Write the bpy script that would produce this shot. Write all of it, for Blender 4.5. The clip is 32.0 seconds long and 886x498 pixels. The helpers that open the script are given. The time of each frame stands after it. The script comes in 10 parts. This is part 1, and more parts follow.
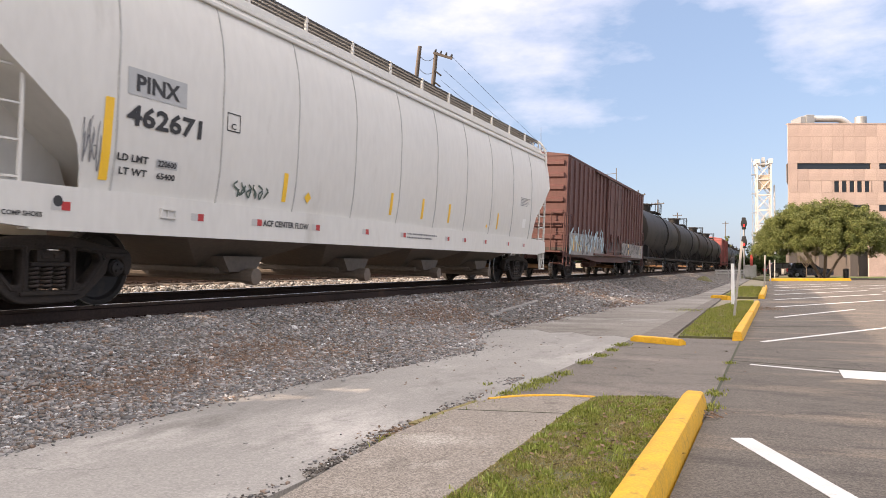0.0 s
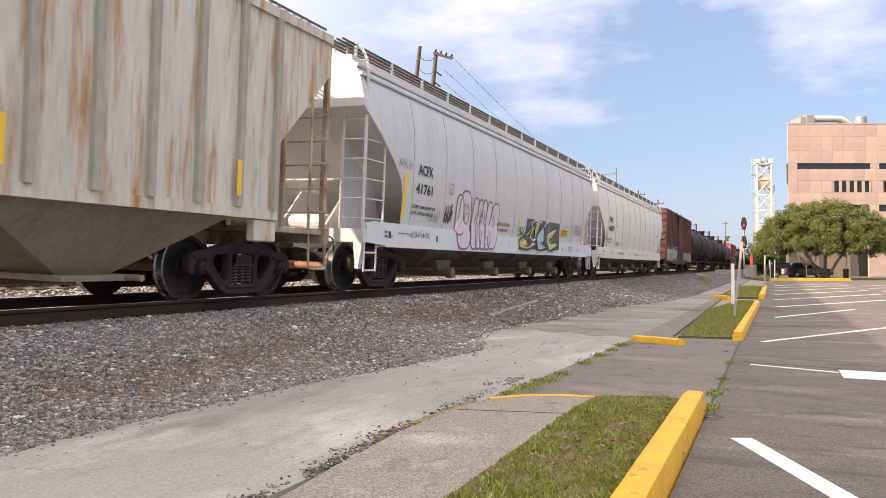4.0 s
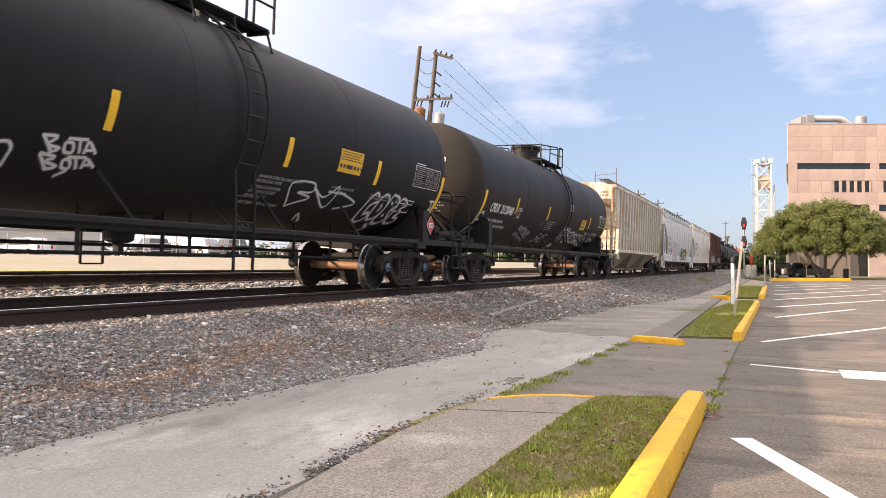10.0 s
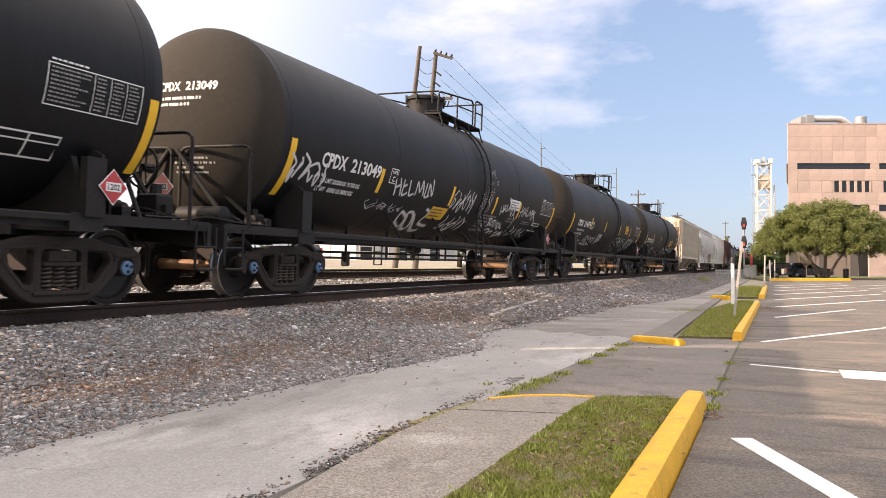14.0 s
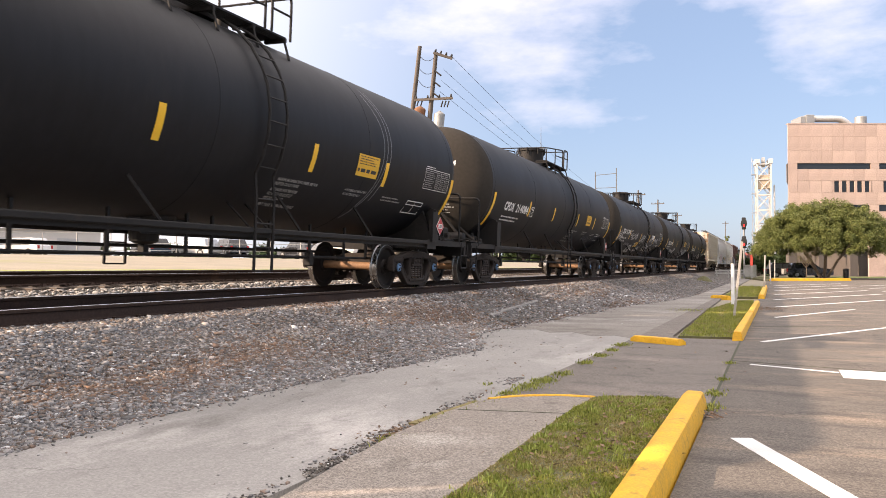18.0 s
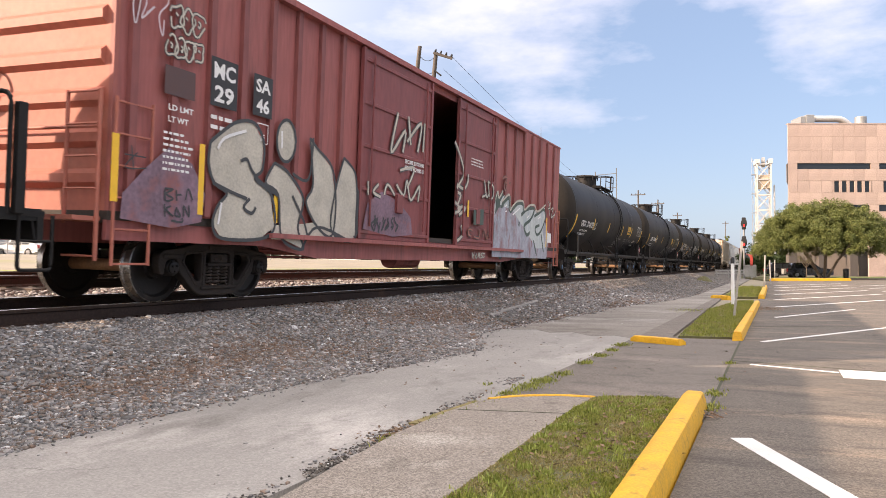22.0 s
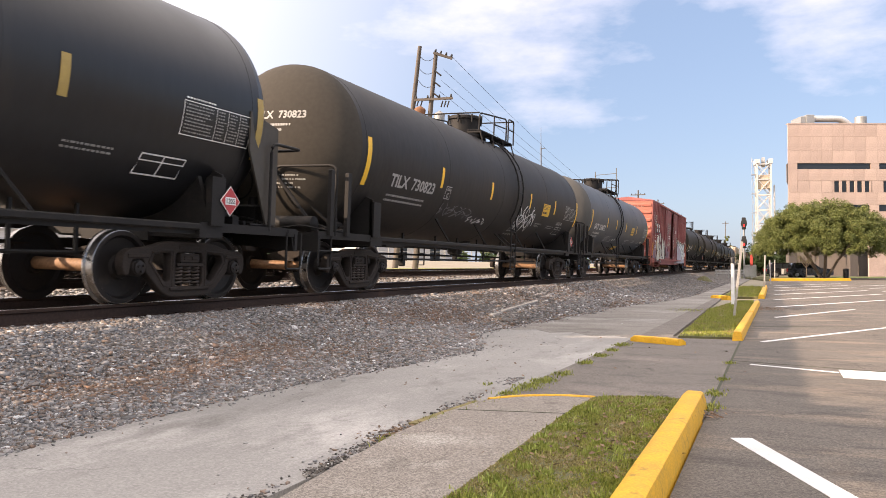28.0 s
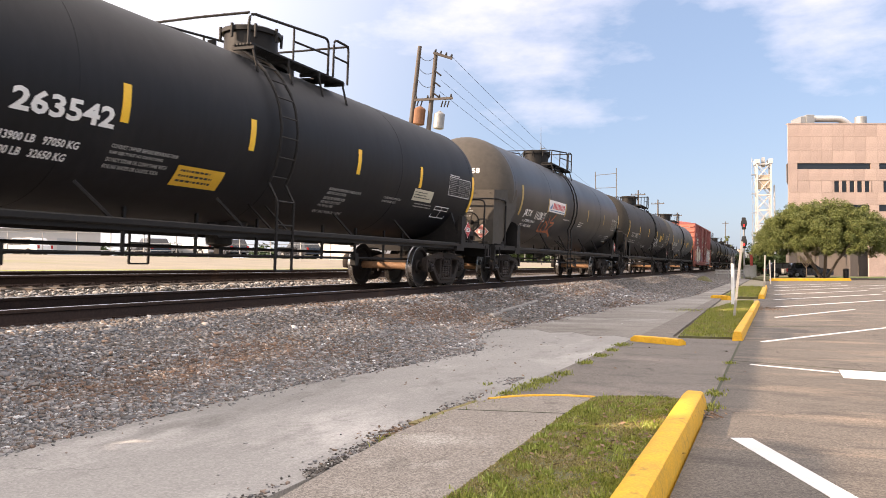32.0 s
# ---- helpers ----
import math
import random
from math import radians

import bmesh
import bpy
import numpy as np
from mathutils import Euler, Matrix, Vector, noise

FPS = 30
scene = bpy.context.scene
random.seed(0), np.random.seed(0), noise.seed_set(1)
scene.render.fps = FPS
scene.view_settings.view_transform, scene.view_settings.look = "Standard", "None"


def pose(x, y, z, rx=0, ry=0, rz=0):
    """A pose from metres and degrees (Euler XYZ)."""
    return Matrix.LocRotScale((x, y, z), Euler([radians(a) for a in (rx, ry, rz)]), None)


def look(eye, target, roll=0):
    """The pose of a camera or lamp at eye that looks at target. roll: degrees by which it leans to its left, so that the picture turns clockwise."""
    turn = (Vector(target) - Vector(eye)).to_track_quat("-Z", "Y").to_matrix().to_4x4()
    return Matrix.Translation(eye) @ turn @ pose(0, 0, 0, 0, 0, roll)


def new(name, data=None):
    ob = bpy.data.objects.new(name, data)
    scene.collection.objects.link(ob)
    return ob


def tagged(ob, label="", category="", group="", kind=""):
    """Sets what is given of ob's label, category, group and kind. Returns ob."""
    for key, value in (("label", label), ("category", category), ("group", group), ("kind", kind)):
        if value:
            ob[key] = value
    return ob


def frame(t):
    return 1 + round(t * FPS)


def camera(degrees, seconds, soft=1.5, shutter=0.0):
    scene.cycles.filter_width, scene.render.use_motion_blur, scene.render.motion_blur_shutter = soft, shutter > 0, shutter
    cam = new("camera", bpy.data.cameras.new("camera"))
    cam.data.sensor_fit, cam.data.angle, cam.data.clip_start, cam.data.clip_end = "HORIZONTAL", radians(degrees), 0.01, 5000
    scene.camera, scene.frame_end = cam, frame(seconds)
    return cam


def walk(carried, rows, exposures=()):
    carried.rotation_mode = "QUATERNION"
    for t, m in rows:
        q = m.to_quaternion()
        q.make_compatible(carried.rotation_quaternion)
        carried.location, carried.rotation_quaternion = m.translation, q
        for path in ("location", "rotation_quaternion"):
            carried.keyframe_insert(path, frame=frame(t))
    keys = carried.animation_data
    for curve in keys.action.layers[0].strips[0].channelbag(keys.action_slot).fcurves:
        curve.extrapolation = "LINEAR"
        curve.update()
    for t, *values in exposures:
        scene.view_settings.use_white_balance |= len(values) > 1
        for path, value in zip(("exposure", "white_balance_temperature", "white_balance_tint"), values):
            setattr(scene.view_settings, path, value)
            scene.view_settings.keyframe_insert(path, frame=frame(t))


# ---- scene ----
# ---------------------------------------------------------------- camera
EYE = (0.0, 0.0, 1.30)
cam = camera(59.92, 32.0, soft=0.35, shutter=0.1)
VIEW = pose(EYE[0], EYE[1], EYE[2], 91.306, 0, 23.24)
walk(cam, [(0.0, VIEW), (32.0, VIEW)], [(0.0, 0.87, 7100, 18), (32.0, 0.87, 7100, 18)])

# ---------------------------------------------------------------- world and sun
SUN_EL, SUN_AZ = radians(26.2), radians(38.0)     # the light runs towards +x and a little +y
sun_way = Vector((math.cos(SUN_EL) * math.cos(SUN_AZ), math.cos(SUN_EL) * math.sin(SUN_AZ), -math.sin(SUN_EL)))
world = bpy.data.worlds.new("sky")
scene.world = world
world.use_nodes = True
wn, wl = world.node_tree.nodes, world.node_tree.links
wn.clear()
w_out, w_bg = wn.new("ShaderNodeOutputWorld"), wn.new("ShaderNodeBackground")
w_sky = wn.new("ShaderNodeTexSky")
w_sky.sky_type = "NISHITA"
w_sky.sun_disc = False
w_sky.sun_elevation = SUN_EL
w_sky.sun_rotation = math.atan2(-sun_way.x, -sun_way.y)
w_sky.air_density, w_sky.dust_density, w_sky.ozone_density = 1.0, 1.2, 1.5
w_co = wn.new("ShaderNodeTexCoord")
w_map = wn.new("ShaderNodeMapping")
w_map.inputs["Scale"].default_value = (1.0, 1.0, 2.6)
w_map.inputs["Location"].default_value = (3.1, 0.4, 0.2)
w_n = wn.new("ShaderNodeTexNoise")
w_n.inputs["Scale"].default_value, w_n.inputs["Detail"].default_value, w_n.inputs["Roughness"].default_value = 3.4, 8.0, 0.58
w_r = wn.new("ShaderNodeValToRGB")
w_r.color_ramp.elements[0].position, w_r.color_ramp.elements[1].position = 0.53, 0.84
w_haze = wn.new("ShaderNodeMix")
w_haze.data_type = "RGBA"
w_haze.inputs[0].default_value = 0.48
w_haze.inputs[7].default_value = (3.15, 4.75, 7.5, 1)
w_mix = wn.new("ShaderNodeMix")
w_mix.data_type = "RGBA"
w_mix.inputs[7].default_value = (7.7, 7.9, 9.0, 1)
wl.new(w_co.outputs["Generated"], w_map.inputs[0])
wl.new(w_map.outputs[0], w_n.inputs["Vector"])
# cloud banks: more cover round these directions
w_sum = w_n.outputs[0]
for way, near, far, gain in (((0.085, 0.957, 0.275), 0.991, 0.9995, 0.17), ((-0.26, 0.915, 0.305), 0.980, 0.999, 0.06), ((0.01, 0.955, 0.295), 0.993, 0.9998, 0.07)):
    w_d, w_s, w_a = wn.new("ShaderNodeVectorMath"), wn.new("ShaderNodeMapRange"), wn.new("ShaderNodeMath")
    w_d.operation, w_a.operation, w_s.interpolation_type = "DOT_PRODUCT", "ADD", "SMOOTHSTEP"
    w_d.inputs[1].default_value = way
    w_s.inputs[1].default_value, w_s.inputs[2].default_value, w_s.inputs[3].default_value, w_s.inputs[4].default_value = near, far, 0.0, gain
    wl.new(w_co.outputs["Generated"], w_d.inputs[0]), wl.new(w_d.outputs["Value"], w_s.inputs[0])
    wl.new(w_sum, w_a.inputs[0]), wl.new(w_s.outputs[0], w_a.inputs[1])
    w_sum = w_a.outputs[0]
wl.new(w_sum, w_r.inputs[0])
wl.new(w_r.outputs[0], w_mix.inputs[0])
wl.new(w_sky.outputs[0], w_haze.inputs[6])
wl.new(w_haze.outputs[2], w_mix.inputs[6])
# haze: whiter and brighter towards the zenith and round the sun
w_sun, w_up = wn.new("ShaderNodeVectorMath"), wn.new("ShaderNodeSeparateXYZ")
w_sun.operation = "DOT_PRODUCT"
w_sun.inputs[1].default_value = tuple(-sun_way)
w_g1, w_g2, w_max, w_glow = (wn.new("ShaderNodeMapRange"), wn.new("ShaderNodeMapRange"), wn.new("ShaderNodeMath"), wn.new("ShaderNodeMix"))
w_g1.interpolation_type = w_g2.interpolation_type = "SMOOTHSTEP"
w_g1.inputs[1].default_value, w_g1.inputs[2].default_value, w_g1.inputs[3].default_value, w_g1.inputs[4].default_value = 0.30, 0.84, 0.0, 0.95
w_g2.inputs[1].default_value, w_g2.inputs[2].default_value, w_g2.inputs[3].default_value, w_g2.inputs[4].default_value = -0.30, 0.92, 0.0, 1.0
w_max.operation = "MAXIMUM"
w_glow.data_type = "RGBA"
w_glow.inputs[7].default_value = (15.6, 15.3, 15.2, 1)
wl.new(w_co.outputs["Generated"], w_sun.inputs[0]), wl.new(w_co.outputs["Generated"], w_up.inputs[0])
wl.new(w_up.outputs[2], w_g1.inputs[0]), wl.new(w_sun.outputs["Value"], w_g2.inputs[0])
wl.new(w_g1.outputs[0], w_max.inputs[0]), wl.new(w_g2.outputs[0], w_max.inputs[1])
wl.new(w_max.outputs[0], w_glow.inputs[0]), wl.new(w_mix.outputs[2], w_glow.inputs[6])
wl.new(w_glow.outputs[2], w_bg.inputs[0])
w_bg.inputs[1].default_value = 0.086
wl.new(w_bg.outputs[0], w_out.inputs[0])

sun_data = bpy.data.lights.new("sun", "SUN")
sun_data.energy, sun_data.angle, sun_data.color = 5.0, radians(0.6), (1.0, 0.81, 0.62)
sun = new("sun", sun_data)
sun.matrix_world = look((-60, -30, 40), Vector((-60, -30, 40)) + sun_way)


# ---------------------------------------------------------------- materials
def mat(name, base, rough=0.6, metal=0.0, vary=0.25, scale=3.0, fine=40.0, bump=0.0, dirt=None, dirt_amt=0.0, dirt_scale=1.5,
        stretch=(1, 1, 1), spec=0.5, rnd=0.0, coat=0.0):
    """Base colour varied at two scales, stains of a second colour, relief, and a gloss that varies with it."""
    m = bpy.data.materials.new(name)
    m.use_nodes = True
    n, l = m.node_tree.nodes, m.node_tree.links
    b = n["Principled BSDF"]
    co, mp = n.new("ShaderNodeTexCoord"), n.new("ShaderNodeMapping")
    mp.inputs["Scale"].default_value = stretch
    l.new(co.outputs["Object"], mp.inputs[0])
    n1, n2 = n.new("ShaderNodeTexNoise"), n.new("ShaderNodeTexNoise")
    n1.inputs["Scale"].default_value, n1.inputs["Detail"].default_value = scale, 5
    n2.inputs["Scale"].default_value, n2.inputs["Detail"].default_value = fine, 3
    for x in (n1, n2):
        l.new(mp.outputs[0], x.inputs["Vector"])
    add = n.new("ShaderNodeMath")
    add.operation = "ADD"
    l.new(n1.outputs[0], add.inputs[0]), l.new(n2.outputs[0], add.inputs[1])
    rng = n.new("ShaderNodeMapRange")
    rng.inputs[1].default_value, rng.inputs[2].default_value = 0.7, 1.3
    rng.inputs[3].default_value, rng.inputs[4].default_value = 1 - vary, 1 + vary
    l.new(add.outputs[0], rng.inputs[0])
    val = rng.outputs[0]
    if rnd:
        oi, r2, mu = n.new("ShaderNodeObjectInfo"), n.new("ShaderNodeMapRange"), n.new("ShaderNodeMath")
        r2.inputs[3].default_value, r2.inputs[4].default_value = 1 - rnd, 1 + rnd
        mu.operation = "MULTIPLY"
        l.new(oi.outputs["Random"], r2.inputs[0]), l.new(r2.outputs[0], mu.inputs[0]), l.new(val, mu.inputs[1])
        val = mu.outputs[0]
    sc = n.new("ShaderNodeVectorMath")
    sc.operation = "SCALE"
    sc.inputs[0].default_value = base
    l.new(val, sc.inputs["Scale"])
    col = sc.outputs[0]
    if dirt:
        nd, rd, mx = n.new("ShaderNodeTexNoise"), n.new("ShaderNodeMapRange"), n.new("ShaderNodeMix")
        nd.inputs["Scale"].default_value, nd.inputs["Detail"].default_value, nd.inputs["Roughness"].default_value = dirt_scale, 8, 0.65
        l.new(mp.outputs[0], nd.inputs["Vector"])
        rd.inputs[1].default_value, rd.inputs[2].default_value = 0.70 - 0.3 * dirt_amt, 0.85 - 0.25 * dirt_amt
        mx.data_type = "RGBA"
        mx.inputs[7].default_value = (*dirt, 1)
        l.new(nd.outputs[0], rd.inputs[0]), l.new(rd.outputs[0], mx.inputs[0]), l.new(col, mx.inputs[6])
        col = mx.outputs[2]
    l.new(col, b.inputs["Base Color"])
    rr = n.new("ShaderNodeMapRange")
    rr.inputs[3].default_value, rr.inputs[4].default_value = max(0.03, rough - 0.12), min(1, rough + 0.12)
    l.new(n1.outputs[0], rr.inputs[0]), l.new(rr.outputs[0], b.inputs["Roughness"])
    b.inputs["Metallic"].default_value, b.inputs["Specular IOR Level"].default_value = metal, spec
    b.inputs["Coat Weight"].default_value = coat
    if bump:
        bp = n.new("ShaderNodeBump")
        bp.inputs["Strength"].default_value, bp.inputs["Distance"].default_value = min(1.0, bump * 20), bump
        l.new(add.outputs[0], bp.inputs["Height"]), l.new(bp.outputs[0], b.inputs["Normal"])
    return m


TANK_BLACK = mat("tank_black", (0.0070, 0.0075, 0.0094), 0.55, 0, 0.3, 0.8, 9, 0.0005, (0.017, 0.016, 0.0165), 0.32, 0.8, (1, 1, 0.22), spec=0.26)
TANK_SATIN = mat("tank_satin", (0.013, 0.0135, 0.015), 0.40, 0, 0.2, 0.8, 9, 0.0004, (0.03, 0.026, 0.023), 0.3, 0.8, (1, 1, 0.25), spec=0.45)
TANK_OLD = mat("tank_faded", (0.026, 0.024, 0.023), 0.55, 0, 0.25, 0.8, 12, 0.0006, (0.052, 0.044, 0.037), 0.35, 0.8, (1, 1, 0.22), spec=0.2)
TANK_GREY = mat("tank_grey", (0.054, 0.060, 0.068), 0.5, 0, 0.22, 1.2, 12, 0.0006, (0.09, 0.086, 0.08), 0.3, 1.1, (1, 1, 0.16), spec=0.35)
# Lighter tank-end colours: dust, with the sun on the rear heads painted in
HEAD_DUST_LIT = mat("sunlit_dusty_black", (0.036, 0.032, 0.0275), 0.78, 0, 0.12, 0.7, 14, 0.0004, (0.022, 0.0195, 0.0175), 0.35, 0.6, spec=0.10)
HEAD_SATIN = mat("sunlit_satin_head", (0.062, 0.055, 0.046), 0.58, 0, 0.15, 0.8, 9, 0.0004, (0.06, 0.052, 0.04), 0.4, 0.7, spec=0.3)
HEAD_OLD = mat("sunlit_dusty_brown", (0.050, 0.045, 0.038), 0.75, 0, 0.12, 0.7, 14, 0.0004, (0.035, 0.031, 0.027), 0.35, 0.6, spec=0.12)
HEAD_GREY = mat("sunlit_dusty_grey", (0.088, 0.085, 0.079), 0.7, 0, 0.07, 0.6, 9, 0.0006, (0.07, 0.066, 0.06), 0.4, 0.8, (1, 1, 0.3), spec=0.2)
BLACK_PART = mat("black_part", (0.014, 0.013, 0.0125), 0.6, 0, 0.3, 4, 40, 0.001, (0.042, 0.033, 0.027), 0.35, 2, spec=0.25)
SPRING = mat("spring_steel", (0.060, 0.046, 0.038), 0.6, 0.1, 0.3, 5, 50, 0.001, spec=0.4)
GRIME = mat("truck_grime", (0.031, 0.0245, 0.021), 0.75, 0, 0.35, 4, 50, 0.003, (0.050, 0.036, 0.026), 0.4, 3, spec=0.25)
WHEEL_STEEL = mat("wheel_steel", (0.0135, 0.0105, 0.0095), 0.6, 0.2, 0.3, 3, 30, 0.001, (0.045, 0.032, 0.024), 0.4, 3)
TREAD = mat("wheel_tread", (0.30, 0.29, 0.28), 0.28, 0.9, 0.15, 6, 60)
AXLE_RUST = mat("axle_rust", (0.26, 0.145, 0.075), 0.7, 0.1, 0.3, 3, 30, 0.001, (0.06, 0.04, 0.03), 0.4, 3)
RAIL_SIDE = mat("rail_brown", (0.046, 0.029, 0.023), 0.8, 0.0, 0.3, 2, 30, 0.001, (0.085, 0.05, 0.034), 0.4, 2, spec=0.25)
RAIL_TOP = mat("rail_head", (0.42, 0.41, 0.40), 0.25, 0.95, 0.1, 4, 50)
TIE = mat("tie_wood", (0.085, 0.068, 0.055), 0.9, 0, 0.4, 5, 40, 0.006, (0.03, 0.026, 0.022), 0.4, 4, (1, 6, 1))
YELLOW = mat("yellow_paint", (0.66, 0.355, 0.014), 0.6, 0, 0.22, 5, 60, 0.003, (0.16, 0.105, 0.03), 0.42, 8)
REFLECT = mat("yellow_reflector", (0.85, 0.50, 0.03), 0.4, 0, 0.06, 10, 60)
REFLECT_DIM = mat("dull_reflector", (0.38, 0.27, 0.08), 0.5, 0, 0.1, 10, 60)
REFLECT_RED = mat("red_reflector", (0.42, 0.03, 0.03), 0.35, 0, 0.06, 10, 60)
REFLECT_SILVER = mat("grey_reflector", (0.45, 0.45, 0.44), 0.35, 0, 0.06, 10, 60)
WHITE_LETTER = mat("white_letters", (0.75, 0.75, 0.73), 0.6, 0, 0.06, 8, 60)
GREY_LETTER = mat("worn_letters", (0.36, 0.36, 0.35), 0.6, 0, 0.1, 8, 60)
BLACK_LETTER = mat("black_letters", (0.03, 0.03, 0.032), 0.6, 0, 0.1, 8, 60)
GREY_PATCH = mat("grey_patch", (0.40, 0.41, 0.41), 0.6, 0, 0.08, 6, 60)
HOPPER_WHITE = mat("hopper_white", (0.62, 0.61, 0.575), 0.5, 0, 0.05, 0.5, 9, 0.0004, (0.46, 0.44, 0.40), 0.25, 0.7, (1, 1, 0.35))
SEAM = mat("weld_seam", (0.40, 0.40, 0.385), 0.6, 0, 0.25, 3, 30, 0.0005)
HOPPER_GREY = mat("hopper_grey", (0.50, 0.51, 0.515), 0.5, 0, 0.10, 1.2, 9, 0.0004, (0.43, 0.33, 0.22), 0.22, 0.9, (1, 1.6, 0.3))
SILL_GREY = mat("sill_grey", (0.55, 0.60, 0.62), 0.5, 0, 0.07, 1, 12, 0.0004, (0.35, 0.34, 0.32), 0.25, 1.2)
HOPPER_CREAM = mat("hopper_cream", (0.55, 0.525, 0.45), 0.6, 0, 0.15, 0.9, 9, 0.0006, (0.37, 0.18, 0.06), 0.74, 2.4, (1, 2.2, 0.28))
# Posts darker than the body: shadow lines in the colour, plus dirt and rust
SIDE_POST = mat("shaded_dirty_cream", (0.36, 0.335, 0.28), 0.65, 0, 0.18, 1.5, 14, 0.0006, (0.27, 0.15, 0.07), 0.6, 2.4, (1, 1, 0.3))
END_POST = mat("rusty_post", (0.40, 0.34, 0.25), 0.7, 0, 0.2, 3, 20, 0.0008, (0.20, 0.10, 0.05), 0.85, 3.0, (1, 1, 0.4))
BAY_CREAM = mat("dusty_cream", (0.25, 0.215, 0.165), 0.7, 0, 0.2, 1, 14, 0.001, (0.15, 0.11, 0.075), 0.5, 1.2)
HOPPER_UNDER = mat("hopper_brown", (0.11, 0.088, 0.070), 0.7, 0, 0.2, 1, 14, 0.001, (0.12, 0.085, 0.06), 0.35, 1.2)
BOX_BROWN = mat("boxcar_brown", (0.092, 0.037, 0.032), 0.6, 0, 0.15, 0.6, 10, 0.0006, (0.07, 0.035, 0.03), 0.3, 1.0, (1, 1, 0.4))
BOX_RED = mat("boxcar_red", (0.315, 0.098, 0.09), 0.65, 0, 0.22, 0.8, 10, 0.0006, (0.15, 0.062, 0.056), 0.5, 1.6, (1, 1.6, 0.22))
BOX_ORANGE = mat("boxcar_end", (0.40, 0.128, 0.088), 0.6, 0, 0.14, 0.8, 10, 0.0006, (0.24, 0.095, 0.07), 0.4, 1.4)
BOX_DOOR = mat("boxcar_door", (0.215, 0.058, 0.058), 0.6, 0, 0.2, 0.8, 10, 0.0006, (0.12, 0.045, 0.042), 0.45, 1.4, (1, 1, 0.3))
# Side red made darker, so the ribs carry their shading in the paint
BOX_RIB = mat("boxcar_rib_shaded", (0.225, 0.070, 0.065), 0.65, 0, 0.22, 1.2, 10, 0.0006, (0.12, 0.05, 0.045), 0.5, 1.6, (1, 1, 0.3))
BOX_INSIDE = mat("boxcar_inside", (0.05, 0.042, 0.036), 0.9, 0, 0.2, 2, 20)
GALV = mat("galvanised", (0.34, 0.34, 0.33), 0.5, 0.6, 0.2, 5, 60, 0.0005, (0.22, 0.15, 0.09), 0.2, 3)
GRATING = mat("dark_grating", (0.10, 0.10, 0.10), 0.7, 0.3, 0.2, 4, 40)
RUST = mat("rust", (0.20, 0.095, 0.05), 0.85, 0, 0.35, 4, 40, 0.001)


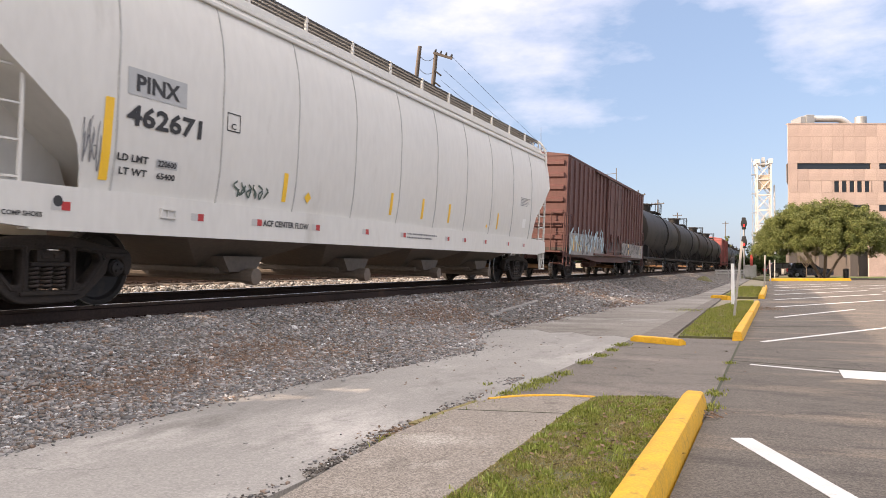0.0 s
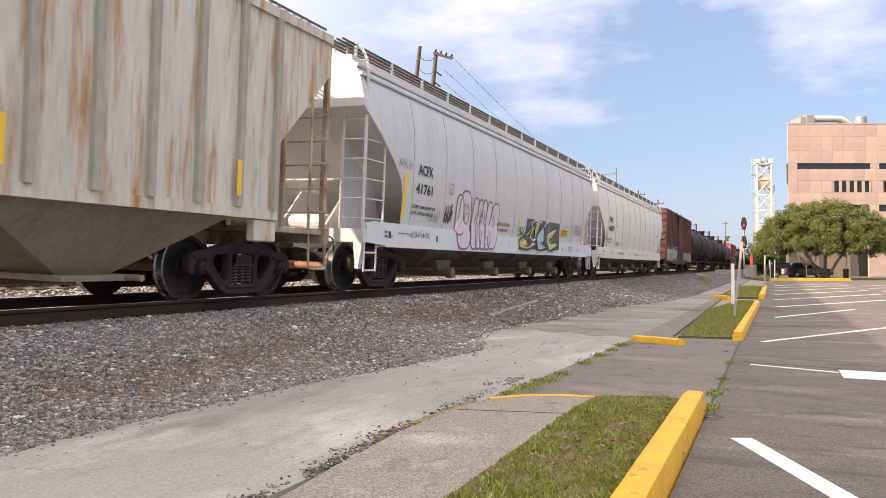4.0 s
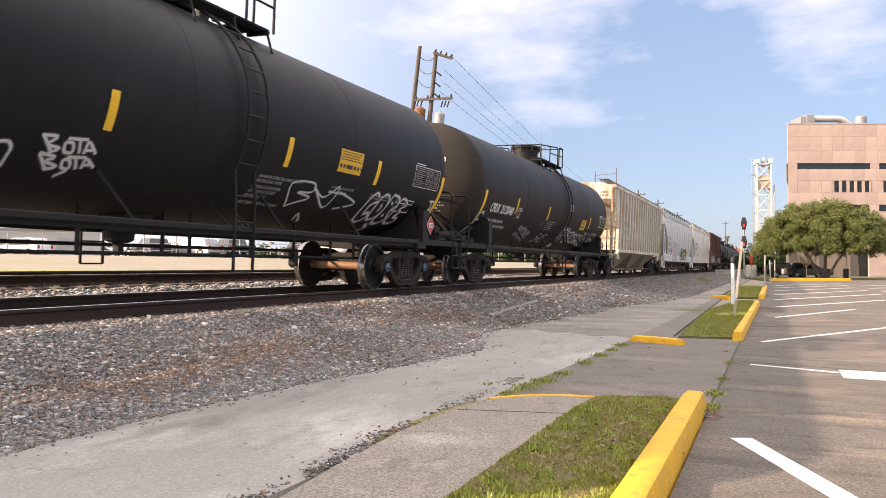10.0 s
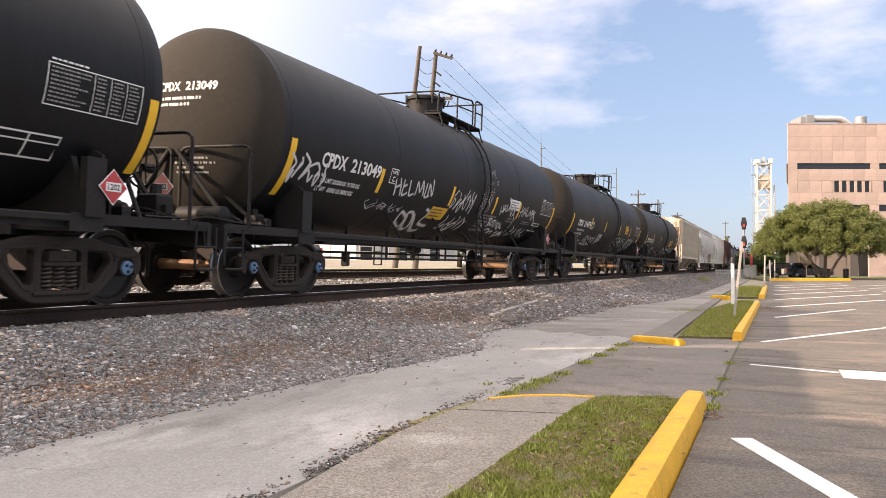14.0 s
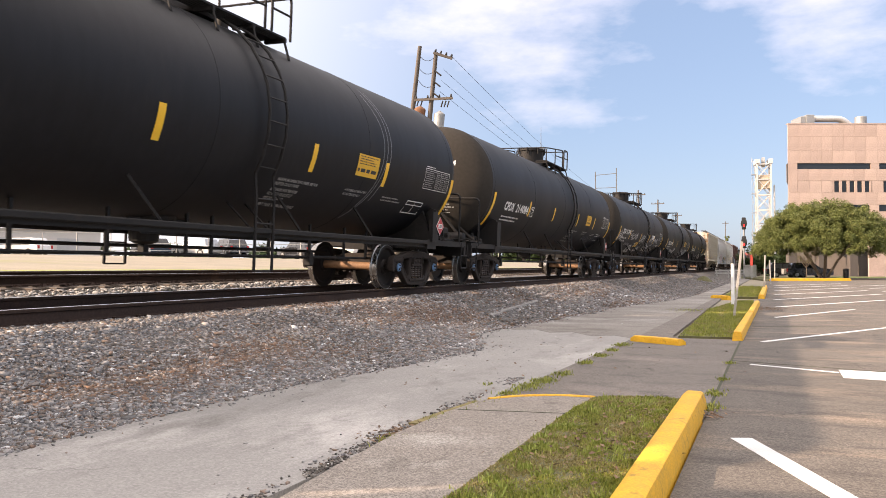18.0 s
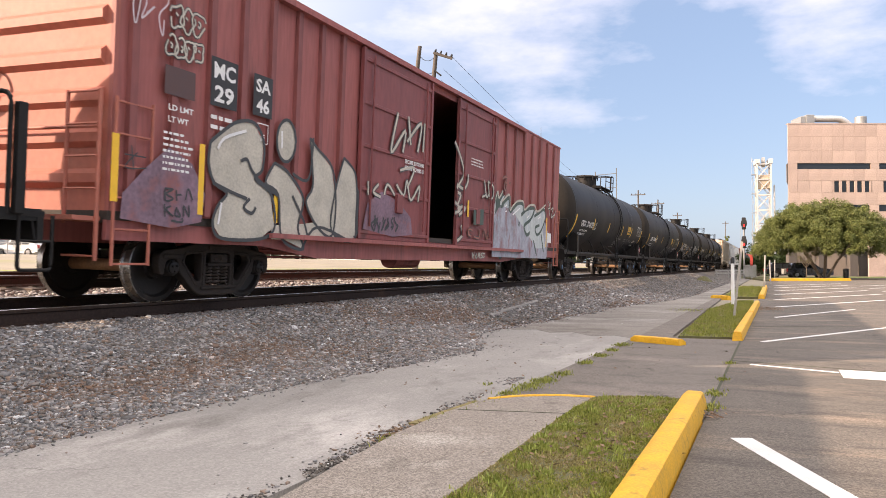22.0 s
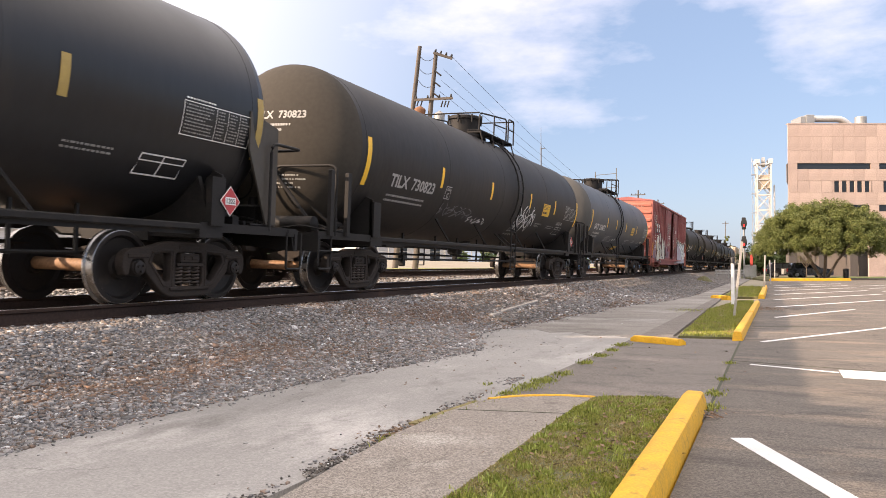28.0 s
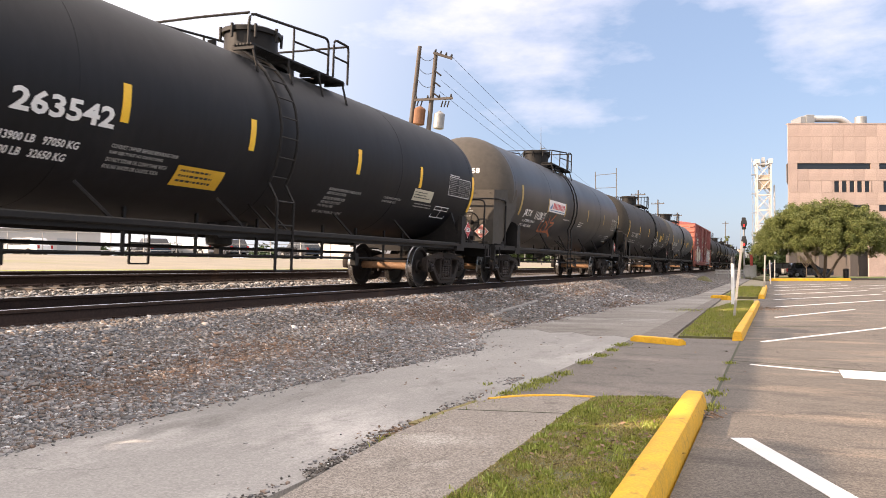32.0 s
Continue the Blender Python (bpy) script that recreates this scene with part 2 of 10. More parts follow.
# ---------------------------------------------------------------- mesh building
class Mesh:
    """Collects vertices and faces; each face may have its own material slot."""

    def __init__(self):
        self.v, self.f, self.m = [], [], []

    def add(self, verts, faces, slot=0):
        o = len(self.v)
        self.v += [tuple(p) for p in verts]
        self.f += [tuple(o + i for i in f) for f in faces]
        self.m += [slot] * len(faces)
        return self

    def box(self, x0, x1, y0, y1, z0, z1, slot=0, bevel=0.0):
        if bevel:
            b = min(bevel, 0.45 * min(x1 - x0, y1 - y0, z1 - z0))
            ring = lambda z, d: [(x0 + d, y0 + d, z), (x1 - d, y0 + d, z), (x1 - d, y1 - d, z), (x0 + d, y1 - d, z)]
            v = ring(z0, b) + ring(z0 + b, 0) + ring(z1 - b, 0) + ring(z1, b)
            f = [(3, 2, 1, 0), (12, 13, 14, 15)]
            for r in range(3):
                for i in range(4):
                    j = (i + 1) % 4
                    f.append((r * 4 + i, r * 4 + j, r * 4 + 4 + j, r * 4 + 4 + i))
            return self.add(v, f, slot)
        v = [(x, y, z) for z in (z0, z1) for x, y in ((x0, y0), (x1, y0), (x1, y1), (x0, y1))]
        return self.add(v, [(3, 2, 1, 0), (4, 5, 6, 7), (0, 1, 5, 4), (1, 2, 6, 5), (2, 3, 7, 6), (3, 0, 4, 7)], slot)

    def tube(self, pts, r, sides=6, slot=0, r_end=None, cap=True):
        pts = [Vector(p) for p in pts]
        rings = []
        for i, p in enumerate(pts):
            d = (pts[min(i + 1, len(pts) - 1)] - pts[max(i - 1, 0)]).normalized()
            a = d.cross(Vector((0, 0, 1)) if abs(d.z) < 0.9 else Vector((0, 1, 0))).normalized()
            b = d.cross(a)
            k = r if r_end is None else r + (r_end - r) * i / (len(pts) - 1)
            rings.append([p + k * (math.cos(q) * a + math.sin(q) * b) for q in (2 * math.pi * s / sides for s in range(sides))])
        v = [q for ring in rings for q in ring]
        f = []
        for i in range(len(pts) - 1):
            for s in range(sides):
                t = (s + 1) % sides
                f.append((i * sides + s, i * sides + t, (i + 1) * sides + t, (i + 1) * sides + s))
        if cap:
            f += [tuple(range(sides))[::-1], tuple((len(pts) - 1) * sides + s for s in range(sides))]
        return self.add(v, f, slot)

    def prism(self, poly, axis, a, b, slot=0):
        """A polygon given in the two other axes, drawn out along axis from a to b."""
        k = "xyz".index(axis)
        put = lambda p, c: (c, p[0], p[1]) if k == 0 else (p[0], c, p[1]) if k == 1 else (p[0], p[1], c)
        n = len(poly)
        v = [put(p, a) for p in poly] + [put(p, b) for p in poly]
        f = [tuple(range(n))[::-1], tuple(range(n, 2 * n))] + [(i, (i + 1) % n, n + (i + 1) % n, n + i) for i in range(n)]
        return self.add(v, f, slot)

    def lathe(self, profile, axis="x", sides=24, at=(0, 0, 0), slots=None):
        """A profile of (along, radius) turned round an axis."""
        k = "xyz".index(axis)
        v, f, ms = [], [], []
        for a, r in profile:
            for s in range(sides):
                c, d = r * math.cos(2 * math.pi * s / sides), r * math.sin(2 * math.pi * s / sides)
                p = (a, c, d) if k == 0 else (d, a, c) if k == 1 else (c, d, a)
                v.append((p[0] + at[0], p[1] + at[1], p[2] + at[2]))
        o = len(self.v)
        self.v += v
        for i in range(len(profile) - 1):
            for s in range(sides):
                t = (s + 1) % sides
                self.f.append((o + i * sides + s, o + i * sides + t, o + (i + 1) * sides + t, o + (i + 1) * sides + s))
                self.m.append(slots[i] if slots else 0)
        self.f += [tuple(o + s for s in range(sides))[::-1], tuple(o + (len(profile) - 1) * sides + s for s in range(sides))]
        self.m += [slots[0] if slots else 0, slots[-1] if slots else 0]
        return self

    def data(self, name, mats, smooth=False):
        me = bpy.data.meshes.new(name)
        me.from_pydata(self.v, [], self.f)
        for m in mats if isinstance(mats, (list, tuple)) else [mats]:
            me.materials.append(m)
        me.polygons.foreach_set("material_index", self.m)
        if smooth:
            me.polygons.foreach_set("use_smooth", [True] * len(self.f))
            me.set_sharp_from_angle(angle=radians(38))
        me.update()
        return me


def part(name, mesh, mats, parent, label="", smooth=False, at=None):
    """Links a mesh as one object under a thing or a part."""
    me = mesh.data(name, mats, smooth) if isinstance(mesh, Mesh) else mesh
    ob = new(name, me)
    ob.parent = parent
    if at is not None:
        ob.matrix_basis = at
    if label:
        tagged(ob, label)
    return ob


def thing(name, mesh, mats, label, category, group="", kind="", smooth=False, at=None):
    me = mesh.data(name, mats, smooth) if isinstance(mesh, Mesh) else mesh
    ob = new(name, me)
    if at is not None:
        ob.matrix_basis = at
    return tagged(ob, label, category, group, kind)


def arc(cx, cy, r, a0, a1, n):
    return [(cx + r * math.cos(radians(a0 + (a1 - a0) * i / n)), cy + r * math.sin(radians(a0 + (a1 - a0) * i / n))) for i in range(n + 1)]


def bend(pts, r=0.08, n=3):
    """Rounds the corners of a path."""
    pts = [Vector(p) for p in pts]
    out = [pts[0]]
    for a, b, c in zip(pts, pts[1:], pts[2:]):
        k = min(r, (a - b).length / 2, (c - b).length / 2)
        p, q = b + (a - b).normalized() * k, b + (c - b).normalized() * k
        out += [p.lerp(b, i / n).lerp(b.lerp(q, i / n), i / n) for i in range(n + 1)]
    return out + [pts[-1]]
# ---------------------------------------------------------------- the ground, the tracks
TRACK_X, RAIL_Z, CANT = -8.17, 0.87, 2.3      # centre line, height of the rail heads, lean of the track
TRACK2_X, RAIL2_Z = -12.44, 1.18

def pavement(name, base, patch, dark, speck=0.25, speck_scale=110, crack=0.5, streak=(1, 1, 1), bump=0.003, patch_cut=0.55, dark_cut=0.58, fine=300.0):
    """Poured or worn paving: clouded colour, pale patches, dark streaks, single grains and thin branching cracks."""
    m = bpy.data.materials.new(name)
    m.use_nodes = True
    n, l = m.node_tree.nodes, m.node_tree.links
    bs = n["Principled BSDF"]
    co, mp = n.new("ShaderNodeTexCoord"), n.new("ShaderNodeMapping")
    mp.inputs["Scale"].default_value = streak
    l.new(co.outputs["Object"], mp.inputs[0])

    def tex(scale, detail, rough, src):
        t = n.new("ShaderNodeTexNoise")
        t.inputs["Scale"].default_value, t.inputs["Detail"].default_value, t.inputs["Roughness"].default_value = scale, detail, rough
        l.new(src, t.inputs["Vector"])
        return t.outputs[0]

    def ramp(src, lo, hi, a, b):
        r = n.new("ShaderNodeMapRange")
        r.inputs[1].default_value, r.inputs[2].default_value, r.inputs[3].default_value, r.inputs[4].default_value = lo, hi, a, b
        l.new(src, r.inputs[0])
        return r.outputs[0]

    def mix(fac, a, b):
        x = n.new("ShaderNodeMix")
        x.data_type = "RGBA"
        l.new(fac, x.inputs[0])
        for i, c in ((6, a), (7, b)):
            if isinstance(c, tuple):
                x.inputs[i].default_value = (*c, 1)
            else:
                l.new(c, x.inputs[i])
        return x.outputs[2]
    ob = co.outputs["Object"]
    col = mix(ramp(tex(0.7, 9, 0.62, mp.outputs[0]), patch_cut, patch_cut + 0.14, 0, 1), base, patch)
    col = mix(ramp(tex(1.9, 9, 0.66, mp.outputs[0]), dark_cut, dark_cut + 0.16, 0, 0.85), col, dark)
    vo = n.new("ShaderNodeTexVoronoi")
    vo.inputs["Scale"].default_value = speck_scale
    l.new(ob, vo.inputs["Vector"])
    sep = n.new("ShaderNodeSeparateColor")
    l.new(vo.outputs["Color"], sep.inputs[0])
    grain = ramp(sep.outputs[0], 0, 1, 1 - speck, 1 + speck)
    cloud = ramp(tex(fine, 3, 0.6, ob), 0.3, 0.7, 1 - 0.6 * speck, 1 + 0.6 * speck)
    big = ramp(tex(0.23, 5, 0.55, ob), 0.3, 0.7, 0.86, 1.14)
    mul = n.new("ShaderNodeMath")
    mul.operation = "MULTIPLY"
    l.new(grain, mul.inputs[0]), l.new(cloud, mul.inputs[1])
    mul2 = n.new("ShaderNodeMath")
    mul2.operation = "MULTIPLY"
    l.new(mul.outputs[0], mul2.inputs[0]), l.new(big, mul2.inputs[1])
    sc = n.new("ShaderNodeVectorMath")
    sc.operation = "SCALE"
    l.new(col, sc.inputs[0]), l.new(mul2.outputs[0], sc.inputs["Scale"])
    col = sc.outputs[0]
    if crack:
        wob, addv = n.new("ShaderNodeTexNoise"), n.new("ShaderNodeVectorMath")
        wob.inputs["Scale"].default_value, wob.inputs["Detail"].default_value = 1.6, 6
        addv.operation = "MULTIPLY_ADD"
        addv.inputs[1].default_value = (0.9, 0.9, 0.0)
        l.new(ob, wob.inputs["Vector"]), l.new(wob.outputs["Color"], addv.inputs[0]), l.new(ob, addv.inputs[2])
        cr = n.new("ShaderNodeTexVoronoi")
        cr.feature = "DISTANCE_TO_EDGE"
        cr.inputs["Scale"].default_value = 0.42
        l.new(addv.outputs[0], cr.inputs["Vector"])
        line = ramp(cr.outputs["Distance"], 0.0008, 0.0042, crack, 0.0)
        gate = ramp(tex(0.5, 3, 0.5, ob), 0.47, 0.56, 0, 1)
        mm = n.new("ShaderNodeMath")
        mm.operation = "MULTIPLY"
        l.new(line, mm.inputs[0]), l.new(gate, mm.inputs[1])
        col = mix(mm.outputs[0], col, (0.035, 0.032, 0.025))
    l.new(col, bs.inputs["Base Color"])
    bs.inputs["Roughness"].default_value, bs.inputs["Specular IOR Level"].default_value = 0.88, 0.3
    bp = n.new("ShaderNodeBump")
    bp.inputs["Strength"].default_value, bp.inputs["Distance"].default_value = 0.6, bump
    l.new(mul.outputs[0], bp.inputs["Height"]), l.new(bp.outputs[0], bs.inputs["Normal"])
    return m


CONCRETE = pavement("pale_concrete", (0.285, 0.276, 0.262), (0.43, 0.415, 0.395), (0.195, 0.187, 0.176), 0.14, 70, 0.35, (1.0, 0.45, 1), 0.0015, 0.53, 0.53, 55.0)
LOT = pavement("worn_lot_concrete", (0.122, 0.108, 0.094), (0.20, 0.162, 0.128), (0.074, 0.066, 0.059), 0.34, 95, 0.7, (0.5, 1.5, 1), 0.003, 0.53, 0.50, 42.0)
DRIVE = pavement("old_drive", (0.160, 0.143, 0.127), (0.205, 0.178, 0.157), (0.100, 0.091, 0.082), 0.32, 95, 0.6, (0.6, 1.2, 1), 0.003, 0.53, 0.52, 42.0)
OLD_SLAB = pavement("worn_slab", (0.205, 0.190, 0.172), (0.285, 0.272, 0.252), (0.125, 0.112, 0.098), 0.2, 50, 0.5, (0.35, 1.0, 1), 0.002, 0.50, 0.52)
WALKWAY = pavement("exposed_aggregate", (0.265, 0.236, 0.207), (0.42, 0.39, 0.355), (0.160, 0.142, 0.126), 0.40, 95, 0.3, (1, 1, 1), 0.005, 0.57, 0.57)
SOIL = mat("soil", (0.105, 0.100, 0.045), 0.95, 0, 0.35, 5, 60, 0.008, (0.17, 0.14, 0.075), 0.4, 4)
FIELD = mat("dry_field", (0.24, 0.21, 0.15), 0.95, 0, 0.2, 0.4, 8, 0.004, (0.16, 0.19, 0.06), 0.35, 0.25)
# bed colour kept dark to stand for shade in the gaps between stones
STONE = mat("ballast_bed", (0.10, 0.092, 0.085), 0.9, 0, 0.6, 30, 90, 0.02, (0.12, 0.075, 0.05), 0.35, 1.0)
WHITE_LINE = mat("white_line", (0.58, 0.58, 0.57), 0.75, 0, 0.1, 4, 60, 0.0005, (0.27, 0.25, 0.23), 0.3, 9)

ground = Mesh()
ground.add([(-2500, -400, -0.06), (2500, -400, -0.06), (2500, 4500, -0.06), (-2500, 4500, -0.06)], [(0, 1, 2, 3)])
thing("ground", ground, FIELD, "wide flat dry earth and thin grass around the tracks", "ground", kind="structure")


def slab(name, poly, z0, z1, m, label, category="pavement", kind="structure"):
    return thing(name, Mesh().prism(poly, "z", z0, z1), m, label, category, kind=kind)


slab("parking_lot", [(-0.548, -30), (60, -30), (60, 140), (-0.548, 140)], -0.2, 0.0, LOT, "weathered grey-brown concrete parking lot", "parking lot")
slab("concrete_apron", [(-5.6, -30), (-2.66, -30), (-2.66, 6.3), (-2.5, 7.3), (-2.35, 9.3), (-2.36, 13), (-2.3, 18), (-2.2, 36), (-2.2, 120), (-5.6, 120)],
     -0.2, -0.012, CONCRETE, "pale dusty concrete strip beside the ballast", "pavement")
slab("driveway", [(-2.56, 6.9), (-0.556, 6.9), (-0.556, 14.9), (-2.33, 14.9)], -0.2, -0.004, DRIVE, "old grey driveway crossing between the grass strips", "driveway")
slab("side_path", [(-2.33, 14.9), (-1.75, 14.9), (-1.95, 33), (-2.2, 36)], -0.2, -0.004, DRIVE, "worn grey concrete path beside the grass", "path")
slab("old_apron", [(-5.7, 16.4), (-5.0, 15.3), (-4.6, 15.6), (-4.1, 14.9), (-3.7, 15.2), (-3.2, 14.5), (-2.8, 14.8), (-2.32, 14.2), (-2.2, 36), (-2.2, 120), (-5.4, 120)], -0.2, -0.008, OLD_SLAB, "grey worn concrete strewn with fine gravel", "pavement")
slab("footpath", [(-2.48, -30), (-1.662, -30), (-1.662, 6.5), (-1.62, 7.44), (-1.95, 7.41), (-2.28, 7.22), (-2.46, 7.02), (-2.56, 6.88), (-2.64, 6.2), (-2.655, 5.3), (-2.58, 4.3), (-2.49, 3.4)], -0.2, 0.03, WALKWAY,
     "exposed-aggregate concrete footpath with a grassy joint", "footpath")
GRASS_SOIL_1 = [(-1.658, -30), (-0.782, -30), (-0.782, 7.70), (-1.30, 7.66), (-1.61, 7.46), (-1.655, 6.5)]
GRASS_SOIL_2 = [(-1.60, 14.6), (-0.675, 14.7), (-0.61, 28.0), (-0.68, 31.0), (-1.2, 30.5), (-1.75, 24)]
GRASS_SOIL_3 = [(-1.9, 34.5), (-0.5, 34.5), (-0.4, 52), (-1.9, 52)]
for poly in (GRASS_SOIL_1, GRASS_SOIL_2, GRASS_SOIL_3):
    slab("grass_strip", poly, -0.2, 0.035, SOIL, "earth of a narrow grass strip along the kerb", "ground")


def z_bed(x):
    """Height of the ballast across the two tracks."""
    k = [(-22, 1.0), (-15.2, 0.93), (-11.0, 0.88), (-10.2, 0.72), (-9.3, 0.69), (-7.2, 0.665), (-6.75, 0.635), (-5.8, 0.22), (-4.95, -0.006), (-4.4, -0.03)]
    for (a, p), (b, q) in zip(k, k[1:]):
        if x <= b:
            return p + (q - p) * max(0, (x - a) / (b - a))
    return k[-1][1]


def bed_edge(y):
    """How far the ballast reaches onto the concrete at a place along the track."""
    k = [(-300, -5.0), (6.3, -4.98), (8.0, -4.77), (9.2, -4.5), (11.4, -4.25), (12.3, -4.6), (12.9, -5.0), (14.5, -5.3), (16.5, -5.05), (20, -4.85), (22.5, -4.55), (24, -4.75), (29, -3.9), (40, -3.3), (700, -3.3)]
    for (a, p), (b, q) in zip(k, k[1:]):
        if y <= b:
            return p + (q - p) * max(0, (y - a) / (b - a)) + 0.09 * noise.noise((0, y * 0.8, 3.3)) + 0.06 * noise.noise((0, y * 2.9, 1.3))
    return -4.5


def bed_top(x, y):
    """Height of the ballast at a place of the near shoulder."""
    e = bed_edge(y) + 4.81
    if x < -6.3:
        return z_bed(x)
    return z_bed(-6.3 + (x + 6.3) * 1.27 / (1.27 + e)) if x < -5.03 + e else z_bed(x - e)


bed = Mesh()
bx = [-22, -20, -18, -15.2, -13.5, -11.5, -11.0, -10.5, -10.2, -9.3, -8.2, -7.2, -6.75, -6.3, -6.05, -5.8, -5.55, -5.3, -5.1, -4.95, -4.7]
by = [-280, -160, -80] + [-40 + 0.5 * i for i in range(240)] + [80 + 40 * i for i in range(13)]
rb = random.Random(4)
for y in by:
    for x in bx:
        e = (bed_edge(y) + 4.81) * min(1.0, max(0.0, (x + 6.3) / 1.27))
        bed.v.append((x + e, y, z_bed(x) + (0.03 * noise.noise((x * 1.5, y * 0.8, 0)) if x < -5.2 else 0)))
nb = len(bx)
for j in range(len(by) - 1):
    for i in range(nb - 1):
        bed.f.append((j * nb + i, j * nb + i + 1, (j + 1) * nb + i + 1, (j + 1) * nb + i))
        bed.m.append(0)
thing("ballast_bed", bed, STONE, "grey and rust-brown crushed-stone ballast bed under two tracks", "ballast", kind="structure", smooth=True)


def rail_track(x0, z0, lean, name, label):
    base = new(name)
    base.matrix_basis = pose(x0, 0, z0, 0, lean, 0)
    tagged(base, label, "railway track")
    prof = [(-0.075, -0.18), (0.075, -0.18), (0.075, -0.168), (0.014, -0.145), (0.011, -0.05), (0.036, -0.034), (0.037, -0.008), (0.028, 0.0),
            (-0.028, 0.0), (-0.037, -0.008), (-0.036, -0.034), (-0.011, -0.05), (-0.014, -0.145), (-0.075, -0.168)]
    for sx in (-0.7525, 0.7525):
        part("rail", Mesh().prism([(sx + a, b) for a, b in prof], "y", -280, 600), RAIL_SIDE, base, "brown steel rail")
        part("rail_head", Mesh().box(sx - 0.024, sx + 0.024, -280, 600, 0.0, 0.003), RAIL_TOP, base, "polished running surface")
    tie = Mesh().box(-1.3, 1.3, -0.115, 0.115, -0.36, -0.186, 0, 0.012).data("tie", TIE)
    plate = Mesh().box(-0.19, 0.19, -0.1, 0.1, -0.186, -0.172)
    for sy in (-0.07, 0.07):
        for sx in (-0.11, 0.11):
            plate.box(sx - 0.02, sx + 0.02, sy - 0.015, sy + 0.015, -0.172, -0.145)
    plate = plate.data("tie_plate", RAIL_SIDE)
    for i in range(110):
        y = -4 + 0.52 * i
        t = part("tie", tie, None, base, at=pose(0.02 * math.sin(i * 7.1), y, 0, 0, 0, 1.2 * math.sin(i * 3.3)))
        part("tie_plate", plate, None, t, at=pose(0.7525, 0, 0))
    return base


rail_track(TRACK_X, RAIL_Z, CANT, "railway_track", "near railway track with brown steel rails on timber ties")
rail_track(TRACK2_X, RAIL2_Z, CANT, "railway_track", "far railway track, higher, with brown steel rails")
# ---------------------------------------------------------------- railway trucks (shared meshes)
CAP_BLUE = mat("blue_bearing_cap", (0.10, 0.20, 0.34), 0.5, 0.2, 0.2, 8, 60, 0, (0.04, 0.035, 0.03), 0.35, 6)
PLACARD_RED = mat("placard_red", (0.42, 0.04, 0.045), 0.5, 0, 0.08, 8, 60)
ORANGE_STICKER = mat("amber_sticker", (0.72, 0.42, 0.03), 0.5, 0, 0.08, 8, 60)
kept = {}


def once(key, build):
    if key not in kept:
        kept[key] = build()
    return kept[key]


def wheelset_mesh(cap):
    m = Mesh()
    for s in (-1, 1):
        prof = [(0.66, 0.085), (0.66, 0.13), (0.70, 0.15), (0.715, 0.36), (0.675, 0.40), (0.675, 0.483), (0.70, 0.482), (0.715, 0.462), (0.81, 0.455),
                (0.815, 0.445), (0.815, 0.39), (0.77, 0.36), (0.755, 0.16), (0.80, 0.14), (0.80, 0.085)]
        m.lathe([(s * a, r) for a, r in prof], "x", 32, slots=[0, 0, 0, 0, 0, 1, 1, 1, 1, 0, 0, 0, 0, 0])
        m.lathe([(s * 0.80, 0.075), (s * 0.90, 0.075), (s * 0.90, 0.105), (s * 1.075, 0.105), (s * 1.09, 0.095)], "x", 20, slots=[0, 0, 0, 0])
        m.lathe([(s * 1.09, 0.085), (s * 1.115, 0.085), (s * 1.125, 0.07)], "x", 18, slots=[3, 3])
        for k in range(3):
            a = 2.1 * k
            m.lathe([(s * 1.12, 0.018), (s * 1.145, 0.018)], "x", 6, (0, 0.045 * math.cos(a), 0.045 * math.sin(a)), [0])
    m.lathe([(-0.66, 0.085), (-0.3, 0.08), (0.3, 0.08), (0.66, 0.085)], "x", 18, slots=[2, 2, 2])
    return m.data("wheelset", [WHEEL_STEEL, TREAD, AXLE_RUST, cap], True)


def cast_plate(rings, deep, bevel):
    """A flat casting with holes and rounded edges: (y, z) outlines, drawn out along x about 0."""
    cu = bpy.data.curves.new("casting", "CURVE")
    cu.dimensions, cu.fill_mode = "2D", "BOTH"
    cu.extrude, cu.bevel_depth, cu.bevel_resolution, cu.offset = deep - bevel, bevel, 1, -bevel
    for ring in rings:
        sp = cu.splines.new("POLY")
        sp.points.add(len(ring) - 1)
        for q, (a, b) in zip(sp.points, ring):
            q.co = (a, b, 0, 1)
        sp.use_cyclic_u = True
    ob = bpy.data.objects.new("casting", cu)
    me = bpy.data.meshes.new_from_object(ob)
    m = Mesh().add([(v.co.z, v.co.x, v.co.y) for v in me.vertices], [tuple(f.vertices) for f in me.polygons])
    bpy.data.objects.remove(ob)
    bpy.data.meshes.remove(me)
    bpy.data.curves.remove(cu)
    return m


def rounded(pts, r, n=3):
    """A closed outline with its corners rounded."""
    out = []
    k = len(pts)
    for i in range(k):
        a, b, c = Vector(pts[i - 1]), Vector(pts[i]), Vector(pts[(i + 1) % k])
        d = min(r, (a - b).length * 0.45, (c - b).length * 0.45)
        u, w = b + (a - b).normalized() * d, b + (c - b).normalized() * d
        out += [tuple(u.lerp(b, j / n).lerp(b.lerp(w, j / n), j / n)) for j in range(n + 1)]
    return out


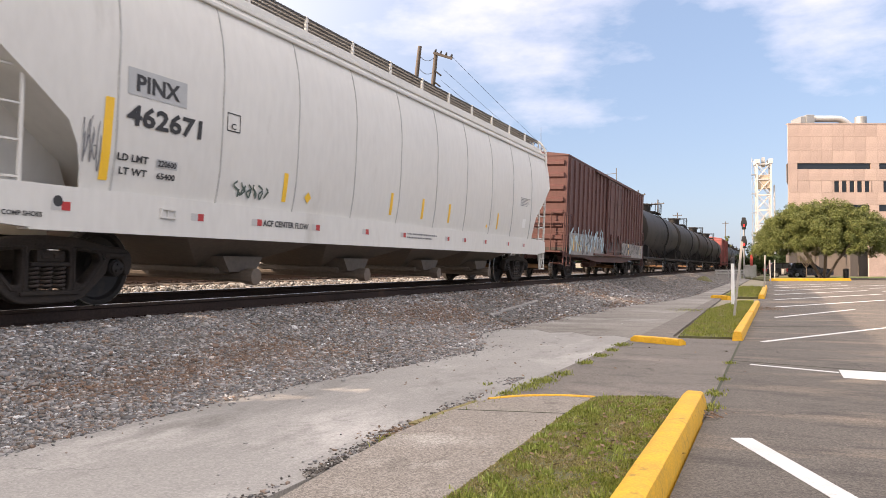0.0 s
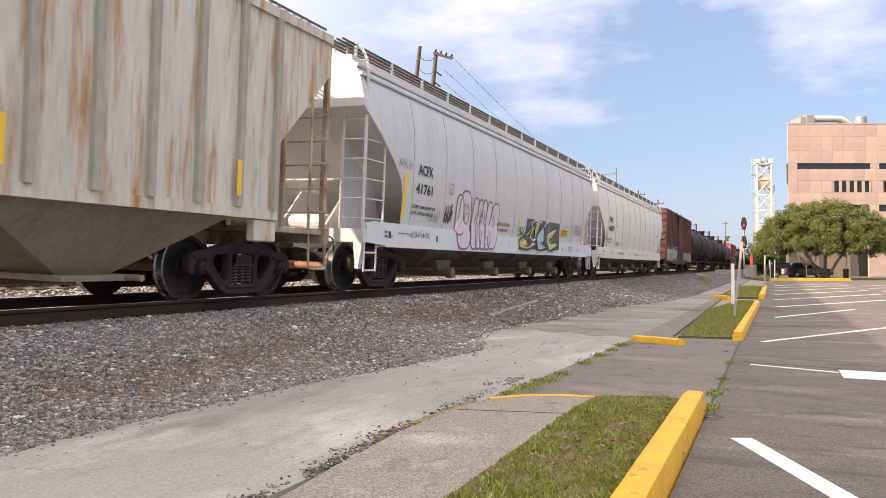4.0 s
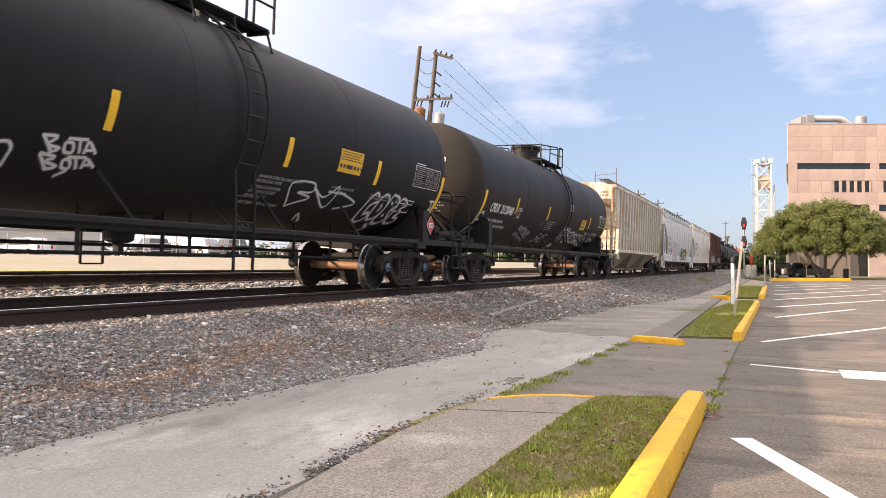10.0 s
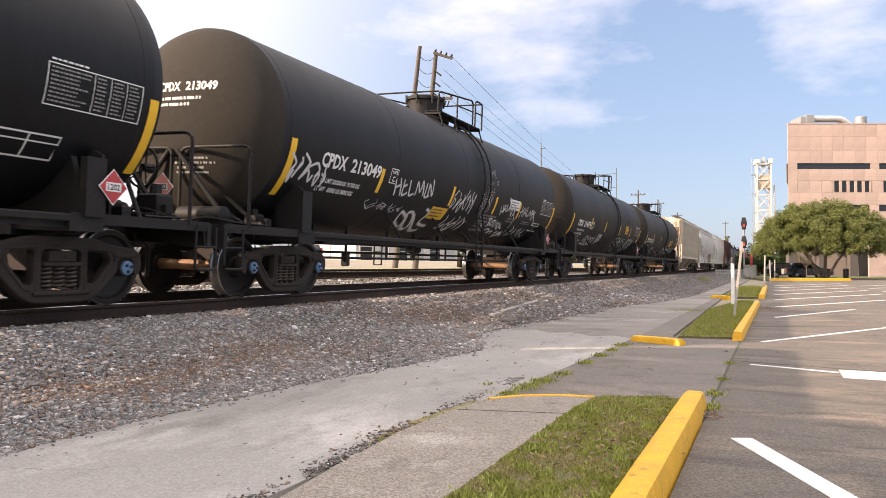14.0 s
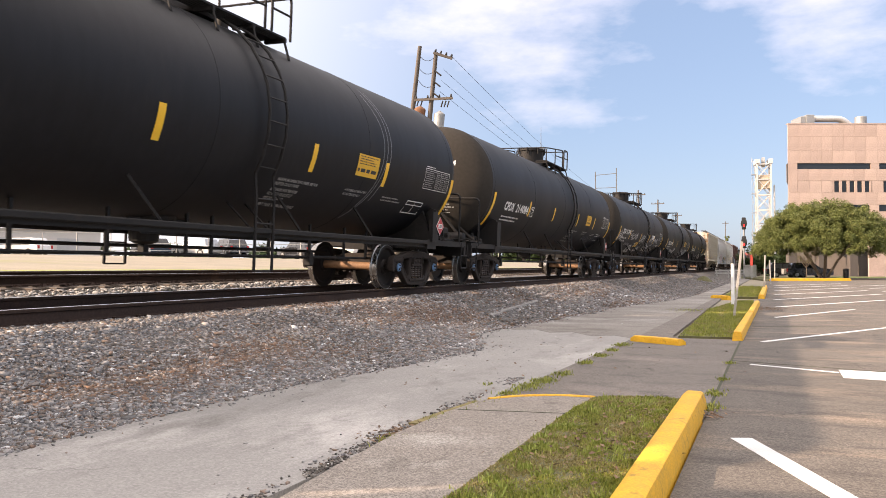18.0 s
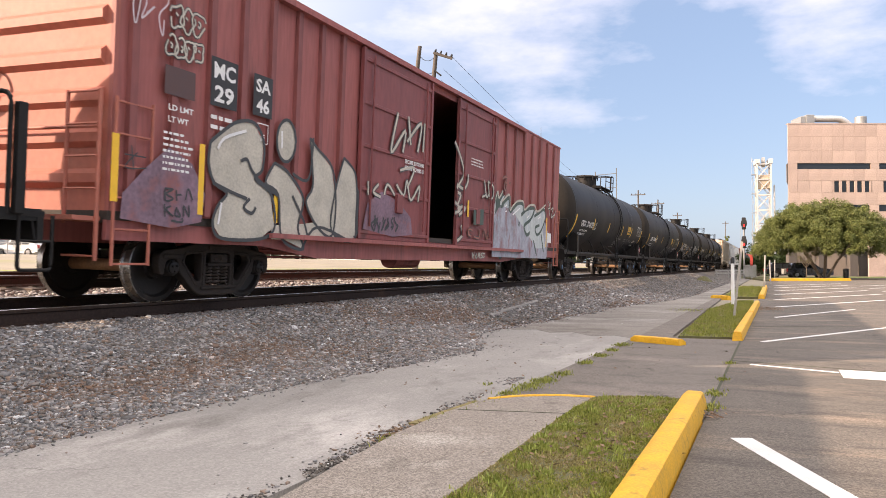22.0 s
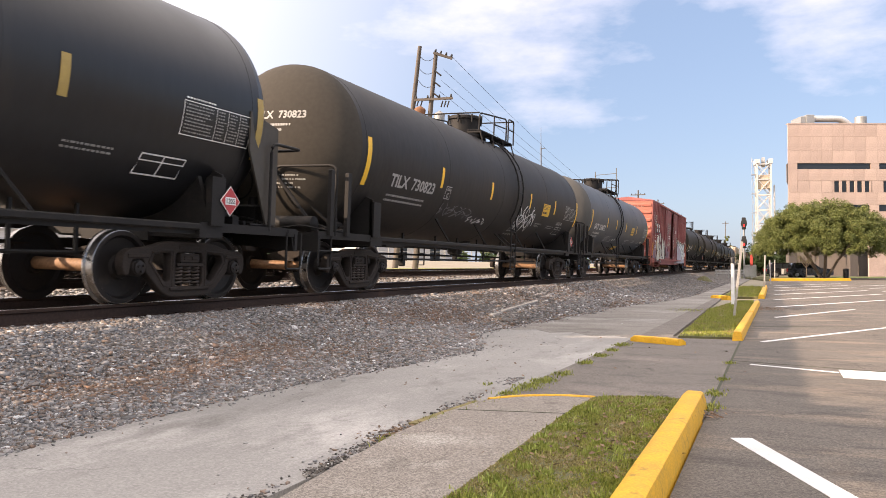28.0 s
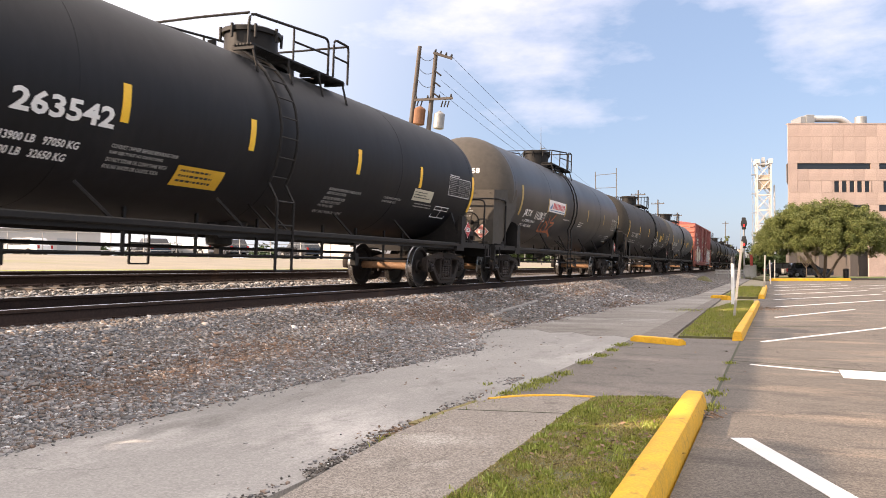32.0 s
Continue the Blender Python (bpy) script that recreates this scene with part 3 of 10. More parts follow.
def side_frame_mesh():
    """Cast side frame: arched top chord, pedestals over the bearings, diagonals to the spring seat, three openings."""
    half = [(0.0, 0.805), (0.42, 0.79), (0.72, 0.715), (1.02, 0.69), (1.12, 0.63), (1.14, 0.48), (1.10, 0.37), (1.03, 0.36), (0.995, 0.56),
            (0.79, 0.57), (0.765, 0.40), (0.70, 0.345), (0.50, 0.155), (0.36, 0.085), (0.0, 0.075)]
    ring = half + [(-a, b) for a, b in half[-2:0:-1]]
    tri = [(0.335, 0.655), (0.63, 0.625), (0.665, 0.53), (0.43, 0.27), (0.345, 0.29)]
    holes = [tri, [(-a, b) for a, b in tri], [(-0.25, 0.655), (0.25, 0.655), (0.25, 0.215), (-0.25, 0.215)]]
    m = cast_plate([rounded(ring, 0.07)] + [rounded(h, 0.06) for h in holes], 0.068, 0.018)
    m.v = [(x + 1.012, y, z) for x, y, z in m.v]
    for q in (-1, 1):
        rim = [(q * 0.30, 0.68), (q * 0.66, 0.655), (q * 0.72, 0.54), (q * 0.45, 0.225), (q * 0.31, 0.20)]
        m.tube([(1.078, a, b) for a, b in rim] + [(1.078, *rim[0])], 0.016, 6)
        m.box(1.06, 1.094, q * 0.89 - 0.17, q * 0.89 + 0.17, 0.575, 0.64, 0, 0.02)
        m.box(0.93, 1.07, q * 0.285 - 0.03, q * 0.285 + 0.03, 0.30, 0.62, 0, 0.01)
    m.box(0.92, 1.11, -0.36, 0.36, 0.165, 0.215, 0, 0.012)
    m.box(0.93, 1.092, -0.17, 0.17, 0.52, 0.645, 0, 0.015)
    m.box(1.08, 1.105, -0.12, -0.02, 0.56, 0.61, 0, 0.008).box(1.08, 1.105, 0.03, 0.13, 0.56, 0.61, 0, 0.008)
    m.box(0.95, 1.10, -0.24, 0.24, 0.475, 0.52, 0, 0.01)
    m.box(1.078, 1.088, -0.2, 0.2, 0.70, 0.755, 0, 0.004)
    return m.data("side_frame", GRIME, True)


def spring_mesh():
    """An open coil spring."""
    turns, n = 5.5, 66
    pts = [(1.01 + 0.063 * math.cos(2 * math.pi * turns * i / n), 0.063 * math.sin(2 * math.pi * turns * i / n), 0.225 + 0.25 * i / n) for i in range(n + 1)]
    return Mesh().tube(pts, 0.0165, 6).data("spring", SPRING, True)


def truck(car, y, cap=None):
    """A two-axle freight truck. Returns the part; its wheelsets turn."""
    cap = cap or WHEEL_STEEL
    def bolster():
        m = Mesh().prism([(-1.06, 0.50), (-0.8, 0.42), (0.8, 0.42), (1.06, 0.50), (1.06, 0.60), (0.5, 0.72), (-0.5, 0.72), (-1.06, 0.60)], "y", -0.17, 0.17)
        m.lathe([(0.70, 0.2), (0.80, 0.2)], "z", 16)
        for s in (-1, 1):
            m.box(0.3 * s - 0.08, 0.3 * s + 0.08, -0.62, 0.62, 0.34, 0.40)
            m.box(-0.72, 0.72, 0.36 * s - 0.04, 0.36 * s + 0.04, 0.36, 0.44)
            m.box(0.60 * s - 0.05, 0.60 * s + 0.05, 0.40, 0.46, 0.30, 0.55)
            m.box(0.60 * s - 0.05, 0.60 * s + 0.05, -0.46, -0.40, 0.30, 0.55)
        return m.data("truck", GRIME)
    t = part("truck", once("bolster", bolster), None, car, "cast steel freight truck, dusty dark brown", at=pose(0, y, 0))
    sf, sp, ws = once("sideframe", side_frame_mesh), once("spring", spring_mesh), once(("wheelset", cap.name), lambda: wheelset_mesh(cap))
    for s in (-1, 1):
        part("side_frame", sf, None, t, at=pose(0, 0, 0, 0, 0, 0 if s > 0 else 180))
        for q in (-0.16, 0.0, 0.16):
            part("spring", sp, None, t, at=pose(0, q, 0, 0, 0, 0 if s > 0 else 180))
        wheels.append(part("wheelset", ws, None, t, "wheels with polished treads on a rusty axle", at=pose(0, 0.889 * s, 0.457)))
    return t


wheels = []


def ends(car, half, mt, deck_z=1.0, pin=0.0):
    """Draft gear at both ends: coupler, cut lever, air hose, end sill."""
    def coupler():
        m = Mesh().box(-0.07, 0.07, -0.55, -0.12, 0.76, 0.92, 0, 0.02)
        m.prism([(-0.16, -0.14), (0.16, -0.14), (0.19, 0.02), (0.13, 0.14), (0.05, 0.02), (-0.05, 0.04), (-0.10, 0.16), (-0.17, 0.14)], "z", 0.70, 0.98)
        return m.data("coupler", GRIME)
    def hose():
        m = Mesh().tube(bend([(0.30, -0.25, 0.80), (0.32, -0.02, 0.76), (0.26, 0.04, 0.42), (0.12, 0.16, 0.30), (0.0, 0.24, 0.33)], 0.2, 4), 0.028, 8)
        m.lathe([(0.80, 0.03), (0.9, 0.03)], "z", 8, (0.30, -0.26, 0))
        return m.data("air_hose", BLACK_PART)
    def lever():
        m = Mesh().tube(bend([(0.02, -0.05, 0.98), (0.05, -0.18, 1.03), (1.2, -0.2, 1.0), (1.38, -0.18, 0.98), (1.40, -0.14, 0.72)], 0.06), 0.014, 6)
        return m.data("cut_lever", BLACK_PART)
    for s in (-1, 1):
        p = pose(0, s * half, 0, 0, 0, 0 if s > 0 else 180)
        part("coupler", once("coupler", coupler), None, car, at=p)
        part("air_hose", once("hose", hose), None, car, at=p)
        part("cut_lever", once("lever", lever), None, car, at=p)


def brake_wheel(car, x, y, z, mt):
    m = Mesh()
    for i in range(24):
        a, b = 2 * math.pi * i / 24, 2 * math.pi * (i + 1) / 24
        m.tube([(x + 0.26 * math.cos(a), y, z + 0.26 * math.sin(a)), (x + 0.26 * math.cos(b), y, z + 0.26 * math.sin(b))], 0.018, 6, cap=False)
    for k in range(5):
        a = 1.257 * k
        m.tube([(x, y + 0.05, z), (x + 0.25 * math.cos(a), y, z + 0.25 * math.sin(a))], 0.012, 5)
    m.lathe([(y + 0.0, 0.05), (y + 0.16, 0.07)], "y", 10, (x, 0, z))
    part("brake_wheel", m, mt, car, "round hand brake wheel")


def rig(m, car_label, name="freight_car"):
    """The empty at a car's foot, on the rail heads."""
    e = new(name)
    return tagged(e, car_label, "freight car", "cars of the freight train")


# ---------------------------------------------------------------- lettering and paint laid on curved sides
def glyphs(text):
    cu = bpy.data.curves.new("letters", "FONT")
    cu.body, cu.resolution_u, cu.offset = text, 2, 0.030
    ob = bpy.data.objects.new("letters", cu)
    me = bpy.data.meshes.new_from_object(ob)
    v = [(p.co.x, p.co.y) for p in me.vertices]
    f = [tuple(p.vertices) for p in me.polygons]
    bpy.data.objects.remove(ob)
    bpy.data.meshes.remove(me)
    bpy.data.curves.remove(cu)
    x0, x1 = min(p[0] for p in v), max(p[0] for p in v)
    y0, y1 = min(p[1] for p in v), max(p[1] for p in v)
    return [((a - x0) / (x1 - x0), (b - y0) / (y1 - y0)) for a, b in v], f


def breadth(text):
    """Width of a line of letters over its height."""
    cu = bpy.data.curves.new("letters", "FONT")
    cu.body = text
    ob = bpy.data.objects.new("letters", cu)
    me = bpy.data.meshes.new_from_object(ob)
    xs, ys = [v.co.x for v in me.vertices], [v.co.y for v in me.vertices]
    bpy.data.objects.remove(ob)
    bpy.data.meshes.remove(me)
    bpy.data.curves.remove(cu)
    return (max(xs) - min(xs)) / (max(ys) - min(ys))


class Side:
    """A car's near side as a drawing sheet: (y, z) laid at the depth that side() gives, a few millimetres proud."""

    def __init__(self, car, depth):
        self.car, self.depth = car, depth

    def put(self, name, pts, faces, mt, label="", lift=0.006):
        m = Mesh().add([(self.depth(y, z) + lift, y, z) for y, z in pts], faces)
        return part(name, m, mt, self.car, label)

    def text(self, s, y0, y1, z0, z1, mt, name="lettering", lift=0.009):
        v, f = once(("text", s), lambda: glyphs(s))
        return self.put(name, [(y0 + (y1 - y0) * a, z0 + (z1 - z0) * b) for a, b in v], f, mt, lift=lift)

    def patch(self, y0, y1, z0, z1, mt, name="reflector", label="", lift=0.005, n=6):
        pts, f = [], []
        k = max(1, int((y1 - y0) / 0.5))
        for i in range(n + 1):
            for j in range(k + 1):
                pts.append((y0 + (y1 - y0) * j / k, z0 + (z1 - z0) * i / n))
        for i in range(n):
            for j in range(k):
                a = i * (k + 1) + j
                f.append((a, a + 1, a + k + 2, a + k + 1))
        return self.put(name, pts, f, mt, label, lift)

    def bars(self, y0, y1, z0, z1, rows, mt, name="fine_print", seed=1, lift=0.007):
        """Small print that cannot be read: short bars in rows."""
        r, pts, f = random.Random(seed), [], []
        h = (z1 - z0) / rows
        for i in range(rows):
            y = y0
            end = y0 + (y1 - y0) * r.uniform(0.65, 1.0)
            while y < end:
                w = min(r.uniform(0.5, 2.2) * h * 0.6, end - y)
                o = len(pts)
                z = z1 - (i + 1) * h
                pts += [(y, z + 0.35 * h), (y + w, z + 0.35 * h), (y + w, z + 0.76 * h), (y, z + 0.76 * h)]
                f.append((o, o + 1, o + 2, o + 3))
                y += w + h * 0.3
        return tagged(self.put(name, pts, f, mt, lift=lift), kind="stuff")

    def line(self, words, y, z, h, mt, wide=0.70):
        """One line of small stencilled words, as long as they need."""
        return self.text(words, y, y + 1.28 * wide * h * breadth(words), z, z + h, mt, "stencilled_line", 0.008)

    def bubble(self, y0, y1, z0, z1, n, w=0.015, seed=1, mt=None, label="white outlined bubble letters"):
        """Sprayed bubble letters: overlapping rounded outlines with small counters."""
        r, paths = random.Random(seed), []
        step = (y1 - y0) / n
        for k in range(n):
            cy, cz = y0 + step * (k + 0.5), (z0 + z1) / 2 + (z1 - z0) * r.uniform(-0.08, 0.08)
            a, b, ph, m = step * 0.62, (z1 - z0) * 0.46, r.uniform(0, 6.28), r.choice((2, 3, 3, 4))
            ring = []
            for i in range(15):
                q = ph + 5.9 * i / 14
                g = 1 + 0.16 * math.sin(m * q + ph)
                ring.append((cy + a * g * math.cos(q) + 0.15 * a * math.sin(q), cz + b * g * math.sin(q)))
            paths.append(ring)
            c = r.uniform(-0.2, 0.2)
            paths.append([(cy + a * (c - 0.2), cz + b * 0.3), (cy + a * (c + 0.15), cz + b * 0.1), (cy + a * c, cz - b * 0.25), (cy + a * (c - 0.25), cz - b * 0.1)][:r.choice((2, 3, 4))])
        return self.spray(paths, w, mt or TAG_WHITE, label, True, 0.012)

    def frame_box(self, y0, y1, z0, z1, w, mt, name="stencil_box"):
        pts = [(y0, z0), (y1, z0), (y1, z1), (y0, z1), (y0 + w, z0 + w), (y1 - w, z0 + w), (y1 - w, z1 - w), (y0 + w, z1 - w)]
        return self.put(name, pts, [(0, 1, 5, 4), (1, 2, 6, 5), (2, 3, 7, 6), (3, 0, 4, 7)], mt)

    def stroke(self, path, w, pts, f):
        for i, (y, z) in enumerate(path):
            a, b = path[max(i - 1, 0)], path[min(i + 1, len(path) - 1)]
            d = math.hypot(b[0] - a[0], b[1] - a[1]) or 1
            nx, nz = -(b[1] - a[1]) / d * w, (b[0] - a[0]) / d * w
            pts += [(y + nx, z + nz), (y - nx, z - nz)]
            if i:
                o = len(pts)
                f.append((o - 4, o - 3, o - 1, o - 2))

    def scrawl(self, y0, y1, z0, z1, mt, w=0.012, n=7, seed=1, name="graffiti", label="", lift=0.012):
        """Sprayed scribble: loops and slashes across a stretch of the side."""
        r, pts, f = random.Random(seed), [], []
        step = (y1 - y0) / n
        for k in range(n):
            c, top, bot = y0 + step * (k + 0.5), z1 - r.uniform(0, 0.25) * (z1 - z0), z0 + r.uniform(0, 0.25) * (z1 - z0)
            ctrl = [(c + step * r.uniform(-0.55, 0.55), top + (bot - top) * q) for q in (0, 0.3, 0.62, 1.0)] + [(c + step * r.uniform(0.1, 0.7), bot + (top - bot) * r.uniform(0.3, 0.9))]
            if r.random() < 0.5:
                ctrl.append((c + step * r.uniform(-0.4, 0.2), bot + (top - bot) * r.uniform(0.1, 0.6)))
            path = []
            for i in range(len(ctrl) - 1):
                p0, p1, p2, p3 = ctrl[max(i - 1, 0)], ctrl[i], ctrl[i + 1], ctrl[min(i + 2, len(ctrl) - 1)]
                for s in range(6):
                    t = s / 6
                    path.append(tuple(0.5 * (2 * b + (c2 - a) * t + (2 * a - 5 * b + 4 * c2 - d) * t * t + (3 * b - a - 3 * c2 + d) * t ** 3) for a, b, c2, d in zip(p0, p1, p2, p3)))
            self.stroke(path, w, pts, f)
        return self.put(name, pts, f, mt, label, lift)

    def spray(self, paths, w, mt, label="", halo=True, lift=0.012):
        """Sprayed strokes through given points, with a thin halo of overspray."""
        pts, f, hp, hf = [], [], [], []
        for ctrl in paths:
            path = []
            for i in range(len(ctrl) - 1):
                p0, p1, p2, p3 = ctrl[max(i - 1, 0)], ctrl[i], ctrl[i + 1], ctrl[min(i + 2, len(ctrl) - 1)]
                for s in range(5):
                    t = s / 5
                    path.append(tuple(0.5 * (2 * b + (c - a) * t + (2 * a - 5 * b + 4 * c - d) * t * t + (3 * b - a - 3 * c + d) * t ** 3) for a, b, c, d in zip(p0, p1, p2, p3)))
            path.append(ctrl[-1])
            self.stroke(path, w, pts, f)
            self.stroke(path, w * 1.9, hp, hf)
        g = self.put("graffiti", pts, f, mt, label, lift)
        if halo:
            self.put("graffiti_halo", hp, hf, OVERSPRAY, "thin grey overspray round the strokes", lift - 0.004)
        return g

    def fill(self, poly, mt, label="", lift=0.008):
        return self.put("graffiti_fill", poly, [tuple(range(len(poly)))], mt, label, lift)

    def diamond(self, y, z, s, mt):
        self.put("placard", [(y - s, z), (y, z - s), (y + s, z), (y, z + s)], [(0, 1, 2, 3)], mt, "red hazard placard", 0.012)


# ---------------------------------------------------------------- tank cars
TANK_R, TANK_Z = 1.51, 2.60
HEAD_CYL, HEAD_TIP = 0.80, 1.42       # ends of the straight shell and of the dished head beyond the truck's centre


def tank_car(label, tc=13.6, shell=TANK_BLACK, head=HEAD_DUST_LIT, cap=None, shield=False, plat=0.9, rungs=0.95, stanchions=False, R=TANK_R):
    car = rig(None, label)
    k = (tc, shell.name, head.name, R)
    cyl, ht, half = tc / 2 + HEAD_CYL, tc / 2 + HEAD_TIP, tc / 2 + 2.09
    Z = TANK_Z - TANK_R + R

    def shell_mesh():
        m = Mesh()
        prof = [(-cyl + 2 * cyl * i / 6, R) for i in range(7)]
        return m.lathe(prof, "y", 72, (0, 0, Z)).data("tank_shell", shell, True)

    def bead():
        prof = [(-0.012, R - 0.003), (-0.008, R + 0.003), (0.0, R + 0.0045), (0.008, R + 0.003), (0.012, R - 0.003)]
        v = [(r * math.cos(radians(5 * q)), a, Z + r * math.sin(radians(5 * q))) for a, r in prof for q in range(72)]
        f = [(i * 72 + q, i * 72 + (q + 1) % 72, (i + 1) * 72 + (q + 1) % 72, (i + 1) * 72 + q) for i in range(4) for q in range(72)]
        return Mesh().add(v, [x[::-1] for x in f]).data("weld_bead", shell, True)

    def head_mesh(mt):
        prof = [((ht - cyl) * math.sin(radians(a)), R * math.cos(radians(a)) ** 0.9) for a in (0, 10, 20, 30, 40, 50, 58, 66, 74, 81, 86.5)]
        return Mesh().lathe(prof, "y", 72).data("tank_head", mt, True)
    part("tank_shell", once(("shell", k), shell_mesh), None, car)
    for yy in (-cyl * 0.98, -cyl * 0.5, -0.2, cyl * 0.5, cyl * 0.98):
        part("weld_bead", once(("bead", shell.name, R), bead), None, car, at=pose(0, yy, 0))
    # sun-facing head takes the lighter painted tone, front head the shell's own
    part("tank_head", once(("head", tc, head.name, R), lambda: head_mesh(head)), None, car, "dusty dished tank end, toned lighter for the sun on it", at=pose(0, -cyl, Z, 0, 0, 180))
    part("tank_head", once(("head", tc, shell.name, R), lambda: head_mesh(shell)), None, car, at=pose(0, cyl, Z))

    def saddle():
        m = Mesh()
        a = [(R + 0.01) * math.sin(radians(q)) for q in (38, 30, 20, 10, 0)]
        low = [(x, Z - math.sqrt((R + 0.01) ** 2 - x * x)) for x in a]
        for s in (-1, 1):
            side = [(s * x, z) for x, z in low]
            m.prism(side + [(0, 0.80), (s * 1.30, 0.84), (s * 1.42, 1.02), (s * 1.16, 1.75)], "y", -0.035, 0.035)
            m.prism([(s * 0.95, Z - 1.19), (s * 1.28, Z - 0.84), (s * 1.42, Z - 0.90), (s * 1.44, 1.02), (s * 1.0, 1.02)], "y", 0.16, 0.20)
            m.box(min(s * 1.36, s * 1.46), max(s * 1.36, s * 1.46), -0.06, 0.20, 1.02, 1.66)
            m.box(min(s * 0.55, s * 1.42), max(s * 0.55, s * 1.42), -0.22, 0.22, 0.86, 1.02)
        m.box(-0.6, 0.6, -0.26, 0.26, 0.80, 1.03)
        return m.data("bolster_saddle", BLACK_PART)

    def stub():
        m = Mesh().box(-0.19, 0.19, 0.0, 2.0, 0.78, 1.10, 0, 0.01)
        m.box(-1.42, 1.42, 1.72, 1.98, 0.98, 1.04)
        m.prism([(-1.42, 0.72), (-1.36, 0.72), (-0.2, 0.80), (0.2, 0.80), (1.36, 0.72), (1.42, 0.72), (1.42, 0.98), (-1.42, 0.98)], "y", 1.90, 1.97)
        for s in (-1, 1):
            m.box(s * 1.36 - 0.05, s * 1.36 + 0.05, -0.2, 1.95, 0.94, 1.06)
            m.tube([(s * 0.2, 0.5, 1.05), (s * 0.75, 1.75, 1.0)], 0.05, 6)
        return m.data("end_platform", BLACK_PART)

    def hoop():
        m = Mesh()
        m.tube(bend([(1.40, 1.50, 1.0), (1.40, 1.50, 2.18), (0.02, 1.50, 2.18), (0.02, 1.50, 1.02)], 0.14), 0.024, 8)
        m.tube(bend([(-1.40, 1.50, 1.0), (-1.40, 1.50, 2.18), (-0.15, 1.50, 2.18), (-0.15, 1.50, 1.02)], 0.14), 0.024, 8)
        for s in (-1, 1):
            m.tube([(s * 0.08, 1.50, 2.14), (s * 1.02, 1.42, 1.05)], 0.036, 8)
            m.tube([(s * 0.12, 1.46, 2.10), (s * 1.16, 0.92, 1.05)], 0.030, 8)
            m.tube(bend([(s * 1.41, 1.62, 1.0), (s * 1.41, 1.62, 0.45), (s * 1.41, 2.0, 0.45), (s * 1.41, 2.0, 1.0)], 0.05), 0.02, 6)
            m.tube([(s * 1.41, 1.62, 0.74), (s * 1.41, 2.0, 0.74)], 0.014, 6)
        return m.data("end_handrail", BLACK_PART, True)

    def guard():
        m = Mesh()
        for s in (-1, 1):
            m.tube(bend([(s * 1.40, 1.18, 1.0), (s * 1.40, 1.18, 2.28), (s * 1.40, 1.95, 2.28), (s * 0.1, 1.95, 2.28), (s * 0.1, 1.95, 1.02)], 0.14), 0.024, 8)
            m.tube(bend([(s * 1.41, 1.62, 1.0), (s * 1.41, 1.62, 0.45), (s * 1.41, 2.0, 0.45), (s * 1.41, 2.0, 1.0)], 0.05), 0.02, 6)
        return m.data("end_handrail", BLACK_PART, True)

    def brake_gear():
        m = Mesh()
        m.tube(bend([(1.25, 1.35, 1.10), (0.9, 1.25, 1.22), (0.5, 1.30, 1.12), (0.1, 1.15, 1.25), (-0.4, 1.2, 1.1)], 0.2, 4), 0.022, 6)
        m.tube(bend([(1.30, 1.10, 1.09), (0.8, 1.05, 1.15), (0.3, 1.0, 1.30)], 0.15, 4), 0.018, 6)
        m.tube(bend([(0.3, 1.75, 1.07), (0.9, 1.7, 1.16), (1.30, 1.55, 1.09), (1.33, 0.9, 1.08)], 0.12, 4), 0.016, 6)
        m.lathe([(0.55, 0.02), (0.55, 0.085), (0.82, 0.085), (0.84, 0.04)], "x", 12, (0, 1.08, 1.17))
        m.box(0.86, 1.06, 0.62, 0.84, 1.03, 1.26, 0, 0.03).box(1.08, 1.22, 0.66, 0.80, 1.03, 1.20, 0, 0.03)
        m.lathe([(1.20, 0.06), (1.32, 0.05), (1.34, 0.02)], "z", 10, (0.96, 0.73, 0))
        m.lathe([(0.86, 0.03), (1.24, 0.03)], "x", 8, (0, 0.9, 1.10))
        for x in (-0.2, 0.45, 1.1):
            m.box(x - 0.03, x + 0.03, 1.0, 1.9, 0.99, 1.045)
        return m.data("brake_gear", BLACK_PART)
    for s in (-1, 1):
        p = pose(0, s * tc / 2, 0, 0, 0, 0 if s > 0 else 180)
        truck(car, s * tc / 2, cap)
        part("bolster_saddle", once(("saddle", R), saddle), None, car, "black saddle plate under the tank", at=p)
        part("end_platform", once("stub", stub), None, car, at=p)
        part("end_handrail", once("guard", guard) if shield else once("hoop", hoop), None, car, "bent pipe handrail", at=pose(0, s * (tc / 2 + (0.08 if s > 0 else -0.06)), 0, 0, 0, 0 if s > 0 else 180))
        part("brake_gear", once("brake_gear", brake_gear), None, car, "hoses, valves and rods on the end platform", at=pose(0, s * tc / 2, 0, 0, 0, 0) if s > 0 else pose(0, -tc / 2, 0) @ Matrix.Diagonal((1, -1, 1, 1)))
    if stanchions:
        for s in (-1, 1):
            for y in (1.12, 1.66):
                part("stanchion", once("stanchion", lambda: Mesh().box(-0.035, 0.035, -0.05, 0.05, 0, 1.08, 0, 0.008).data("stanchion", BLACK_PART)), None, car, "upright steel channel on the platform", at=pose(1.44, s * (tc / 2 + y), 1.0))
    ends(car, half - 0.05, BLACK_PART)

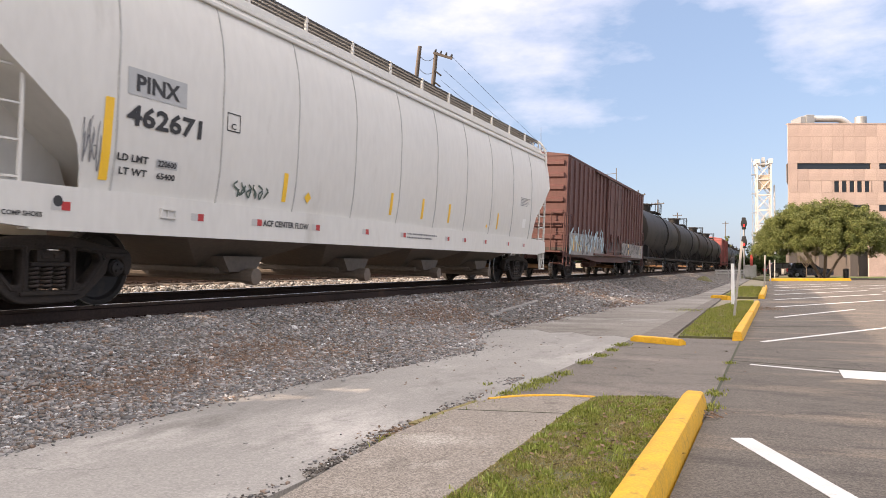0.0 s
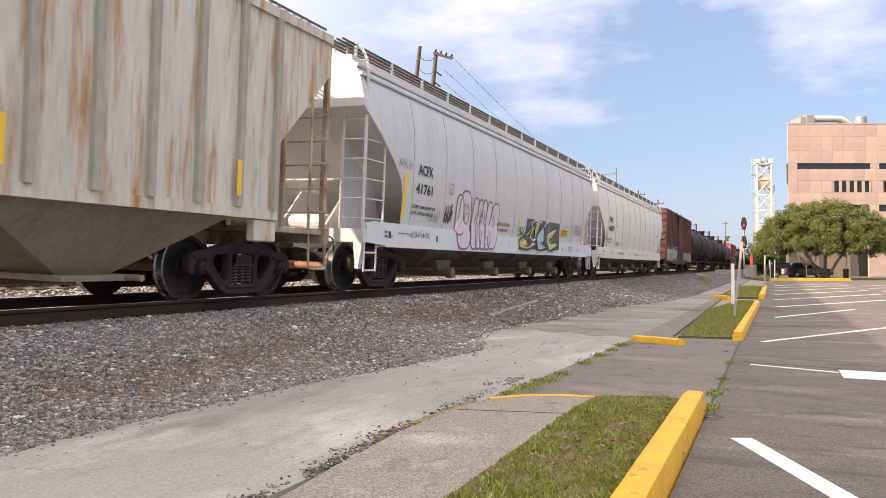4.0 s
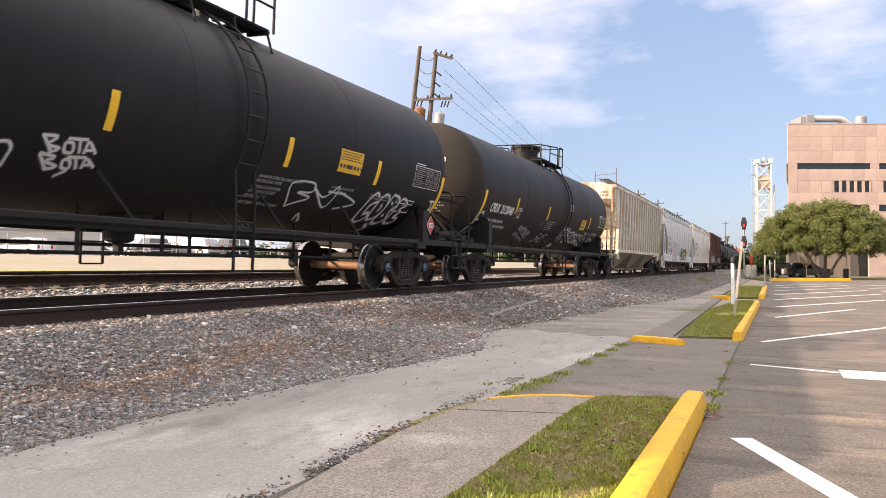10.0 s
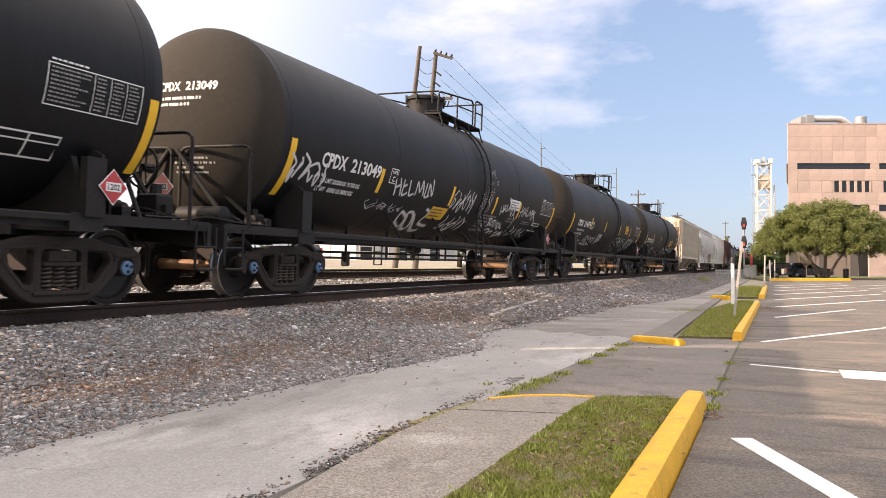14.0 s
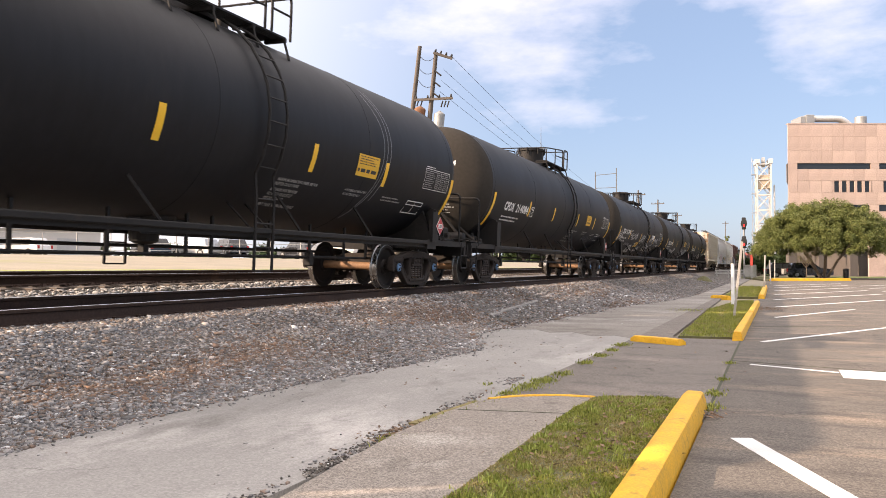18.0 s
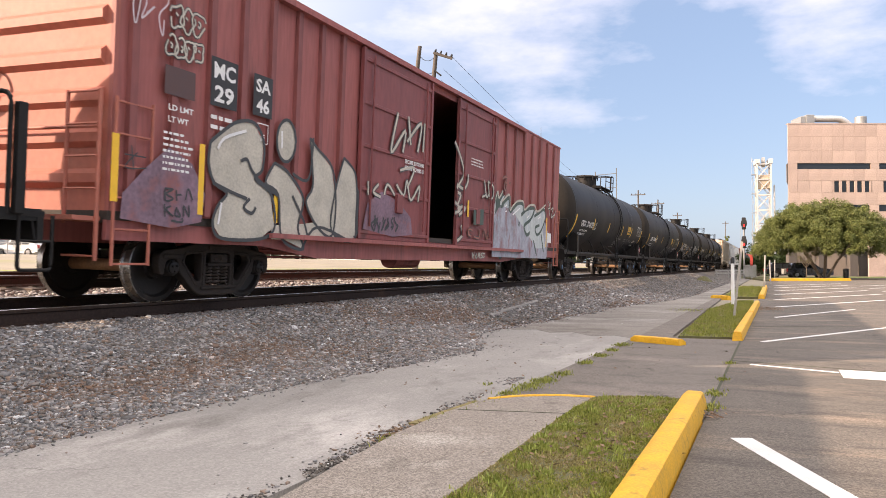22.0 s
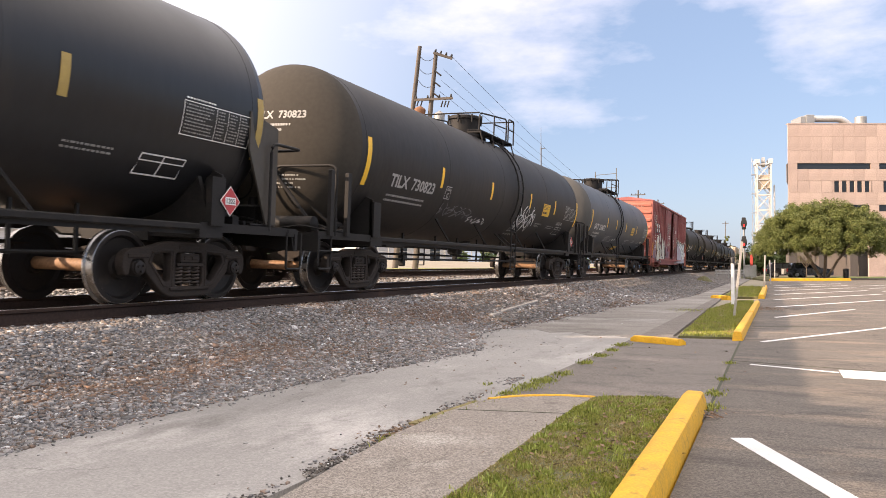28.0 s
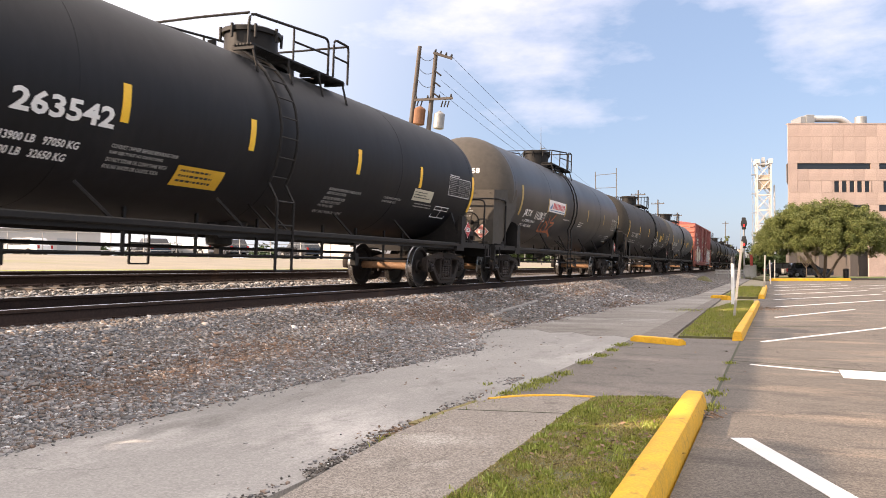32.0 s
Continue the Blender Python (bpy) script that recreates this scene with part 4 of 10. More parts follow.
    def manway():
        m = Mesh().lathe([(Z + R - 0.08, 0.62), (Z + R + 0.02, 0.60), (Z + R + 0.02, 0.44), (Z + R + 0.46, 0.44), (Z + R + 0.46, 0.49), (Z + R + 0.53, 0.49), (Z + R + 0.57, 0.40), (Z + R + 0.58, 0.1)], "z", 28)
        for q in range(8):
            a = 0.785 * q
            m.lathe([(Z + R + 0.34, 0.025), (Z + R + 0.56, 0.03)], "z", 6, (0.5 * math.cos(a), 0.5 * math.sin(a), 0))
        m.lathe([(Z + R - 0.05, 0.10), (Z + R + 0.22, 0.10), (Z + R + 0.26, 0.05)], "z", 12, (0.1, 0.95, 0))
        m.lathe([(Z + R - 0.05, 0.07), (Z + R + 0.18, 0.07)], "z", 10, (-0.1, -0.85, 0))
        return m.data("manway", BLACK_PART, True)

    def platform():
        return Mesh().box(-0.7, 0.7, 1.1, 1.5, Z + R - 0.019, Z + R + 0.01).data("walkway", BLACK_PART)

    def bracket():
        z = Z + R - 0.02
        m = Mesh().box(0.52, 0.92, -0.025, 0.025, z - 0.06, z)
        return m.tube([(0.88, 0, z), (1.0, 0, Z + math.sqrt(R * R - 1.0))], 0.02, 5).data("walkway_bracket", BLACK_PART)

    def railing():
        m = Mesh()
        z = Z + R
        for s in (-1, 1):
            m.tube(bend([(s * 0.92, -1.25, z - 0.05), (s * 0.92, -1.25, z + 0.42), (s * 0.92, 0.95, z + 0.62), (s * 0.92, 0.95, z)], 0.14), 0.022, 7)
            m.tube(bend([(s * 0.92, 1.12, z), (s * 0.92, 1.12, z + 0.66), (s * 0.92, 1.62, z + 0.66), (s * 0.92, 1.62, z - 0.04)], 0.1), 0.022, 7)
            m.tube([(s * 0.92, 1.12, z + 0.36), (s * 0.92, 1.62, z + 0.36)], 0.018, 6)
            m.tube([(s * 0.92, -0.1, z), (s * 0.92, -0.1, z + 0.52)], 0.02, 6)
            m.tube([(s * 0.92, -0.1, z + 0.3), (s * 0.92, 0.95, z + 0.34)], 0.018, 6)
        m.tube(bend([(-0.92, -1.25, z + 0.42), (0, -1.28, z + 0.42), (0.92, -1.25, z + 0.42)], 0.1), 0.02, 6)
        m.tube([(-0.92, 1.62, z + 0.66), (0.92, 1.62, z + 0.66)], 0.02, 6)
        return m.data("platform_railing", BLACK_PART)

    def ladder():
        m = Mesh()
        for yy in (-0.21, 0.21):
            path = [((R + 0.09) * math.cos(radians(a)), yy, Z + (R + 0.09) * math.sin(radians(a))) for a in (64, 52, 40, 28, 16, 4, -8, -20, -30)]
            m.tube(path + [(1.42, yy, 1.45), (1.42, yy, 0.42)], 0.024, 6)
        for a in (58, 46, 34, 22, 10, -2, -14, -26):
            x, z = (R + 0.09) * math.cos(radians(a)), Z + (R + 0.09) * math.sin(radians(a))
            m.tube([(x, -0.21, z), (x, 0.21, z)], 0.014, 5)
        for z in (1.45, 1.10, 0.76, 0.42):
            m.tube([(1.42, -0.21, z), (1.42, 0.21, z)], 0.014, 5)
        for yy in (-0.21, 0.21):
            m.tube([(1.42, yy, 0.95), (0.9, yy, 1.40)], 0.018, 5)
        return m.data("side_ladder", BLACK_PART)
    part("manway", once(("manway", R), manway), None, car, at=pose(0, plat - 0.4, 0))
    deck = part("walkway", once(("walkway", R), platform), None, car, at=pose(0, plat - 0.4, 0))
    for s in (-1, 1):
        for i in range(6):
            part("slat", once("slat", lambda: Mesh().box(-0.02, 0.02, -1.15, 1.55, 0, 0.03).data("slat", BLACK_PART)), None, deck, at=pose(s * 0.72 - 0.15 + i * 0.06, 0, Z + R - 0.02))
    for s in (-1, 1):
        for y in (-1.1, -0.2, 0.7, 1.5):
            part("walkway_bracket", once(("bracket", R), bracket), None, deck, at=pose(0, y, 0, 0, 0, 0 if s > 0 else 180))
    part("platform_railing", once(("railing", R), railing), None, car, "pipe railing round the manway", at=pose(0, plat - 0.4, 0))
    for s in (-1, 1):
        part("side_ladder", once(("ladder", R), ladder), None, car, at=pose(0, rungs, 0, 0, 0, 0 if s > 0 else 180))

    def pipes():
        m = Mesh()
        a = tc / 2 - 0.2
        for s in (-1, 1):
            m.box(s * 1.37 - 0.05, s * 1.37 + 0.05, -a, a, 0.955, 1.04, 0, 0.015)
            m.box(s * 1.34 - 0.012, s * 1.34 + 0.012, -a, a, 0.90, 0.96)
            for y in (-a * 0.55, -a * 0.2, a * 0.25, a * 0.6):
                m.tube([(s * 1.36, y + 0.35, 1.0), (s * 1.12, y, Z - 1.04)], 0.025, 5)
        for x, z, r in ((0.55, 0.62, 0.026), (-0.5, 0.72, 0.03)):
            m.tube([(x, -a * 0.86, z), (x, a * 0.86, z)], r, 6)
        for i, q in enumerate((-0.80, -0.62, -0.36, -0.16, 0.05, 0.13, 0.34, 0.52, 0.70, 0.83)):
            y = a * q
            m.box(0.53, 0.57, y - 0.02, y + 0.02, 0.59, Z - R + 0.2)
            if i in (1, 7):
                m.box(0.49, 0.61, y - 0.06, y + 0.06, 0.46, 0.72, 0, 0.02)
        m.box(0.50, 0.80, -a * 0.80, -a * 0.68, 0.86, 1.06, 0, 0.02)
        return m.data("brake_piping", BLACK_PART)

    def outlet():
        m = Mesh().lathe([(Z - R - 0.34, 0.12), (Z - R - 0.30, 0.20), (Z - R - 0.12, 0.22), (Z - R - 0.06, 0.40), (Z - R + 0.06, 0.45)], "z", 20)
        m.prism([(-0.6, Z - R + 0.05), (-0.32, Z - R - 0.2), (0.32, Z - R - 0.2), (0.6, Z - R + 0.05)], "x", -0.26, -0.22)
        m.prism([(-0.6, Z - R + 0.05), (-0.32, Z - R - 0.2), (0.32, Z - R - 0.2), (0.6, Z - R + 0.05)], "x", 0.22, 0.26)
        m.box(-0.05, 0.05, -0.05, 0.05, Z - R - 0.5, Z - R - 0.3)
        return m.data("bottom_outlet", BLACK_PART)
    part("brake_piping", once(("pipes", tc, R), pipes), None, car)
    part("bottom_outlet", once(("outlet", R), outlet), None, car, at=pose(0, 0.1, 0))
    brake_wheel(car, 0.55, cyl + 0.82, 1.75, BLACK_PART)
    part("air_reservoir", once("reservoir", lambda: Mesh().lathe([(0.12, 0.04), (0.15, 0.13), (0.93, 0.13), (0.96, 0.04)], "x", 16).data("air_reservoir", BLACK_PART, True)), None, car, "black air reservoir on the end platform", at=pose(0.1, -tc / 2 - 1.5, 1.19))
    part("brake_valve", once("valve", lambda: Mesh().box(-0.16, 0.16, -0.14, 0.14, 0, 0.34, 0, 0.03).lathe([(0.34, 0.08), (0.46, 0.07)], "z", 10).box(-0.24, 0.24, -0.06, 0.06, 0.1, 0.2).data("brake_valve", BLACK_PART)), None, car, at=pose(0.95, tc / 2 + 1.45, 1.05))
    part("brake_rod", once("rodx", lambda: Mesh().tube([(0.55, 0, 1.05), (0.55, 0.05, 1.75)], 0.022, 6).tube([(0.3, -0.3, 1.1), (1.2, -0.3, 1.12)], 0.03, 6).data("brake_rod", BLACK_PART)), None, car, at=pose(0, cyl + 0.75, 0))
    if shield:
        def plate():
            m = Mesh().box(-1.22, 1.22, -0.03, 0.0, 1.08, 2.54)
            prof = [(0.0, 1.08), (-0.38, 1.10), (-1.05, 2.09), (-1.05, 2.62), (0.0, 2.54)]
            for s in (-1, 1):
                v = [(s * (1.222 + o - 0.28 * y), y, z) for o in (0.012, -0.018) for y, z in prof]
                f = [(4, 3, 2, 1, 0), (5, 6, 7, 8, 9)] + [(q, (q + 1) % 5, 5 + (q + 1) % 5, 5 + q) for q in range(5)]
                m.add(v, f if s > 0 else [x[::-1] for x in f])
            for x in (-1.1, -0.67, -0.62, -0.2, 0.2, 0.62, 0.67, 1.1):
                m.lathe([(0.0, 0.022), (0.02, 0.02), (0.022, 0.005)], "y", 8, (x, 0, 2.46)).lathe([(0.0, 0.022), (0.02, 0.02), (0.022, 0.005)], "y", 8, (x, 0, 1.14))
            return m.data("head_shield", head)
        for s in (-1, 1):
            part("head_shield", once("shieldplate", plate), None, car, "bolted half-height shield plate with folded sides", at=pose(0, s * (tc / 2 + 1.64), 0, 0, 0, 0 if s > 0 else 180))
        brake_wheel(car, 0.64, -tc / 2 - 1.86, 1.65, BLACK_PART)
    return car, Side(car, lambda y, z: math.sqrt(max(0.05, R * R - (z - Z) ** 2))), half


def end_text(car, s, x0, x1, z0, z1, y, mt):
    v, f = once(("text", s), lambda: glyphs(s))
    part("lettering", Mesh().add([(x0 + (x1 - x0) * a, y(x0 + (x1 - x0) * a, z0 + (z1 - z0) * b), z0 + (z1 - z0) * b) for a, b in v], f), mt, car)


# ---------------------------------------------------------------- rounded covered hoppers
def round_width(z):
    """Half width of the rounded hopper body at a height."""
    k = [(1.28, 1.49), (1.7, 1.545), (2.3, 1.585), (2.9, 1.575), (3.4, 1.52), (3.8, 1.43), (4.08, 1.30), (4.2, 1.16), (4.26, 1.0)]
    for (a, p), (b, q) in zip(k, k[1:]):
        if z <= b:
            return p + (q - p) * max(0, (z - a) / (b - a))
    return 1.0


def round_hopper(label, body, sill, tc=15.9, mouth=((0, 2.95), (0.66, 2.51), (0.99, 2.30), (1.34, 2.04), (1.50, 1.75), (1.56, 1.5), (1.58, 1.28))):
    car = rig(None, label)
    half, top = tc / 2 + 2.04, 4.26
    e = tc / 2 + 1.62
    k = (tc, body.name)

    rise = mouth[0][1]
    run = (rise - 1.28) * 1.42

    def along(d, pts):
        for (a, p), (b, q) in zip(pts, pts[1:]):
            if d <= b:
                return p + (q - p) * (d - a) / (b - a)
        return 1.28

    def cut(y):
        return along(e - abs(y), ((0, rise), (run, 1.28)))

    def side_sheet():
        """The thin wing of the side beyond the slope sheet, with its curved mouth."""
        m = Mesh()
        ds = sorted({q for q, _ in mouth} | {0.33, 0.82, 1.18, 1.43, 1.53, 1.75, 2.0, run})
        for a, b in zip(ds, ds[1:]):
            for k in range(6):
                quad = []
                for d, f in ((a, k / 6), (b, k / 6), (b, (k + 1) / 6), (a, (k + 1) / 6)):
                    z0, z1 = along(d, mouth), along(d, ((0, rise), (run, 1.28)))
                    z = z0 + (max(z1, z0) - z0) * f
                    quad.append((d, z))
                m.add([(round_width(z) - 0.001, e - d, z) for d, z in quad] + [(round_width(z) - 0.014, e - d, z) for d, z in quad],
                      [(0, 3, 2, 1), (4, 5, 6, 7), (0, 1, 5, 4)] if k == 0 else [(0, 3, 2, 1), (4, 5, 6, 7)])
        return m.data("side_sheet", body, True)

    def body_mesh():
        m = Mesh()
        ys = [-e + run * q / 5 for q in range(6)]
        ys = ys + [ys[-1] + (2 * -ys[-1]) * i / 12 for i in range(1, 12)] + [-y for y in ys[::-1]]
        n = 18
        for y in ys:
            c = cut(y)
            ring = []
            for i in range(n + 1):
                z = c + (top - c) * (i / n)
                ring.append((round_width(z), z))
            pts = [(w, z) for w, z in ring] + [(-w, z) for w, z in ring[::-1]]
            m.v += [(x, y, z) for x, z in pts]
        w = 2 * (n + 1)
        for j in range(len(ys) - 1):
            for i in range(w):
                t = (i + 1) % w
                m.f.append((j * w + i, (j + 1) * w + i, (j + 1) * w + t, j * w + t))
                m.m.append(0)
        m.f += [tuple(range(w)), tuple((len(ys) - 1) * w + i for i in range(w))[::-1]]
        m.m += [0, 0]
        return m.data("hopper_body", body, True)

    def seam():
        pts = [(round_width(1.30 + 2.62 * q / 12) + 0.002, 0.012 * math.sin(0.9 * q), 1.30 + 2.62 * q / 12) for q in range(13)]
        return Mesh().tube(pts, 0.013, 6).data("panel_seam", SEAM, True)
    part("hopper_body", once(("rh_body", k), body_mesh), None, car)
    sheet = once(("rh_wing", k), side_sheet)
    for q in (Matrix(), Matrix.Diagonal((1, -1, 1, 1)), Matrix.Diagonal((-1, 1, 1, 1)), Matrix.Diagonal((-1, -1, 1, 1))):
        part("side_sheet", sheet, None, car, "side sheet with a curved mouth over the end platform", at=q)
    for i in range(10):
        part("panel_seam", once("rh_seam", seam), None, car, at=pose(0, -e + 1.98 + (2 * e - 3.96) * i / 9, 0))

    def side_sill(s):
        m = Mesh()
        x0, x1 = (1.44, 1.535) if s > 0 else (-1.535, -1.44)
        m.prism([(-half + 0.66, 0.93), (-half + 1.5, 0.87), (half - 1.5, 0.87), (half - 0.66, 0.93), (half - 0.66, 1.25), (half - 1.0, 1.31), (-half + 1.0, 1.31), (-half + 0.66, 1.25)], "x", x0, x1)
        m.box(x0 - (0.06 if s > 0 else 0), x1 + (0.06 if s < 0 else 0), -half + 1.4, half - 1.4, 0.855, 0.872)
        return m.data("side_sill", sill)
    for s in (-1, 1):
        part("side_sill", once(("rh_sill", tc, sill.name, s), lambda: side_sill(s)), None, car, "deep painted side sill")

    for q, (x, w, z0, z1) in enumerate(((1.42, 0.035, 3.84, 3.90), (1.33, 0.04, 4.00, 4.07), (1.19, 0.04, 4.13, 4.22))):
        rail = once(("rh_eave", k, q), lambda: Mesh().box(-w, w, -e, e, z0, z1, 0, 0.01).data("roof_rail", body))
        for s in (-1, 1):
            part("roof_rail", rail, None, car, at=pose(s * x, 0, 0))

    def board():
        m = Mesh()
        for s in (-1, 1):
            for i in range(5):
                m.box(s * 0.95 - 0.26 + i * 0.12, s * 0.95 - 0.23 + i * 0.12, -e - 0.25, e + 0.25, 4.42, 4.45)
            for i in range(int(2 * e / 0.08)):
                y = -e + i * 0.08
                m.box(s * 0.95 - 0.27, s * 0.95 + 0.27, y - 0.012, y + 0.012, 4.425, 4.445)
        return m.data("roof_walkway", GRATING)

    def posts():
        m = Mesh()
        for i in range(14):
            y = -e + 0.2 + i * (2 * e - 0.4) / 13
            for s in (-1, 1):
                m.box(s * 1.20 - 0.02, s * 1.20 + 0.02, y - 0.025, y + 0.025, 4.16, 4.46)
                m.tube([(s * 0.75, y, 4.25), (s * 0.75, y, 4.42)], 0.02, 5)
        for i in range(9):
            y = -e + 1.2 + i * (2 * e - 2.4) / 8
            m.lathe([(4.24, 0.30), (4.36, 0.30), (4.38, 0.25)], "z", 16, (0, y, 0))
        return m.data("roof_bracket", body)
    part("roof_walkway", once(("rh_board", tc), board), None, car, "dark mesh roof walkway")
    tagged(part("roof_bracket", once(("rh_posts", k), posts), None, car), "dark brackets under the roof walkway", kind="stuff")

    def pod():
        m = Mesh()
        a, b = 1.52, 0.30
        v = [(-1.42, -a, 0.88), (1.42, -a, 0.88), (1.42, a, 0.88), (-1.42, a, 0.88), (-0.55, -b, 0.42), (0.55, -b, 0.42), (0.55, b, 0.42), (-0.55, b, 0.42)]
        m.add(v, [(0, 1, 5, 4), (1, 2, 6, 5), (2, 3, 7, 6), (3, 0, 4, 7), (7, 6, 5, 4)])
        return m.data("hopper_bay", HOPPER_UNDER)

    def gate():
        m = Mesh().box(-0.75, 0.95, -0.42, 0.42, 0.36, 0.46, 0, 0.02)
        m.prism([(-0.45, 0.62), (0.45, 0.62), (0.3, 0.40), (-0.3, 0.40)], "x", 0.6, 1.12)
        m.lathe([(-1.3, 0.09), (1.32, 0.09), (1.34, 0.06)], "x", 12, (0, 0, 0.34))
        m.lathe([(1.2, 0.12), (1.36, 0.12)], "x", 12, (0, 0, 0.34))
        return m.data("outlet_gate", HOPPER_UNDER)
    span = 2 * (tc / 2 - 1.55)
    for i in range(4):
        y = -span / 2 + span * (i + 0.5) / 4
        part("hopper_bay", once("rh_pod", pod), None, car, "dark brown sloped discharge bay", at=pose(0, y, 0))
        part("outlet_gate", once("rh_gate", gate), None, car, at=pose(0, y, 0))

    def end_frame():
        m = Mesh()
        m.box(-0.2, 0.2, -1.7, 0.45, 0.80, 1.10)
        m.box(-1.52, 1.52, 0.30, 0.42, 0.92, 1.16)
        for s in (-1, 1):
            m.tube(bend([(s * 1.47, 0.38, 1.1), (s * 1.47, 0.38, 4.1), (s * 1.25, 0.30, 4.46), (s * 0.8, 0.2, 4.46)], 0.3, 4), 0.032, 7)
            m.tube([(s * 1.02, 0.38, 1.1), (s * 1.02, 0.38, 4.4)], 0.026, 6)
            m.tube([(s * 1.50, -0.30, 1.28), (s * 1.50, -0.30, 3.0)], 0.024, 6)
            for z in [1.35 + 0.35 * i for i in range(9)]:
                m.tube([(s * 1.02, 0.40, z), (s * 1.47, 0.40, z)], 0.014, 5)
                if z < 2.9:
                    m.tube([(s * 1.50, -0.30, z), (s * 1.48, 0.38, z)], 0.014, 5)
            for z in (0.42, 0.74):
                m.tube([(s * 1.50, -0.08, z), (s * 1.50, 0.36, z)], 0.018, 5)
            m.tube([(s * 1.50, -0.08, 0.40), (s * 1.50, -0.08, 0.95)], 0.02, 5)
            m.tube([(s * 1.50, 0.36, 0.40), (s * 1.50, 0.36, 0.95)], 0.02, 5)
            m.prism([(-1.6, 1.0), (-1.0, 1.0), (0.3, 1.0), (-0.6, 1.9), (-1.5, 1.9)], "x", s * 0.5 - 0.02, s * 0.5 + 0.02)
            m.prism([(s * 1.3, 1.0), (s * 1.5, 1.0), (s * 1.42, 0.45), (s * 1.36, 0.45)], "y", 0.30, 0.42)
        # web plate added to keep the sun out of the open end
        m.prism([(-1.5, 1.08), (0.1, 1.08), (0.1, 2.9), (-0.6, 2.35), (-1.2, 1.9)], "x", -0.83, -0.80)
        m.tube([(-1.4, 0.2, 2.05), (1.4, 0.2, 2.05)], 0.02, 6)
        m.lathe([(-0.4, 0.16), (0.4, 0.16)], "x", 12, (0, -0.2, 1.28))
        return m.data("end_ladder", body)
    for s in (-1, 1):
        p = pose(0, s * (half - 1.0), 0, 0, 0, 0 if s > 0 else 180)
        truck(car, s * tc / 2)
        part("end_ladder", once(("rh_end", body.name), end_frame), None, car, "end ladders, braces and an added sun-blocking plate in the car's colour", at=p)
    ends(car, half, BLACK_PART)
    brake_wheel(car, -0.7, -half + 0.5, 2.4, BLACK_PART)
    return car, Side(car, lambda y, z: round_width(z) if z > 1.31 else 1.535), half


# ---------------------------------------------------------------- the ribbed hopper
def ribbed_hopper(label, tc=13.4):
    car = rig(None, label)
    half = tc / 2 + 2.1
    e, top, low = tc / 2 + 1.47, 4.15, 1.26
    HW, bulk = 1.50, tc / 2 + 0.15
    m = Mesh()
    poly = [(-e, top), (-e, 3.55), (-bulk, 2.24), (-bulk, low), (bulk, low), (bulk, 2.24), (e, 3.55), (e, top)]
    m.prism(poly[::-1], "x", -HW, HW)
    part("hopper_body", m, HOPPER_CREAM, car)
    for s in (-1, 1):
        part("side_sill", Mesh().box(s * 1.46 - 0.07, s * 1.46 + 0.07, -bulk, bulk, 1.16, 1.30), HOPPER_CREAM, car)
        for y in (-bulk + 0.25, bulk - 0.25):
            part("jacking_pad", Mesh().box(s * 1.44 - 0.06, s * 1.44 + 0.06, y - 0.25, y + 0.25, 0.84, 1.16, 0, 0.02), HOPPER_CREAM, car)
        part("top_chord", Mesh().box(s * 1.46 - 0.08, s * 1.46 + 0.08, -e - 0.02, e + 0.02, 4.06, 4.20), HOPPER_CREAM, car, "rust-streaked top chord")
    post = Mesh().prism([(-0.055, 0.0), (-0.05, 0.07), (0.05, 0.07), (0.055, 0.0)], "z", 1.30, 4.06).data("side_post", SIDE_POST)
    n = 18
    for i in range(n):
        y = -bulk + 0.1 + i * (2 * bulk - 0.2) / (n - 1)
        for s in (-1, 1):
            q = part("side_post", post, None, car, at=pose(s * HW, y, 0, 0, 0, -90 if s > 0 else 90))
    m = Mesh()
    m.prism([(-1.5, 4.15), (-0.9, 4.28), (0.9, 4.28), (1.5, 4.15)], "y", -e, e)
    part("roof", m, HOPPER_CREAM, car)
    m = Mesh()
    for s in (-1, 1):
        for i in range(4):
            m.box(s * 1.0 - 0.2 + i * 0.13, s * 1.0 - 0.17 + i * 0.13, -e - 0.3, e + 0.3, 4.40, 4.43)
        for i in range(int(2 * e / 0.2)):
            m.box(s * 1.0 - 0.22, s * 1.0 + 0.24, -e + i * 0.2 - 0.012, -e + i * 0.2 + 0.012, 4.405, 4.425)
        for i in range(9):
            y = -e + 0.2 + i * (2 * e - 0.4) / 8
            m.tube([(s * 1.2, y, 4.2), (s * 1.2, y, 4.41)], 0.02, 5)
            m.tube([(s * 0.82, y, 4.2), (s * 0.82, y, 4.41)], 0.02, 5)
    part("roof_walkway", m, GRATING, car, "dark mesh roof walkway")
    span = 2 * (tc / 2 - 0.45)
    def pod():
        m, a, b = Mesh(), span / 6, 0.36
        v = [(-1.42, -a, 1.27), (1.42, -a, 1.27), (1.42, a, 1.27), (-1.42, a, 1.27), (-0.75, -b, 0.36), (0.75, -b, 0.36), (0.75, b, 0.36), (-0.75, b, 0.36)]
        m.add(v, [(0, 1, 5, 4), (1, 2, 6, 5), (2, 3, 7, 6), (3, 0, 4, 7), (7, 6, 5, 4)])
        m.box(-1.0, 1.0, -0.5, 0.5, 0.30, 0.37)
        m.lathe([(-1.25, 0.04), (1.25, 0.04)], "x", 8, (0, 0.42, 0.34))
        return m.data("hopper_bay", BAY_CREAM)
    for i in range(3):
        part("hopper_bay", once("ub_pod", pod), None, car, "rust-dusted pyramid discharge bay", at=pose(0, -span / 2 + span * (i + 0.5) / 3, 0))
